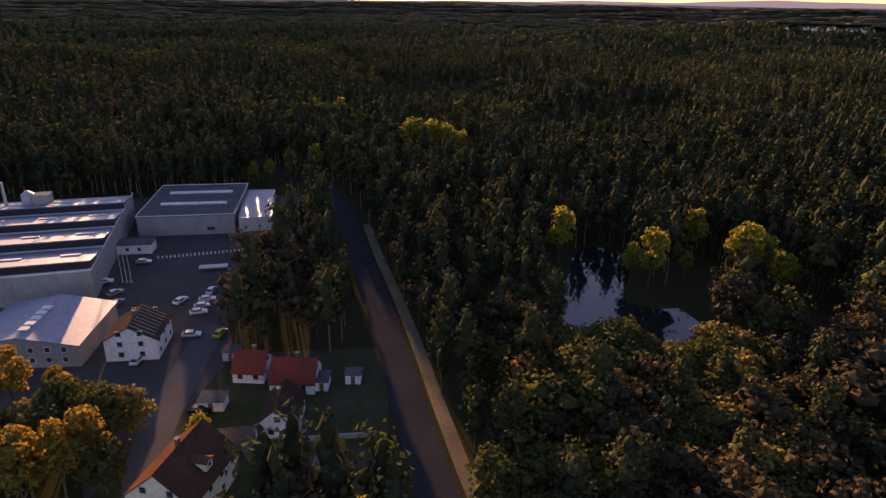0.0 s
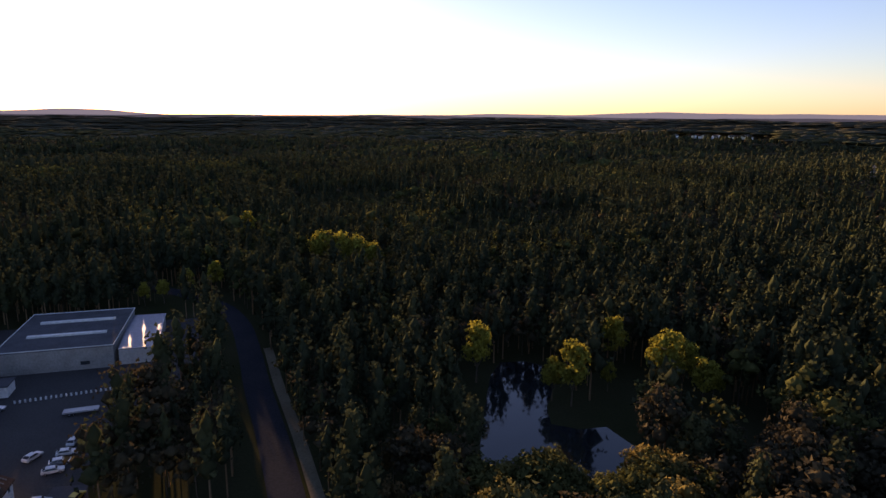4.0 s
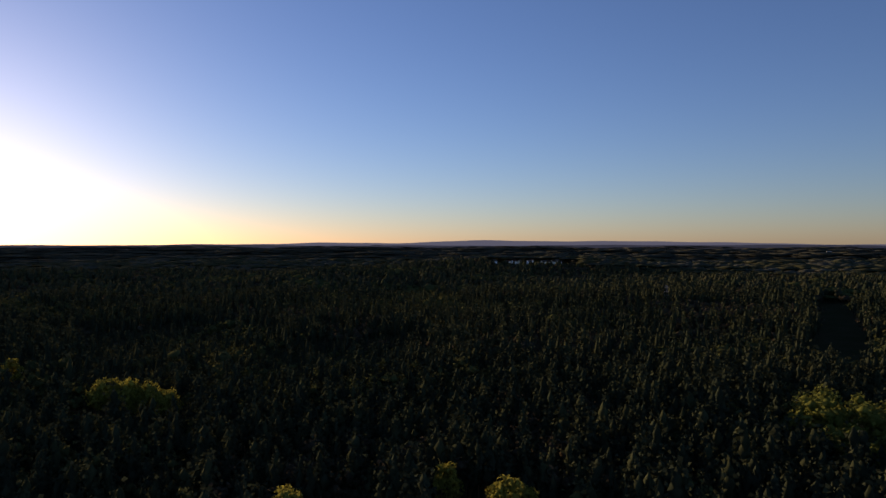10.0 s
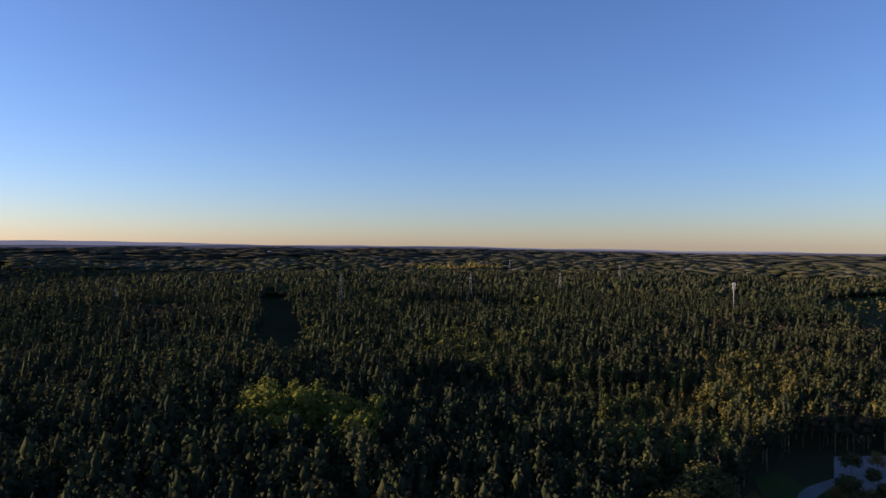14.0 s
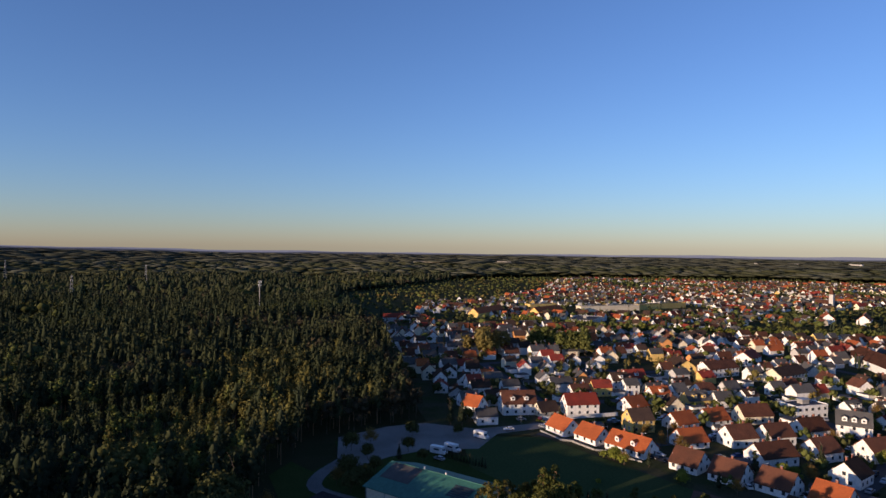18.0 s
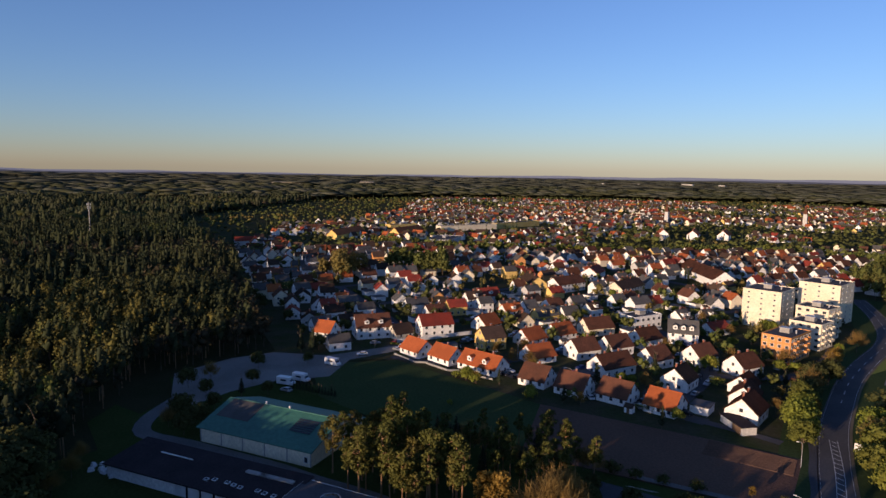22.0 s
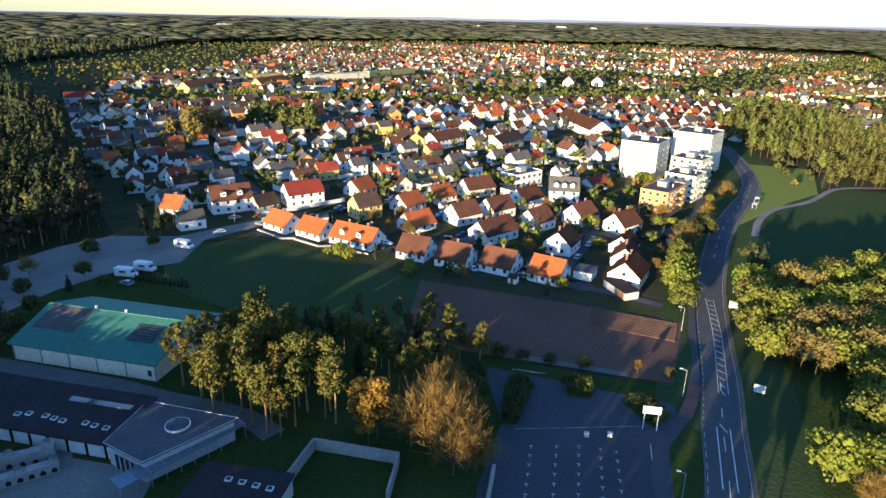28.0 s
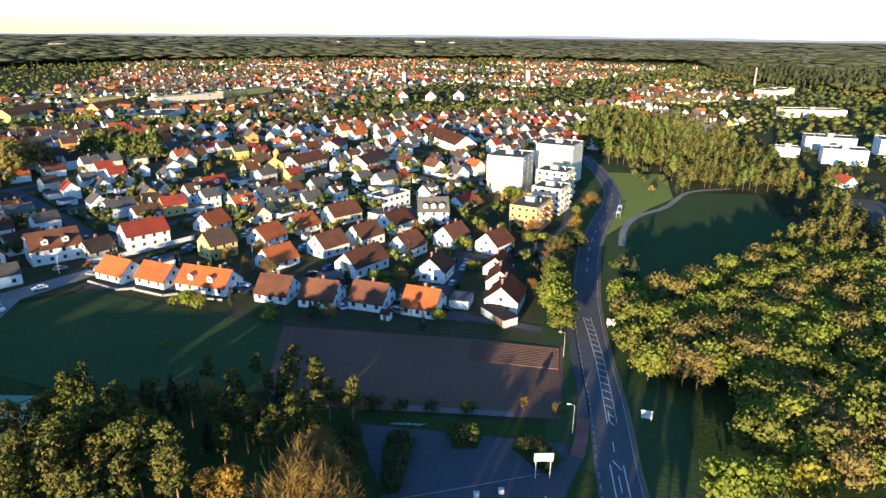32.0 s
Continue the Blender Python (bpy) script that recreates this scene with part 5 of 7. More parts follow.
BIG = TAKEN[-12:]
for x, y, H in ((307, -1064, 27),):
    c = thing("works_chimney", pose(x, y, 0), "slender pale works chimney beyond the town", "chimney")
    part("shaft", Shape(M_CONCRETE).tube((0, 0, 0), (0, 0, H), 1.6, 1.0, 12), c)
    part("rim", Shape(M_STEEL).tube((0, 0, H - 1), (0, 0, H + 0.2), 1.25, 1.25, 12), c)


def far_town():
    """The town beyond the railway, house by house but too far to tell apart: walls and roofs in one object."""
    rnd = random.Random(8)
    keys = ["orange", "rust", "red", "brown", "grey"]
    s = Shape(*[M_WALL[i] for i in (0, 1, 2, 4)], *[M_ROOF[k] for k in keys])
    zone = [(470, -96), (640, -104), (830, -190), (900, -290), (1050, -480), (1330, -620), (1440, -760), (1250, -1150), (900, -1500), (520, -1480), (420, -1150), (330, -1050), (190, -860), (170, -640), (185, -540), (310, -530), (360, -600), (432, -540), (500, -372), (575, -290), (600, -240), (600, -100)]
    spots = list(REST)
    for gx in range(220, 1450, 18):
        for gy in range(-100, -1500, -17):
            x, y = gx + rnd.uniform(-5, 5), gy + rnd.uniform(-5, 5)
            far = math.hypot(x, y)
            if noise.noise(Vector((x * 0.0075, y * 0.0075, 5))) > (-0.08 if x < 640 and y < -470 else 0.30 if far < 1150 else 0.05):
                continue
            if not inside([x], [y], zone)[0] or any((x - a) ** 2 + (y - b) ** 2 < (r + 9) ** 2 for a, b, r in BIG):
                continue
            L, Dp = rnd.choice([7, 8, 10, 13, 20] if rnd.random() < 0.3 else [6.5, 7.5, 8.5]), rnd.choice([6, 6.5, 7])
            spots.append((x, y, rnd.choice([0, 0, 1.57, 1.57, 0.5]) + noise.noise(Vector((x * 0.004, y * 0.004, 1))) * 1.2, L, Dp, rnd.choice([2.6, 3.0, 4.6])))
    for x, y, a, L, Dp, e in spots:
        rg = e + Dp * 0.5
        ca, sa = math.cos(a), math.sin(a)

        def put(q):
            return [(x + ca * u - sa * v, y + sa * u + ca * v, w) for u, v, w in q]
        h, b = L / 2, Dp / 2
        s.add(put([(-h, -b, 0), (h, -b, 0), (h, b, 0), (-h, b, 0), (-h, -b, e), (h, -b, e), (h, b, e), (-h, b, e), (-h, 0, rg), (h, 0, rg)]), [(0, 1, 5, 4), (2, 3, 7, 6), (1, 2, 6, 9, 5), (3, 0, 4, 8, 7)], rnd.choices([0, 1, 2, 3], [42, 30, 8, 20])[0])
        k = 4 + rnd.choices(range(5), [14, 22, 9, 28, 27])[0]
        h, b, e2 = h + 0.4, b + 0.5, e - 0.4
        s.add(put([(-h, -b, e2), (h, -b, e2), (h, 0, rg + 0.15), (-h, 0, rg + 0.15), (-h, b, e2), (h, b, e2)]), [(0, 1, 2, 3), (3, 2, 5, 4)], k)
    thing("town_houses", Matrix(), "crowded white houses with red and orange roofs beyond the railway", "houses", kind="stuff", data=s)


far_town()


def town_trees():
    x, y = scatter(-50, 1500, -1600, -60, 7.6)
    k = (inside(x, y, VILLAGE) | inside(x, y, WEST)) & ~near_line(x, y, ROAD, 16)
    for q in village_roads():
        k &= ~near_line(x, y, q, 5)
    t = np.array(TAKEN)
    far = np.hypot(x, y) > 640
    d = ((x[:, None] - t[None, :, 0]) ** 2 + (y[:, None] - t[None, :, 1]) ** 2) > (t[None, :, 2] * 0.75 + 1.6) ** 2
    k &= d.all(1) & ~((x < 300) & (y > -110)) & ~inside(x, y, FIELD) & ~inside(x, y, MEADOW)
    k &= RNG.uniform(size=len(x)) < np.where((x < 640) & (y < -470), 0.44, np.where(far, 0.26, 0.40))
    kinds = [(0.40, "round", W_GREEN, M_BARK, 5.6, 2.3), (0.25, "round", W_BIRCH, M_BARK, 6.5, 2.5), (0.16, "spruce", L_SPRUCE, M_BARK, 8, 1.6), (0.19, "round", L_OLIVE, M_BARK, 6, 2.4)]
    close = np.hypot(x, y) < 480
    forest("garden_trees", "small trees and hedges among the village gardens", x[k & close], y[k & close], kinds, RNG, 5, (4, 2), 44, 0.40)
    forest("town_trees", "small trees among the far town gardens", x[k & ~close], y[k & ~close], kinds, RNG, 1, (5, 2), 2, 0.9, 6, trunk=False)
    b = smooth_line([(596, -236), (552, -276), (488, -356), (424, -524), (356, -574), (290, -600)], 7)
    xs = np.array([q.x + o for q in b for o in (8, 14, 20)]) + RNG.uniform(-3, 3, len(b) * 3)
    ys = np.array([q.y + o * 0.5 for q in b for o in (8, 14, 20)]) + RNG.uniform(-3, 3, len(b) * 3)
    forest("railway_trees", "line of leafy trees along the railway", xs, ys, [(0.6, "round", W_BIRCH, M_BARK, 7, 3.0), (0.4, "tall", L_MOSS, M_BARK, 8, 2.4)], RNG, 4, (4, 2), 34, 0.5)
    # dark tall trees among the houses
    for cx, cy, r, m in ((468, -188, 17, W_BIRCH), (440, -196, 13, W_BIRCH), (452, -134, 17, L_OLIVE)):
        a = RNG.uniform(0, 6.283, 16)
        q = r * np.sqrt(RNG.uniform(0, 1, 16))
        forest("tall_garden_trees", "group of tall trees between the houses", cx + q * np.cos(a), cy + q * np.sin(a), [(1.0, "tall", m, M_BARK, 17, 4.2)], RNG, 12, (5, 2), 220, 0.48)
    # leafy woods between the road and the works
    x, y = scatter(40, 310, -530, -200, 7.0)
    z = [(167, -310), (188, -362), (226, -366), (290, -440), (300, -510), (240, -520), (185, -470), (128, -392), (120, -350), (140, -348), (166, -332)]
    z2 = [(112, -236), (78, -246), (66, -256), (84, -296), (104, -340), (112, -376), (124, -352), (106, -290)]
    k = inside(x, y, z) | inside(x, y, z2)
    patch("sunlit_verge", [(168, -234), (176, -258), (184, -286), (197, -314), (218, -346), (190, -362), (168, -310), (170, -285), (169, -258)], 0.11, M_SUN_COLOURED_GRASS, "grass between road and woods, coloured bright as if sunlit", "grass")
    forest("leafy_woods", "sunlit yellow-green woods beyond the meadow", x[k], y[k], [(0.34, "oval", W_OLIVE, M_BARK, 13, 3.2), (0.36, "oval", W_BIRCH, M_BARK, 14, 3.2), (0.30, "round", L_MOSS, M_BARK, 12, 3.8)], RNG, 5, (4, 2), 130, 0.45, core=0.62)


town_trees()


def railway():
    s = Shape(M_CONCRETE)
    line = smooth_line([(600, -232), (552, -281), (490, -362), (428, -527), (357, -580), (280, -610)], 12)
    for a, b in zip(line, line[1:]):
        d = (b - a).normalized()
        n = Vector((-d.y, d.x)) * 0.2
        s.add([(*(a - n), 0), (*(b - n), 0), (*(b + n), 0), (*(a + n), 0), (*(a - n), 3.2), (*(b - n), 3.2), (*(b + n), 3.2), (*(a + n), 3.2)], [(0, 1, 5, 4), (2, 3, 7, 6), (4, 5, 6, 7), (1, 2, 6, 5), (3, 0, 4, 7)])
    thing("noise_barrier", Matrix(), "long pale concrete noise barrier along the railway", "wall", kind="structure", data=s)


railway()


# ---- park buildings ----
def green_hall():
    ax, ay, bx, by, Dp = 221.5, -4.5, 192.5, -25.5, 24.5
    v = Vector((bx - ax, by - ay))
    n = Vector((-v.y, v.x)).normalized()
    c = Vector(((ax + bx) / 2, (ay + by) / 2)) + n * Dp / 2
    L, e, r = v.length, 4.4, 8.2
    h = thing("sports_hall", pose(c.x, c.y, 0, 0, 0, math.degrees(math.atan2(v.y, v.x))), "long pale hall with a green sheet-metal gable roof", "hall")
    part("wall", gabled_walls(L, Dp, e, r, M_WALL[1]), h)
    part("roof", gabled_roof(L, Dp, e, r, M_ROOF["green"], 0.8, 0.8), h, label="green sheet-metal roof")
    for i in range(6):
        x = -L / 2 + L * i / 5
        part("pilaster", cached("pil", lambda: Shape(M_CONCRETE).box(-0.15, -0.12, -0.1, 0.15, 0.0, 4.2).mesh("pilaster")), h, pose(x, -Dp / 2, 0))
    k = (r - e) / (Dp / 2)
    for i in range(6):
        y = -3.0 - i * 0.85
        part("solar_panel", cached("solar", lambda: Shape(M_GLASS, M_STEEL).box(-3.2, -0.3, 0, 3.2, 0.3, 0.06).mesh("solar_panel")), h, pose(L / 2 - 7, y, r + k * y + 0.26, math.degrees(math.atan(k))))
    n_y = -Dp / 2 * 0.62
    part("roof_patch", Shape(M_ROOF["grey"]).slab([(-L / 2 + 1, n_y, r + k * n_y + 0.19), (-L / 6, n_y, r + k * n_y + 0.19), (-L / 6, -0.3, r - 0.3 * k + 0.19), (-L / 2 + 1, -0.3, r - 0.3 * k + 0.19)], 0.06), h, label="weathered grey section of the roof")
    for x in (-6, 2):
        part("roof_vent", cached("vent", lambda: Shape(M_PAINT).tube((0, 0, -0.3), (0, 0, 0.8), 0.3, 0.3, 8).mesh("roof_vent")), h, pose(x, 0.4, r))
    part("window", window_mesh(1.2, 1.6), h, pose(L / 2 - 1.4, -Dp / 2 - 0.02, 1.0))


green_hall()


def low_building():
    ax, ay, bx, by, Dp = 211, 18.5, 171.0, -11.5, 12.0
    v = Vector((bx - ax, by - ay))
    n = Vector((-v.y, v.x)).normalized()
    c = Vector(((ax + bx) / 2, (ay + by) / 2)) + n * Dp / 2
    L = v.length
    h = thing("long_pavilion", pose(c.x, c.y, 0, 0, 0, math.degrees(math.atan2(v.y, v.x))), "long low white building with a dark tar roof", "building")
    s = Shape(M_WALL[0])
    s.box(-L / 2, -Dp / 2, -0.1, L / 2, Dp / 2, 3.4)
    part("wall", s, h)
    part("roof", Shape(M_ROOF["tar"]).slab([(-L / 2 - 0.6, -Dp / 2 - 0.8, 3.5), (L / 2 + 0.2, -Dp / 2 - 0.8, 3.5), (L / 2 + 0.2, Dp / 2 + 0.6, 5.0), (-L / 2 - 0.6, Dp / 2 + 0.6, 5.0)], 0.3), h, label="dark tar roof")
    k = 1.5 / (Dp + 1.4)
    for i in range(7):
        x = -2 + i * 3.9
        part("garage_door", cached("gd", lambda: Shape(M_FRAME).box(-1.5, -0.08, 0, 1.5, 0.0, 2.4).mesh("garage_door")), h, pose(x, -Dp / 2, 0.1))
        part("pier", cached("pier", lambda: Shape(M_DARK).box(-0.25, -0.12, 0, 0.25, 0.0, 3.2).mesh("pier")), h, pose(x + 1.95, -Dp / 2, 0))
    for x in (3, 5, 8.5, 10.5, 12.5, 17, 19, 21.5):
        y = -3.2 + (x % 3) * 0.25
        part("skylight", cached("sl", lambda: Shape(M_FRAME, M_GLASS).box(-0.55, -0.5, 0, 0.55, 0.5, 0.22).box(-0.38, -0.34, 0.22, 0.38, 0.34, 0.26, 1).mesh("skylight")), h, pose(x, y, 3.5 + k * (y + Dp / 2 + 0.8) + 0.004, 6))
    for x, w in ((13.5, 3.0), (19.0, 4.6)):
        part("roof_panel", Shape(M_CONCRETE).box(-w, -0.55, 0.02, w, 0.55, 0.3), h, pose(x - 1, 2.6, 4.55, 6))
    part("ridge_vents", Shape(M_PAINT).box(-16, -0.12, 0, -6, 0.12, 0.25), h, pose(0, 2.0, 4.45, 6))


low_building()


def grey_hall():
    s = Shape(M_WALL[4], M_FRAME)
    pts = [(170.4, -10.6), (161.5, -13.8), (163.2, -30.0), (178.0, -19.9)]
    a = sum(p[0] * q[1] - q[0] * p[1] for p, q in zip(pts, pts[1:] + pts[:1]))
    pts = pts if a > 0 else pts[::-1]
    h = thing("entrance_hall", Matrix(), "flat grey entrance hall with a round rooflight", "hall")
    part("wall", s.slab([(x, y, 4.3) for x, y in pts], 4.4), h)
    cx, cy = sum(p[0] for p in pts) / 4, sum(p[1] for p in pts) / 4
    part("flat_roof", Shape(M_ROOF["gravel"]).slab([(cx + (x - cx) * 1.07, cy + (y - cy) * 1.07, 4.6) for x, y in pts], 0.28), h)
    for p, q in zip(pts, pts[1:] + pts[:1]):
        d = (Vector(q) - Vector(p)).normalized()
        p, q = [(cx + (x - cx) * 1.07, cy + (y - cy) * 1.07) for x, y in (p, q)]
        part("roof_edge", Shape(M_FRAME).tube((*p, 4.66), (*q, 4.66), 0.06, 0.06, 4), h)
    r = Shape(M_FRAME, M_GLASS)
    r.tube((0, 0, 0), (0, 0, 0.38), 2.2, 2.2, 20).tube((0, 0, 0.38), (0, 0, 0.55), 2.05, 0.9, 20, 1)
    part("round_rooflight", r, h, pose(167.4, -21.5, 4.6), "round glazed rooflight with a white rim")
    f = Shape(M_FRAME, M_GLASS)
    f.box(-2.8, -0.1, 0.1, 2.8, 0.0, 3.0, 1)
    for x in (-2.8, -1.4, 0, 1.4, 2.8):
        f.box(x - 0.08, -0.16, 0.0, x + 0.08, -0.1, 3.1)
    part("glass_front", f, h, pose(166.0, -12.0, 0, 0, 0, 199))
    w = thing("glazed_walkway", Matrix(), "long glazed walkway roof on steel posts", "canopy")
    a, b = Vector((160.5, -9.0)), Vector((164.2, -31.5))
    d = (b - a).normalized()
    n = Vector((-d.y, d.x)) * 1.7
    part("canopy_roof", Shape(M_ROOF["steel"]).slab([(*(a - n), 3.0), (*(b - n), 3.0), (*(b + n), 3.2), (*(a + n), 3.2)][::1], 0.12), w)
    for i in range(10):
        p = a.lerp(b, i / 9)
        part("roof_bar", Shape(M_STEEL).tube((*(p - n), 3.08), (*(p + n), 3.28), 0.05, 0.05, 4), w)
        part("post", Shape(M_STEEL).tube((*(p - n * 0.9), 0), (*(p - n * 0.9), 2.95), 0.07, 0.07, 6), w)


grey_hall()


def dark_hall():
    h = thing("dark_roofed_hall", pose(142, -20, 0, 0, 0, 39), "low hall with a dark flat roof and square rooflights", "hall")
    part("wall", Shape(M_WALL[4]).box(-5.8, -9.7, -0.1, 9, 8, 3.8), h)
    part("flat_roof", Shape(M_ROOF["tar"]).box(-6.2, -10.1, 3.81, 9.4, 8.4, 4.1), h)
    for i in range(4):
        part("skylight", cached("sl", lambda: None), h, pose(-3.8 + i * 2.45, -5.8 - 0.25 * i, 4.104))
    # walled garden
    w = thing("garden_wall", Matrix(), "pale wall round a small lawn", "wall", kind="structure")
    pts = [(146.5, -31.9), (151.8, -39.8), (139.0, -49.2), (132.2, -41.8)]
    for p, q in zip(pts, pts[1:]):
        d = (Vector(q) - Vector(p)).normalized()
        n = Vector((-d.y, d.x)) * 0.22
        p, q = Vector(p), Vector(q)
        part("wall_run", Shape(M_CONCRETE).slab([(*(p - n), 2.4), (*(q - n), 2.4), (*(q + n), 2.4), (*(p + n), 2.4)], 2.5), w)
    b = Vector((126.7, -60.5))
    part("wall_run", Shape(M_CONCRETE).slab([(126.5, -60.7, 1.8), (121.1, -53.8, 1.8), (121.5, -53.4, 1.8), (126.9, -60.3, 1.8)], 1.9), w)


dark_hall()


def terrace_stones():
    rnd = random.Random(3)
    st = cached("stone", lambda: Shape(M_PAINT).add([(-0.8, -0.5, 0), (0.9, -0.4, 0), (0.7, 0.5, 0), (-0.7, 0.45, 0), (-0.6, -0.35, 0.7), (0.65, -0.3, 0.6), (0.5, 0.3, 0.75), (-0.5, 0.3, 0.65)], [(4, 5, 6, 7), (0, 1, 5, 4), (1, 2, 6, 5), (2, 3, 7, 6), (3, 0, 4, 7)]).mesh("table"))
    for i in range(26):
        t = i / 25
        x, y = 219 - 15 * t + rnd.uniform(-2.2, 2.2), 21 - 11 * t + rnd.uniform(-2.5, 2.5)
        thing("pale_bench", pose(x, y, 0.05, 0, 0, rnd.uniform(0, 360)), "pale bench on the pavilion terrace", "bench", "benches on the terrace", data=st)

terrace_stones()


def pool_grotto():
    """A low white playhouse wall with arched niches, stepped towers and a pale surround."""
    patch("pool_surround", [(187.0, 13.5), (180.5, -6.5), (169.5, -5.0), (168.5, 11.0), (176.0, 16.0)], 0.10, M_GRAVEL, "pale paved surround of the white playhouse", "court")
    g = thing("white_playhouse", Matrix(), "low pale stone playhouse wall with niches and towers", "wall")
    rnd = random.Random(3)
    for (ax, ay), (bx, by), tall in (((183.1, 11.0), (177.8, -3.8), 2.5), ((176.2, 9.4), (174.4, -3.6), 1.6)):
        a, b = Vector((ax, ay)), Vector((bx, by))
        d = (b - a).normalized()
        n = Vector((-d.y, d.x))
        m = 8
        w = (b - a).length / m
        for k in range(m):
            h = tall + rnd.choice([0, 0.35, 0.8, 0.2])
            c = a + d * (k + 0.5) * w
            ob = part("wall_run", Shape(M_CONCRETE).box(-w / 2 + 0.01, -0.9, -0.1, w / 2 - 0.01, 0.9, h), g, pose(c.x, c.y, 0, 0, 0, math.degrees(math.atan2(d.y, d.x))))
            niche = Shape(M_DARK)
            for q in (-0.92, 0.92):
                niche.box(-0.42, min(q, q * 0.98), 0.35, 0.42, max(q, q * 0.98), 1.0).box(-0.28, min(q, q * 0.98), 1.0, 0.28, max(q, q * 0.98), 1.25)
            part("niche", niche, ob, label="dark arched niche")
            if k % 3 == 1:
                part("tower", Shape(M_CONCRETE, M_PAVING).tube((0, 0, h), (0, 0, h + 0.8), 0.7, 0.6, 8).tube((0, 0, h + 0.8), (0, 0, h + 1.2), 0.7, 0.1, 8, 1), ob)
    for k in range(7):
        tree("bush", 186.2 - 1.1 * k, 14.8 - 3.0 * k + rnd.uniform(-0.5, 0.5), rnd.uniform(0.5, 0.8), k * 50, "bushes round the playhouse")


pool_grotto()


# ---- vehicles and street furniture ----
def car_meshes(paint):
    b = Shape(M_CAR[paint])
    prof = [(-2.1, 0.35), (2.1, 0.35), (2.15, 0.75), (1.1, 0.92), (0.45, 1.42), (-1.25, 1.45), (-1.9, 0.95), (-2.15, 0.85)]
    n = len(prof)
    v = [(x, -0.85 if z < 1.1 else -0.66, z) for x, z in prof] + [(x, 0.85 if z < 1.1 else 0.66, z) for x, z in prof]
    b.add(v, [tuple(range(n)), tuple(reversed(range(n, 2 * n)))] + [(i, n + i, n + (i + 1) % n, (i + 1) % n) for i in range(n)])
    g = Shape(M_GLASS)
    g.add([(1.05, -0.72, 0.95), (1.05, 0.72, 0.95), (0.50, 0.62, 1.40), (0.50, -0.62, 1.40)], [(0, 1, 2, 3)])
    g.add([(-1.86, -0.72, 1.0), (-1.30, -0.62, 1.42), (-1.30, 0.62, 1.42), (-1.86, 0.72, 1.0)], [(0, 1, 2, 3)])
    for q in (-1, 1):
        g.add([(0.95, q * 0.84, 0.95), (0.42, q * 0.70, 1.36), (-1.22, q * 0.70, 1.38), (-1.7, q * 0.84, 0.98)], [(0, 1, 2, 3) if q < 0 else (3, 2, 1, 0)])
    return b.mesh("body"), g.mesh("glazing")


def wheel_mesh(r=0.32):
    return Shape(M_DARK, M_STEEL).tube((0, -0.1, 0), (0, 0.1, 0), r, r, 12).tube((0, -0.12, 0), (0, 0.12, 0), r * 0.55, r * 0.55, 10, 1).mesh("wheel")


def car(x, y, ang, paint="white", group="parked cars"):
    c = thing("car", pose(x, y, 0.12, 0, 0, ang), f"parked {paint} car on the asphalt", "car", group)
    b, g = cached(("car", paint), lambda: car_meshes(paint))
    part("body", b, c)
    part("glazing", g, c)
    for wx in (-1.35, 1.35):
        for wy in (-0.8, 0.8):
            part("wheel", cached("wheel", wheel_mesh), c, pose(wx, wy, 0.32))


def van(x, y, ang, label="white camper van parked on the square"):
    c = thing("camper_van", pose(x, y, 0.12, 0, 0, ang), label, "van", "camper vans")
    b = Shape(M_CAR["white"])
    prof = [(-3.2, 0.4), (3.0, 0.4), (3.1, 1.1), (2.3, 1.4), (1.8, 2.1), (2.0, 2.8), (-3.2, 2.8)]
    n = len(prof)
    b.add([(p, -1.1, z) for p, z in prof] + [(p, 1.1, z) for p, z in prof], [tuple(range(n)), tuple(reversed(range(n, 2 * n)))] + [(i, n + i, n + (i + 1) % n, (i + 1) % n) for i in range(n)])
    part("body", cached("vanb", lambda: b.mesh("body")), c)
    part("windscreen", cached("vang", lambda: Shape(M_GLASS).add([(2.32, -0.95, 1.45), (2.32, 0.95, 1.45), (1.84, 0.9, 2.05), (1.84, -0.9, 2.05)], [(0, 1, 2, 3)]).mesh("windscreen")), c)
    for q in (-1, 1):
        part("window", cached("vanw", lambda: Shape(M_GLASS).box(-1.6, -0.02, 1.5, 0.6, 0.02, 2.1).mesh("window")), c, pose(0, q * 1.11, 0))
    for wx in (-2.0, 2.1):
        for wy in (-1.0, 1.0):
            part("wheel", cached("wheel", wheel_mesh), c, pose(wx, wy, 0.32))


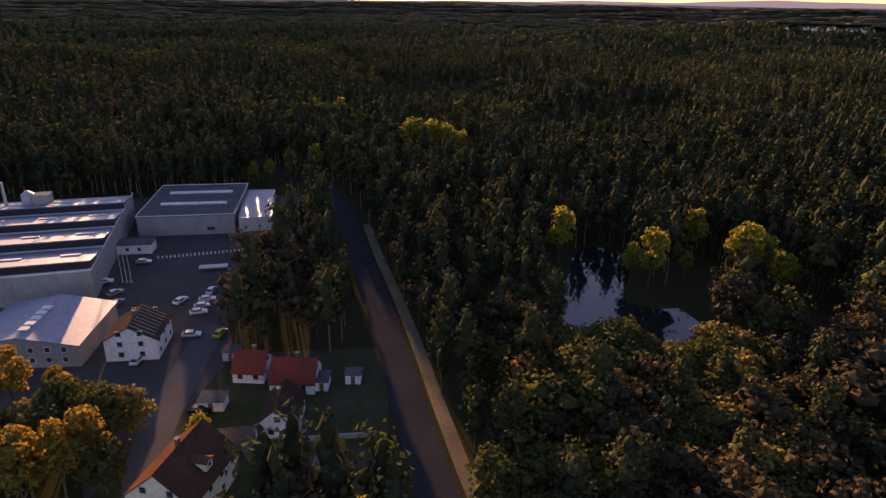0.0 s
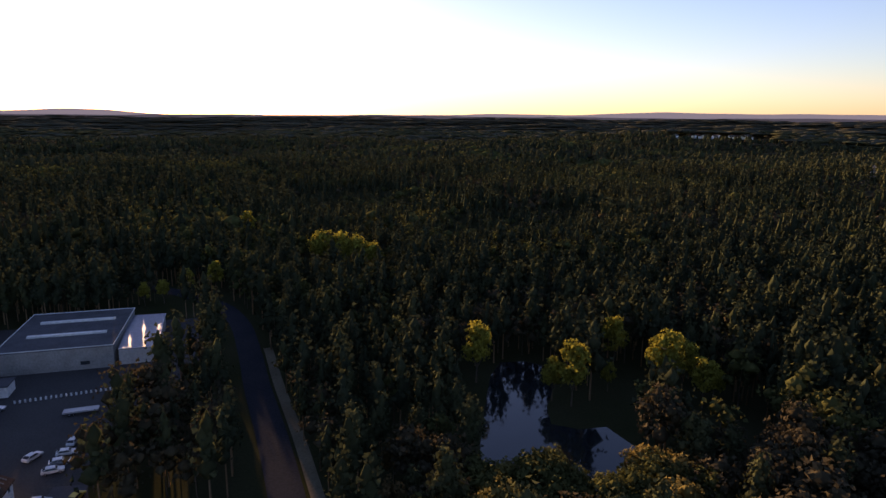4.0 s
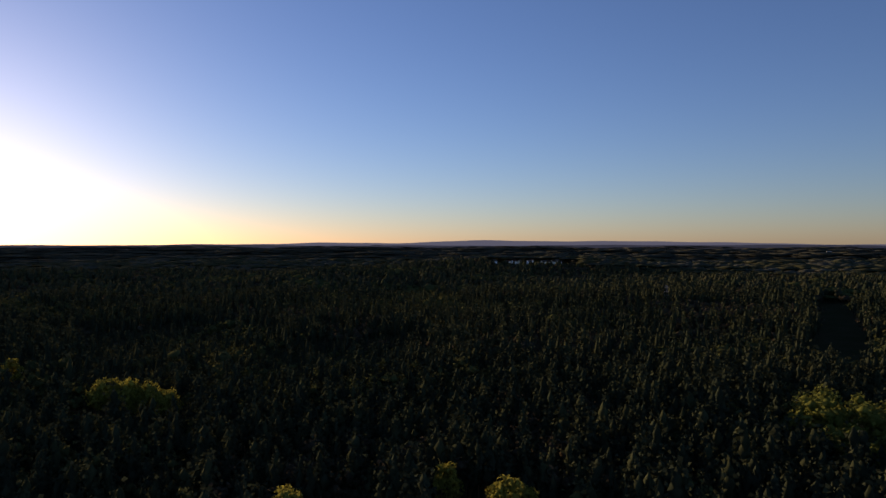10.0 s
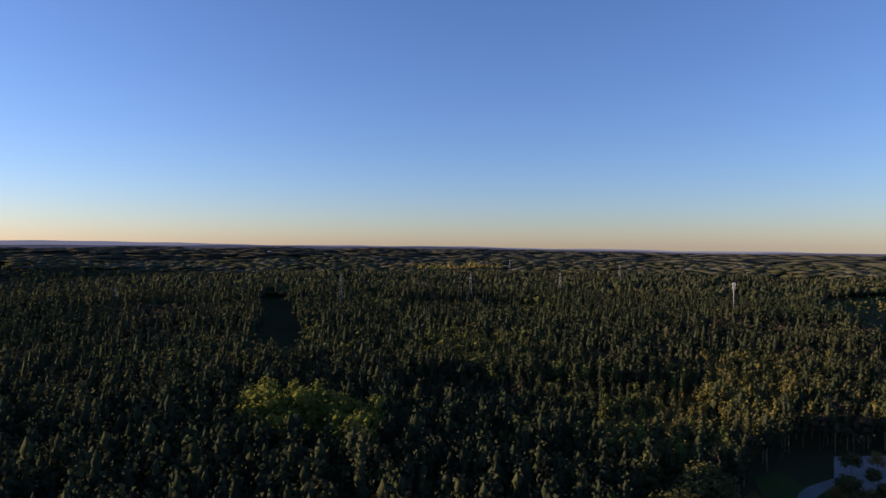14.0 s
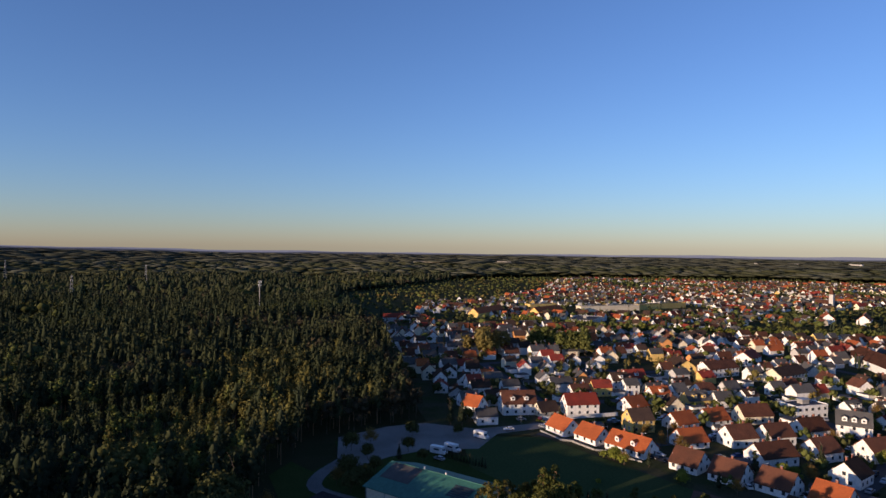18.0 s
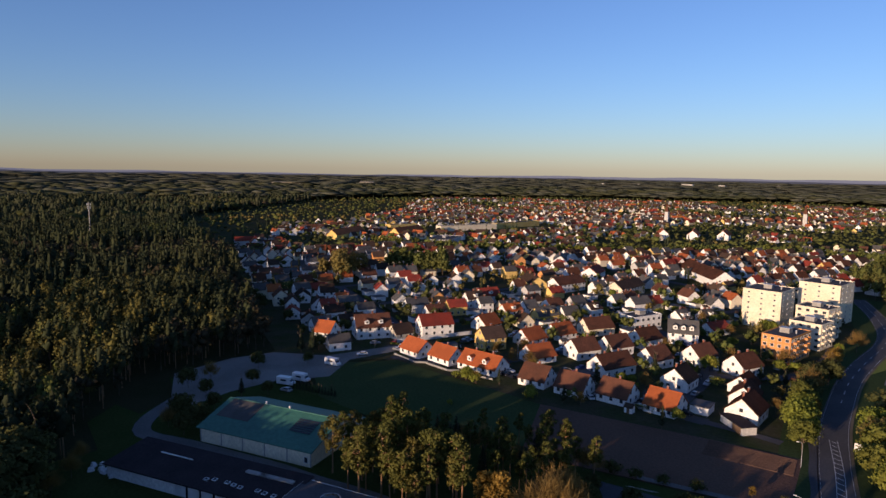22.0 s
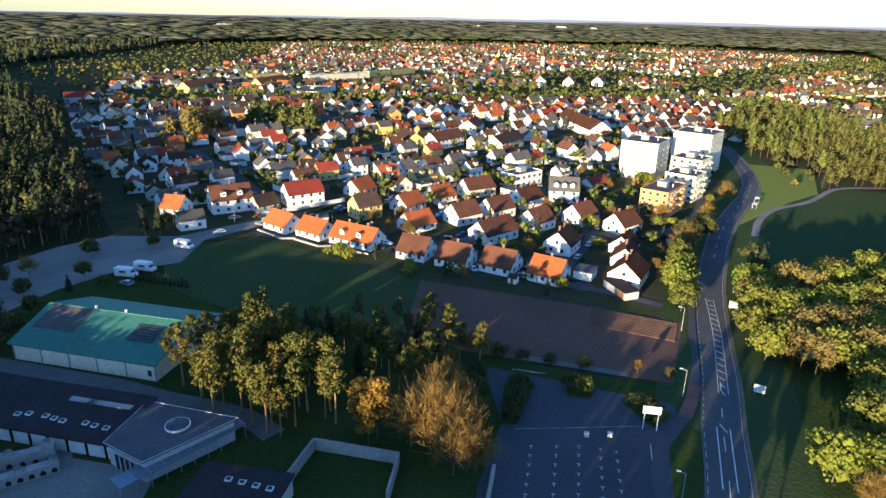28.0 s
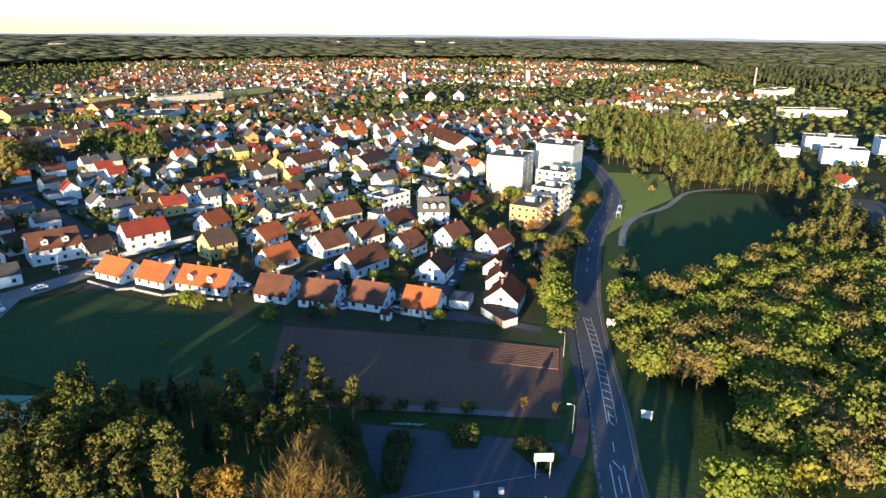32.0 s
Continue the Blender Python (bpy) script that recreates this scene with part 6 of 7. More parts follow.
van(269.8, -59.7, -150)
van(256.2, -37.9, -140)
van(257.5, -43.6, -145)
for x, y, a, p in ((249.7, -36.0, 30, "silver"), (277.3, -74.7, 80, "white"), (215, -114.5, -25, "black"), (209, -118, -20, "white"), (204, -119.8, -25, "red"), (197.5, -121.8, -22, "white"), (184, -129.8, -20, "silver"), (296, -104, 10, "black"), (290, -86, -100, "silver"), (246, -150, 88, "silver"), (244.5, -172, 88, "black"), (221, -160, 90, "blue"), (222, -182, 88, "white"), (238, -212, 160, "silver"), (226, -210, 160, "blue"), (214, -201, 30, "white"), (312, -150, 88, "white"), (313, -190, 88, "silver"), (324, -232, 170, "red"),
                   (-60.9, 145.4, 20, "white"), (-61.0, 148.9, 20, "silver"), (-61.2, 152.9, 15, "white"), (-58.4, 133.7, 8, "white"), (-52.0, 134.5, 80, "yellow"), (-67.8, 151.7, 70, "white"), (-83.5, 149.9, 80, "silver"), (-86.8, 156.0, 60, "silver"), (-93.0, 163.1, 20, "white"), (-88.5, 177.6, 10, "silver"), (-61.9, 158.1, 90, "white"), (-46, 104.0, 5, "black"), (-66, 122, 90, "white")):
    car(x, y, a, p)


def sign_portal():
    s = thing("entrance_sign", pose(116.4, -92.4, 0, 0, 0, 40), "white sign board on two tall white posts", "sign")
    for x in (-1.3, 1.3):
        part("post", Shape(M_PAINT).tube((x, 0, 0), (x, 0, 5.2), 0.09, 0.09, 8), s)
    part("board", Shape(M_PAINT).box(-1.7, -0.1, 3.7, 1.7, 0.1, 5.3), s)
    part("lettering_bar", Shape(M_GLASS).box(-1.3, -0.12, 4.5, 1.2, -0.1, 4.75), s)
    part("lettering_bar", Shape(M_GLASS).box(-1.3, -0.12, 4.1, 0.7, -0.1, 4.3), s)
    for x, y in ((122.8, -81.2), (120.0, -84.6)):
        t = thing("ticket_box", pose(x, y, 0.09, 0, 0, 40), "small white cabinet on the car park", "cabinet")
        part("cabinet", Shape(M_PAINT).box(-0.45, -0.3, 0, 0.45, 0.3, 0.9), t)
        part("cabinet_roof", Shape(M_STEEL).box(-0.5, -0.35, 0.9, 0.5, 0.35, 0.97), t)
    for x, y, a in ((108.6, -121.2, 20), (132.5, -158.0, 25)):
        t = thing("road_sign_board", pose(x, y, 0, 0, 0, a), "white roadside board on short posts", "sign")
        part("board", Shape(M_PAINT).box(-1.1, -0.06, 0.7, 1.1, 0.06, 2.5), t)
        for q in (-0.8, 0.8):
            part("post", Shape(M_STEEL).tube((q, 0.1, 0), (q, 0.1, 2.4), 0.05, 0.05, 6), t)
    for x, y in ((178.6, -272), (175.0, -262)):
        t = thing("bus_shelter", pose(x, y, 0, 0, 0, -70), "small white shelter beside the road", "shelter")
        part("shelter_roof", Shape(M_PAINT).box(-1.8, -0.9, 2.3, 1.8, 0.9, 2.45), t)
        part("back_panel", Shape(M_PAINT).box(-1.7, 0.7, 0, 1.7, 0.8, 2.3), t)
        for q in (-1.6, 1.6):
            part("post", Shape(M_STEEL).tube((q, -0.8, 0), (q, -0.8, 2.3), 0.05, 0.05, 6), t)


sign_portal()


def street_lamp(x, y, ang):
    s = thing("street_lamp", pose(x, y, 0, 0, 0, ang), "slim grey street lamp beside the road", "street lamp", "street lamps")
    part("pole", cached("lp", lambda: Shape(M_STEEL).tube((0, 0, 0), (0, 0, 6.4), 0.09, 0.05, 8).tube((0, 0, 6.35), (1.0, 0, 6.6), 0.045, 0.04, 6).mesh("pole")), s)
    part("lamp_head", cached("lh", lambda: Shape(M_FRAME).box(0.8, -0.13, 6.55, 1.5, 0.13, 6.68).mesh("lamp_head")), s)


for i, q in enumerate(R[4:40:6]):
    d = (R[4 + i * 6 + 1] - q).normalized()
    p = q + Vector((-d.y, d.x)) * 7.6
    street_lamp(p.x, p.y, math.degrees(math.atan2(d.x, -d.y)) )
for x, y in ((245 + 3.6, -130), (245 + 3.6, -165), (245 + 3.6, -195), (286, -84), (240, -113), (200, -131)):
    street_lamp(x, y, 180)


# ---- pylons and mast ----
def pylon(bearing, dist, H):
    x, y = 19.3 + dist * math.sin(radians(bearing)), 37.8 + dist * math.cos(radians(bearing))
    p = thing("power_pylon", pose(x, y, float(land(x, y)), 0, 0, 25), "steel lattice power pylon with three pairs of arms", "pylon", "power pylons")

    def body():
        s = Shape(M_LATTICE)
        k = 9
        for sx, sy in ((-1, -1), (1, -1), (1, 1), (-1, 1)):
            s.tube((sx * 2.6, sy * 2.6, 0), (sx * 0.5, sy * 0.5, H), 0.15, 0.09, 4)
        for i in range(k):
            z0, z1 = H * i / k, H * (i + 1) / k
            w0, w1 = 2.6 - 2.1 * i / k, 2.6 - 2.1 * (i + 1) / k
            for a, b in (((-1, -1), (1, -1)), ((1, -1), (1, 1)), ((1, 1), (-1, 1)), ((-1, 1), (-1, -1))):
                s.tube((a[0] * w0, a[1] * w0, z0), (b[0] * w1, b[1] * w1, z1), 0.09, 0.09, 3, cap=False)
                s.tube((b[0] * w0, b[1] * w0, z0), (a[0] * w1, a[1] * w1, z1), 0.09, 0.09, 3, cap=False)
        return s.mesh("lattice")
    part("lattice", cached(("pyl", H), body), p)
    for i, (z, w) in enumerate(((H - 1.5, 4.2), (H - 6, 6.0), (H - 10.5, 5.0))):
        arm = Shape(M_LATTICE)
        for q in (-1, 1):
            arm.tube((q * 0.6, 0.5, z), (q * w, 0, z + 0.1), 0.14, 0.08, 4).tube((q * 0.6, -0.5, z), (q * w, 0, z + 0.1), 0.14, 0.08, 4).tube((q * 0.5, 0, z + 1.3), (q * w, 0, z + 0.1), 0.12, 0.08, 4)
            arm.tube((q * w, 0, z + 0.1), (q * w, 0, z - 1.2), 0.12, 0.12, 5)
        part("arm", cached(("arm", i, H), lambda: arm.mesh("arm")), p)


for b, d, h in ((41.3, 690, 27), (59.2, 695, 41), (70.6, 765, 40), (78.4, 850, 38), (83.4, 1150, 41), (74.0, 1350, 44)):
    pylon(b, d, h)


def radio_mast():
    m = thing("radio_mast", pose(681, 10.8, 0), "slender pale radio mast with antennas above the woods", "mast")
    part("mast_pole", Shape(M_CONCRETE).tube((0, 0, 0), (0, 0, 41), 0.6, 0.38, 10), m)
    for z, r in ((39.5, 1.5), (36.5, 1.3)):
        part("platform", Shape(M_STEEL).tube((0, 0, z - 2.0), (0, 0, z - 1.8), r, r, 12), m)
        for i in range(6):
            a = i * 1.047
            part("antenna", cached("ant", lambda: Shape(M_PAINT).box(-0.2, -0.15, -1.1, 0.2, 0.15, 1.1).mesh("antenna")), m, pose(r * math.cos(a), r * math.sin(a), z, 0, 0, math.degrees(a)))


radio_mast()


# ---- church towers and far pale works ----
def church(x, y, H):
    c = thing("church", pose(x, y, 0, 0, 0, 20), "church with a pale tower and pointed spire", "church")
    part("tower", Shape(M_WALL[4]).box(-2.6, -2.6, 0, 2.6, 2.6, H * 0.6), c)
    part("spire", Shape(M_ROOF["rust"]).add([(-2.9, -2.9, H * .6), (2.9, -2.9, H * .6), (2.9, 2.9, H * .6), (-2.9, 2.9, H * .6), (0, 0, H)], [(0, 1, 4), (1, 2, 4), (2, 3, 4), (3, 0, 4), (3, 2, 1, 0)]), c)
    part("nave", gabled_walls(18, 9, 5.5, 10, M_WALL[4]), c, pose(11.6, 0, 0))
    part("roof", gabled_roof(18, 9, 5.5, 10, M_ROOF["rust"]), c, pose(11.6, 0, 0))


church(700, -730, 30)
church(572, -860, 34)
# Raised heaps are made up to show sandy clearings above the canopy.
for b, d, w in ((105.5, 2600, 80), (112.3, 2800, 42)):
    x, y = d * math.sin(radians(b)), d * math.cos(radians(b))
    g = float(land(x, y))
    rim = [(x + w * math.cos(k * 0.524) * (1 + 0.25 * math.sin(k * 2.1)), y + w * math.sin(k * 0.524), g - 1) for k in range(12)]
    top = [(x + (p - x) * 0.72, y + (q - y) * 0.72, g + 17.0 + 1.2 * math.sin(k * 1.7)) for k, (p, q, _) in enumerate(rim)]
    heap = Shape(M_SAND).add(rim + top, [(k, (k + 1) % 12, 12 + (k + 1) % 12, 12 + k) for k in range(12)] + [tuple(range(12, 24))])
    thing("sand_heap", Matrix(), "pale sand raised as a heap in place of a far clearing", "heap", "far sand heaps", data=heap)
rnd_far = random.Random(2)
for b, d, w in ((133.0, 3300, 16), (135.4, 3250, 22), (139.6, 3400, 26), (142.2, 3300, 14), (146.5, 3450, 20), (52.8, 3350, 9)):
    x, y = d * math.sin(radians(b)), d * math.cos(radians(b))
    f = thing("far_hall", pose(x, y, float(land(x, y)) - 0.5, 0, 0, -b + rnd_far.uniform(-20, 20)), "tall pale distant works hall above the woods", "hall", "far works halls")
    part("wall", Shape(M_WALL[4]).box(-w, -9, 0, w, 9, 17.5), f)
    part("roof", Shape(M_ROOF["gravel"]).slab([(-w - 1, -10, 18.0), (w + 1, -10, 18.0), (w + 1, 10, 18.5), (-w - 1, 10, 18.5)], 0.5), f)
hamlet = random.Random(14)
for k in range(11):
    x, y = 690 + 17 * k + hamlet.uniform(-6, 6), 1352 + hamlet.uniform(-26, 26)
    h = house(x, y, hamlet.choice([0, 20, 75, 95]), hamlet.choice([9, 11, 13]), 8, 2, hamlet.choice(["rust", "brown", "grey"]), hamlet.choice([0, 0, 1]), "white house of a far hamlet on the wooded hill", detail=0, name="far_house", group="hamlet on the hill")
    h.location.z = float(land(x, y))


# ---- the works and the cottages beside the old lane ----
def factory():
    f = thing("factory", pose(-90.5, 153.0, 0, 0, 0, 16), "wide blue-grey factory with shed roofs and skylights", "factory")
    W, Dp, H = 74.0, 70.0, 8.0
    part("wall", Shape(M_CONCRETE).box(-W, 0, -0.1, 0, Dp, H), f)
    n = 4
    for i in range(n):
        y0, y1 = Dp * i / n, Dp * (i + 1) / n
        part("shed_roof", Shape(M_ROOF["steel"]).slab([(-W - 0.3, y0 + 0.2, H + 3.0), (0.3, y0 + 0.2, H + 3.0), (0.3, y1 - 0.6, H + 0.5), (-W - 0.3, y1 - 0.6, H + 0.5)], 0.34), f)
        part("roof_light", Shape(M_GLASS, M_FRAME).box(-W + 0.2, y0 + 0.9, H + 0.02, -0.2, y0 + 1.2, H + 2.5).box(-W, y0 + 0.3, H + 0.02, -0.02, y0 + 0.88, H + 0.5, 1), f)
        for k in range(5):
            z = H + 0.5 + 2.5 * 0.55 + 0.06
            part("roof_panel", cached("rp", lambda: Shape(M_FRAME).box(-2.4, -0.55, 0, 2.4, 0.55, 0.3).mesh("roof_panel")), f, pose(-6 - k * 14.0, y0 + (y1 - y0) * 0.45, z, -8.3))
    part("roof_edge", Shape(M_PAINT).tube((0.2, 0, H + 0.6), (0.2, Dp, H + 1.2), 0.16, 0.16, 4), f)
    part("chimney_stack", Shape(M_STEEL).tube((-36, 60, H), (-36, 60, H + 10), 0.5, 0.4, 10), f)
    s = Shape(M_STEEL, M_CONCRETE)
    s.tube((-30, 62, H), (-30, 62, H + 5), 2.0, 2.0, 14).tube((-30, 62, H + 5), (-30, 62, H + 6.2), 2.0, 0.5, 14).box(-28, 59, H, -23, 63.5, H + 5.2, 1)
    part("filter_silo", s, f)
    w = thing("warehouse", pose(-69.5, 205.4, 0, 0, 0, 9), "pale warehouse with a flat roof and two long skylights", "warehouse")
    part("wall", Shape(M_CONCRETE).box(-31, 0, -0.1, 0, 38, 6.6), w)
    part("flat_roof", Shape(M_ROOF["gravel"]).box(-31.2, -0.2, 6.61, 0.2, 38.2, 6.9), w)
    for q in (12, 26):
        part("skylight_strip", Shape(M_PAINT).box(-26, q, 6.904, -4, q + 1.5, 7.5), w)
    for p, q in (((-31.2, -0.2), (0.2, -0.2)), ((0.2, -0.2), (0.2, 38.2)), ((-31.2, -0.2), (-31.2, 38.2)), ((-31.2, 38.2), (0.2, 38.2))):
        part("roof_edge", Shape(M_PAINT).tube((*p, 7.0), (*q, 7.0), 0.16, 0.16, 4), w)
    part("window", Shape(M_GLASS).box(-9, -0.06, 1.5, -6.5, -0.02, 2.6), w)
    e = thing("warehouse_annex", pose(-68.8, 206.6, 0, 0, 0, 12), "lower annex with a blue-grey roof", "warehouse")
    part("wall", Shape(M_WALL[4]).box(0.3, 0, -0.1, 11, 34, 4.8), e)
    part("roof", Shape(M_ROOF["steel"]).slab([(0.3, -0.3, 5.2), (11.3, -0.3, 4.9), (11.3, 34.3, 4.9), (0.3, 34.3, 5.2)], 0.3), e)
    part("roof_edge", Shape(M_PAINT).tube((0.3, -0.3, 5.15), (11.3, -0.3, 4.9), 0.1, 0.1, 4).tube((11.3, -0.3, 4.9), (11.3, 34.3, 4.9), 0.1, 0.1, 4), e)
    g = thing("gate_lodge", pose(-95, 188, 0, 0, 0, 9), "small pale gate lodge with a flat roof", "lodge")
    part("wall", Shape(M_WALL[0]).box(-5, -3, 0, 5, 3, 3), g)
    part("flat_roof", Shape(M_ROOF["gravel"]).box(-5.3, -3.3, 3.01, 5.3, 3.3, 3.3), g)
    for x in (-2, 1.5):
        part("window", cached("wl", lambda: window_mesh(1.2, 1.2)), g, pose(x, -3.02, 1.0))
    h = thing("works_hall", pose(-90.0, 129.5, 0, 0, 0, 95), "white works hall with a low steel roof and ridge skylight", "hall")
    part("wall", gabled_walls(21, 24, 5.2, 7.4, M_CONCRETE), h)
    part("roof", gabled_roof(21, 24, 5.2, 7.4, M_ROOF["steel"], 0.4, 0.4), h)
    for i in range(5):
        part("skylight", cached("hsl", lambda: Shape(M_FRAME).box(-0.8, -1.0, 0, 0.8, 1.0, 0.5).mesh("skylight")), h, pose(-7 + i * 2.6, 0.0, 7.3))
    for i in range(6):
        part("window", cached("w1", lambda: window_mesh(1.25, 1.35)), h, pose(-10.52, -9 + i * 3.4, 1.2, 0, 0, -90))
        part("window", cached("w1", lambda: window_mesh(1.25, 1.35)), h, pose(-10.52, -9 + i * 3.4, 3.6, 0, 0, -90))
    o = house(-68.0, 128.4, 97, 11.5, 11.0, 2, "brown", 0, "white office house with a battened brown roof", pitch=0.55, name="office_house", group="", store=2.5)
    for k in range(8):
        part("batten", cached("batten", lambda: Shape(M_GRAVEL).box(-0.12, -5.6, 0, 0.12, 0, 0.14).mesh("batten")), o, pose(-5 + k * 1.4, -0.1, 8.32, 28.8))
    for i in range(3):
        p = thing("flag_pole", pose(-88.6 + i * 1.2, 164, 0), "tall white flag pole in the yard", "flag pole", "flag poles")
        part("pole", cached("fp", lambda: Shape(M_PAINT).tube((0, 0, 0), (0, 0, 9), 0.09, 0.05, 8).mesh("pole")), p)
        part("base", cached("fb", lambda: Shape(M_CONCRETE).box(-0.3, -0.3, 0, 0.3, 0.3, 0.25).mesh("base")), p)
    for i in range(22):
        t = i / 21
        thing("bollard", pose(-86 + 23.7 * t, 181.8 + 7 * t, 0), "low white bollard in the yard", "bollard", "bollards in the yard", data=cached("bol", lambda: Shape(M_PAINT).tube((0, 0, 0), (0, 0, 0.75), 0.28, 0.24, 8).mesh("bollard")))
    t = thing("trailer", pose(-66.5, 174.0, 0, 0, 0, 12), "pale flat trailer parked in the yard", "trailer")
    part("bed", Shape(M_STEEL).box(-4, -1.2, 0.8, 4, 1.2, 1.2), t)
    for x in (-2.5, -1.6, 2.6):
        for y in (-1.0, 1.0):
            part("wheel", cached("wheel", wheel_mesh), t, pose(x, y, 0.34))


factory()
C = dict(group="cottages by the lane")
house_on(-42.9, 114.4, -36.4, 114.1, 7, 1, "red", 0, "small white cottage with a red roof", **C)
house_on(-34.2, 110.5, -25.3, 110.4, 8, 1, "red", 0, "white cottage with a wide red roof", **C)
house(-29.3, 101.0, 92, 9.5, 6.5, 1.4, "brown", 0, "white gabled cottage with a dark roof", **C)
house(-40.3, 81.5, 79, 13.5, 11.0, 2, "rust", 1, "large cream house with a dark red roof", dormers=1, **C)
house(-35.5, 92.5, 10, 6.5, 5.5, 1, "grey", 0, "low annex with a grey roof", chimneys=0, **C)
for x, y, L, Dp, w in ((-44.1, 106, 4.8, 3.4, 0), (-18.0, 115.6, 3.1, 2.6, 0), (-19.7, 87.6, 2.4, 2.2, 4), (-46.0, 124.4, 3.4, 3.0, 4), (-24.0, 113.6, 2.4, 4.0, 0)):
    s = thing("garden_shed", pose(x, y, 0), "small pale garden shed with a flat roof", "shed", "garden sheds")
    part("wall", Shape(M_WALL[w]).box(-L / 2, -Dp / 2, 0, L / 2, Dp / 2, 2.2), s)
    part("roof", Shape(M_ROOF["gravel"]).slab([(-L / 2 - .25, -Dp / 2 - .25, 2.35), (L / 2 + .25, -Dp / 2 - .25, 2.35), (L / 2 + .25, Dp / 2 + .25, 2.5), (-L / 2 - .25, Dp / 2 + .25, 2.5)], 0.14), s)
    part("door", Shape(M_WOOD).box(-0.45, -Dp / 2 - 0.04, 0.05, 0.45, -Dp / 2, 2.0), s)
s = thing("garden_wall_low", Matrix(), "low pale garden wall beside the lane", "wall", kind="structure")
part("wall_run", Shape(M_CONCRETE).slab([(-24.8, 95.4, 1.1), (-10.8, 97.3, 1.1), (-10.8, 97.6, 1.1), (-24.8, 95.7, 1.1)], 1.2), s)
s = thing("solar_rack", pose(-24.8, 98.6, 0, 0, 0, 92), "tilted rack of pale solar panels", "solar panels")
for i in range(4):
    part("panel", Shape(M_ROOF["steel"], M_FRAME).box(-1.8, -0.35, 0, 1.8, 0.35, 0.06).box(-1.85, -0.4, -0.05, 1.85, -0.35, 0.08, 1), s, pose(0, i * 0.8, 1.2 + i * 0.35, 24))
    part("post", Shape(M_STEEL).tube((1.2, i * 0.8, 0), (1.2, i * 0.8, 1.15 + i * 0.35), 0.05, 0.05, 6), s)


# ---- hedges, garden walls and small things in the village ----
def hedge(ax, ay, bx, by, h=1.5, w=0.9, leaf=None):
    """A clipped hedge of many small leaf clumps between two points."""
    L = round(math.hypot(bx - ax, by - ay) / 2) * 2.0
    if L < 2:
        return
    key = ("hedge", L, h, leaf.name if leaf else "")

    def make():
        rng = np.random.default_rng(int(L * 10 + h * 100))
        n = int(L * 26)
        c = np.stack([rng.uniform(0, L, n), rng.uniform(-w / 2, w / 2, n), h * np.sqrt(rng.uniform(0.02, 1, n))], 1)
        v = cards(rng, c, 0.24)
        me = bpy.data.meshes.new("hedge")
        me.from_pydata(v.tolist(), [], np.arange(len(v)).reshape(-1, 4).tolist())
        me.materials.append(leaf or L_HEDGE)
        return me
    thing("hedge", pose(ax, ay, 0.05, 0, 0, math.degrees(math.atan2(by - ay, bx - ax))), "clipped green garden hedge beside the street", "hedge", "garden hedges", data=cached(key, make))


def wall_line(points, h, name, label, mat):
    w = thing(name, Matrix(), label, "wall", kind="structure")
    for p, q in zip(points, points[1:]):
        p, q = Vector(p), Vector(q)
        d = (q - p).normalized()
        n = Vector((-d.y, d.x)) * 0.14
        e = d * 0.13
        p, q = p + e, q - e
        part("wall_run", Shape(mat).slab([(*(p - n), h), (*(q - n), h), (*(q + n), h), (*(p + n), h)], h + 0.1), w)


wall_line([(272.9, -86.6), (258.9, -88.8), (256.0, -93.0)], 0.7, "front_wall", "low pale garden wall before an orange-roofed house", M_CONCRETE)
wall_line([(256.0, -92.0), (244.3, -94.9), (242.0, -98.5)], 0.7, "front_wall", "low pale garden wall before an orange-roofed house", M_CONCRETE)
wall_line([(288.2, -94.0), (286.9, -105.1), (286.0, -131.8)], 1.6, "long_wall", "long white wall along the street", M_PAINT)
wall_line([(240.5, -98.0), (228.0, -104.0)], 0.6, "front_wall", "low pale garden wall before a house", M_CONCRETE)


def carport():
    c = thing("carport", pose(159.6, -141.6, 0, 0, 0, 158), "low carport with white and brown doors", "carport")
    part("wall", Shape(M_WALL[4]).box(-5.5, 0, 0, 5.5, 4.5, 2.3), c)
    part("roof", Shape(M_ROOF["tar"]).slab([(-5.8, -0.4, 2.5), (5.8, -0.4, 2.5), (5.8, 4.8, 2.65), (-5.8, 4.8, 2.65)], 0.16), c)
    part("garage_door", Shape(M_FRAME).box(-4.0, -0.06, 0.05, 0.2, -0.004, 2.1), c, label="white garage door")
    part("garage_door", Shape(M_WOOD).box(0.6, -0.06, 0.05, 4.8, -0.004, 2.1), c, label="brown wooden garage door")


carport()


def garden_shed(x, y, ang, L=3.0, Dp=2.4, roof="brown", wall=4):
    s = thing("garden_shed", pose(x, y, 0, 0, 0, ang), "small garden shed with a low gable roof", "shed", "village sheds")
    part("wall", cached(("shw", L, Dp, wall), lambda: gabled_walls(L, Dp, 2.0, 2.7, M_WALL[wall])), s)
    part("roof", cached(("shr", L, Dp, roof), lambda: gabled_roof(L, Dp, 2.0, 2.7, M_ROOF[roof], 0.25, 0.25)), s)
    part("door", cached("shd", lambda: Shape(M_WOOD).box(-0.45, -0.05, 0.02, 0.45, 0.0, 1.85).mesh("door")), s, pose(0, -Dp / 2 - 0.004, 0))


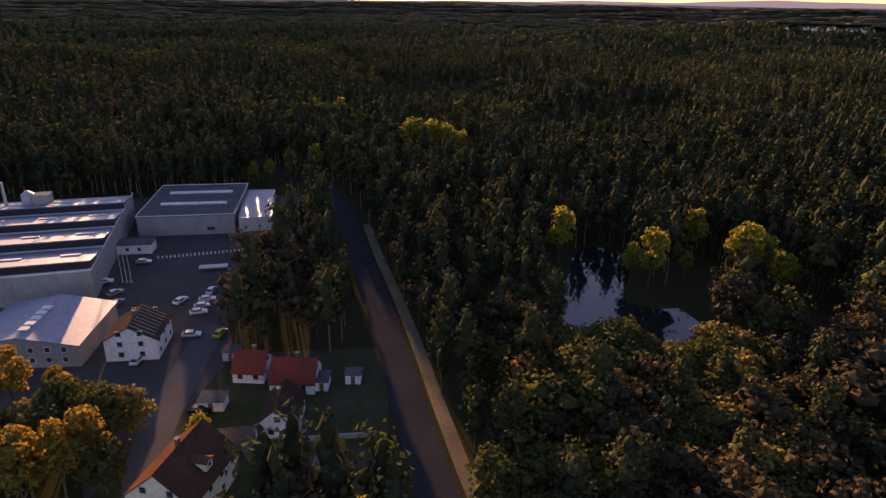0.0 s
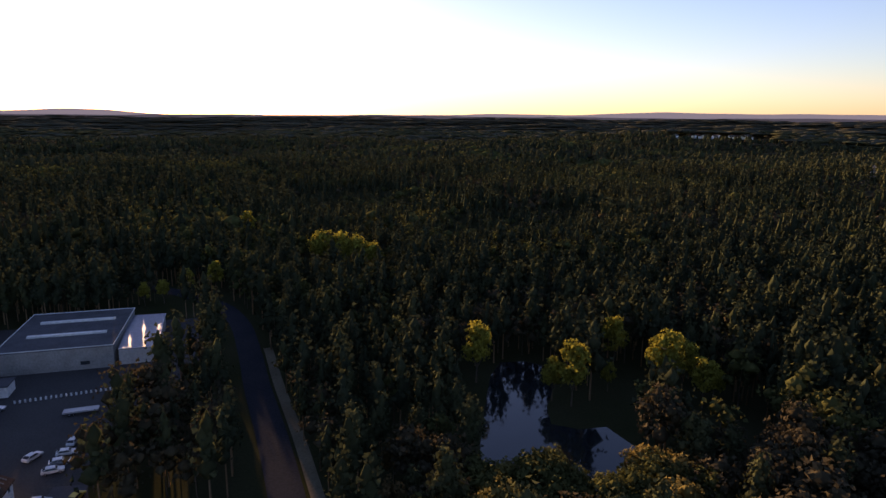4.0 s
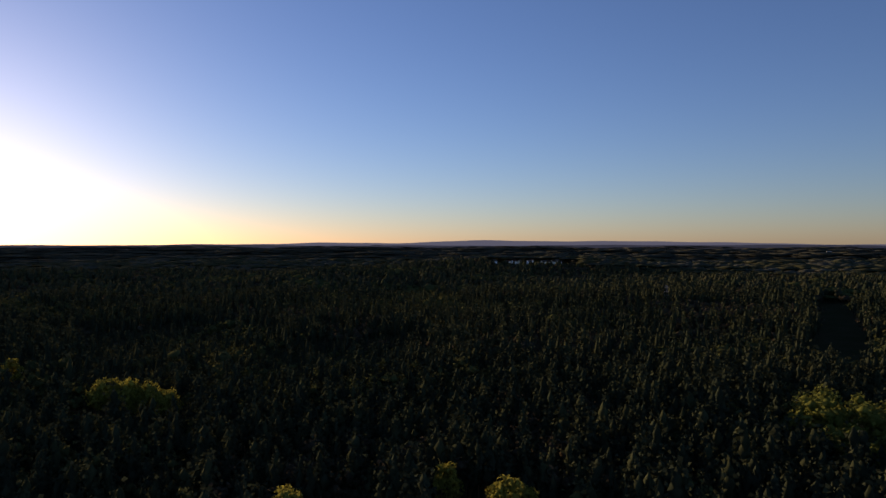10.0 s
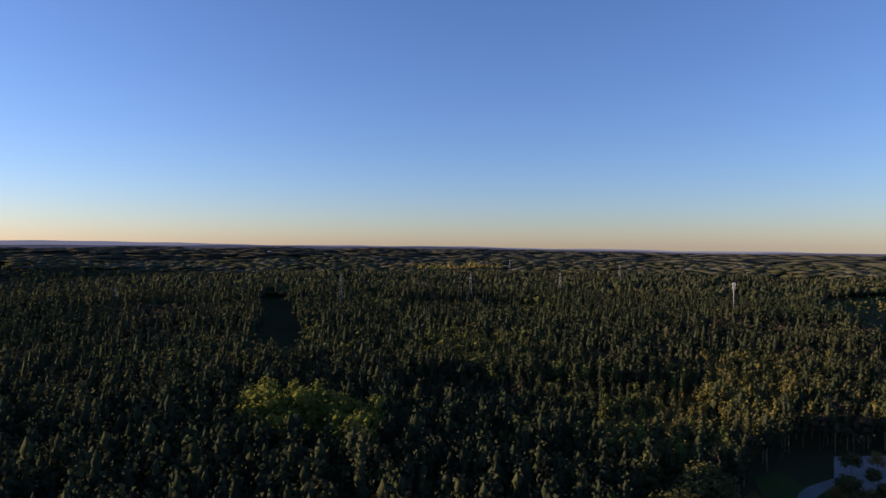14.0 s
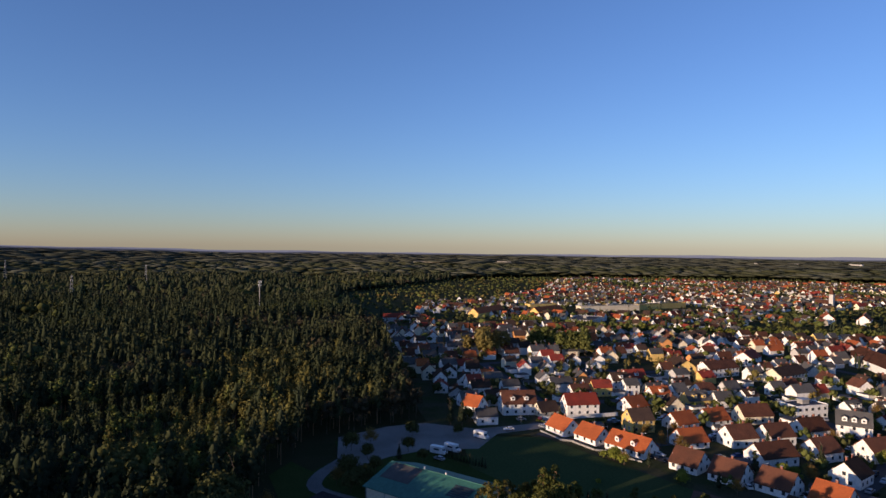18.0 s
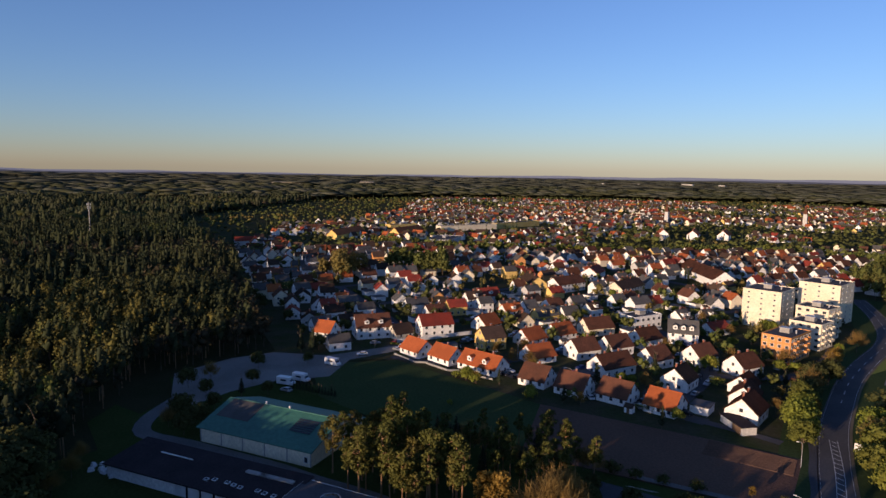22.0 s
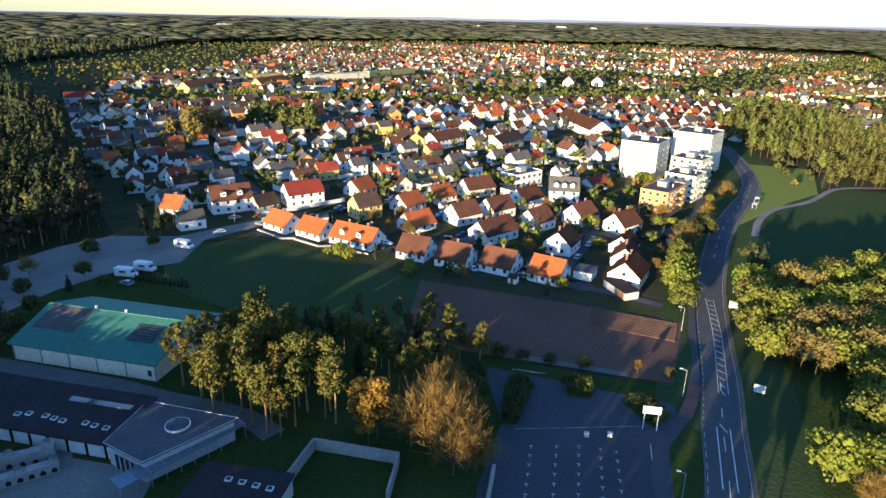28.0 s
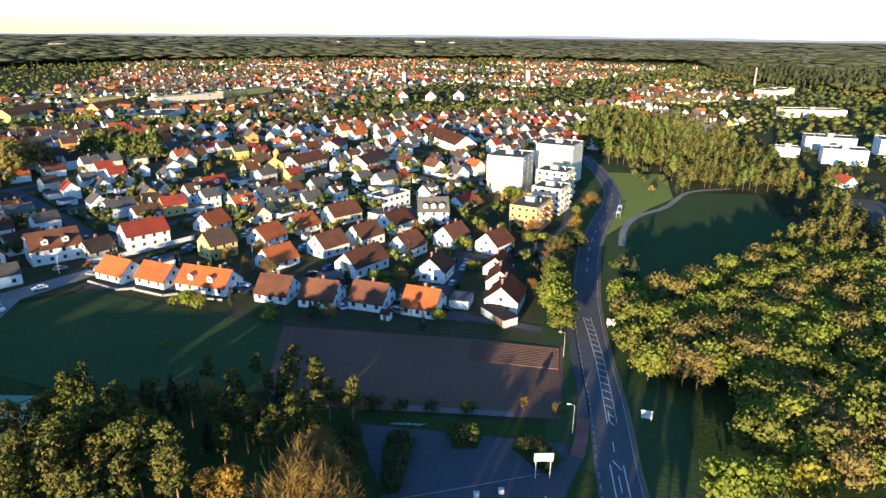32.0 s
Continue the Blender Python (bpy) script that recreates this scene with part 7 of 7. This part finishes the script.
def garage(x, y, ang, n=2):
    g = thing("garage", pose(x, y, 0, 0, 0, ang), "flat-roofed double garage with white doors", "garage", "village garages")
    part("wall", cached("gaw", lambda: Shape(M_WALL[0]).box(-3.2, -2.8, -0.1, 3.2, 2.8, 2.5).mesh("wall")), g)
    part("flat_roof", cached("gar", lambda: Shape(M_ROOF["gravel"]).box(-3.4, -3.0, 2.504, 3.4, 3.0, 2.75).mesh("flat_roof")), g)
    for q in (-1.5, 1.5):
        part("garage_door", cached("gad", lambda: Shape(M_FRAME).box(-1.25, -0.05, 0.05, 1.25, 0.0, 2.15).mesh("garage_door")), g, pose(q, -2.804, 0))


def village_clutter():
    rnd = random.Random(77)
    t = np.array(TAKEN)

    def free(x, y, r):
        return (((t[:, 0] - x) ** 2 + (t[:, 1] - y) ** 2) > (t[:, 2] * 0.72 + r) ** 2).all() and not near_line([x], [y], ROAD, 12)[0] and not inside([x], [y], FIELD)[0] and not inside([x], [y], MEADOW)[0]
    paints = ["white", "silver", "black", "red", "blue", "silver", "black"]
    cars = 0
    for line in village_roads():
        sl = smooth_line(line, 6.5)
        for a, b in zip(sl, sl[1:]):
            d = (b - a)
            if d.length < 3:
                continue
            u = d.normalized()
            n = Vector((-u.y, u.x))
            ang = math.degrees(math.atan2(u.y, u.x))
            if math.hypot(a.x - 66, a.y - 4) > 360:
                continue
            for q in (-1, 1):
                k = rnd.random()
                p = a + n * q * 4.3
                e = b + n * q * 4.3
                if k < 0.42 and free(p.x, p.y, 1.5):
                    hedge(p.x, p.y, e.x, e.y, rnd.choice([1.0, 1.4, 1.8]), leaf=rnd.choice([None, L_GREEN]))
                elif k < 0.64 and cars < 90:
                    c = a + n * q * 2.0
                    car(c.x, c.y, ang + rnd.choice([0, 180]), rnd.choice(paints), "cars parked in the streets")
                    cars += 1
                g = a + n * q * 8.5
                if rnd.random() < 0.26 and free(g.x, g.y, 3.6) and not any(near_line([g.x], [g.y], w, 5.5)[0] for w in village_roads()):
                    if rnd.random() < 0.5:
                        garden_shed(g.x, g.y, ang + rnd.choice([0, 90]), rnd.choice([2.5, 3.0]), 2.2, rnd.choice(["brown", "grey", "rust"]), rnd.choice([0, 4]))
                    else:
                        garage(g.x, g.y, ang + (0 if q > 0 else 180))


village_clutter()


# ---- garden trees near the front of the village, one by one ----
def front_trees():
    rnd = random.Random(31)
    t = np.array(TAKEN)
    n = 0
    for gx in np.arange(162, 330, 10.5):
        for gy in np.arange(-96, -262, -10.5):
            x, y = gx + rnd.uniform(-4, 4), gy + rnd.uniform(-4, 4)
            if n >= 90 or inside([x], [y], FIELD)[0] or inside([x], [y], MEADOW)[0] or not inside([x], [y], VILLAGE)[0] or near_line([x], [y], ROAD, 11)[0] or near_line([x], [y], [(285, -88), (262, -100), (226, -115), (198, -128), (150, -145)], 6)[0]:
                continue
            if not (((t[:, 0] - x) ** 2 + (t[:, 1] - y) ** 2) > (t[:, 2] * 0.72 + 1.6) ** 2).all() or any(near_line([x], [y], q, 4.8)[0] for q in village_roads()):
                continue
            k = rnd.choice(["green", "bare", "spruce", "shrub", "shrub", "green", "bare", "shrub"])
            tree(k, x, y, {"green": 0.55, "bare": 0.55, "spruce": 0.55, "shrub": 0.9}[k] * rnd.uniform(0.8, 1.3), rnd.uniform(0, 360), "village garden trees")
            n += 1


front_trees()
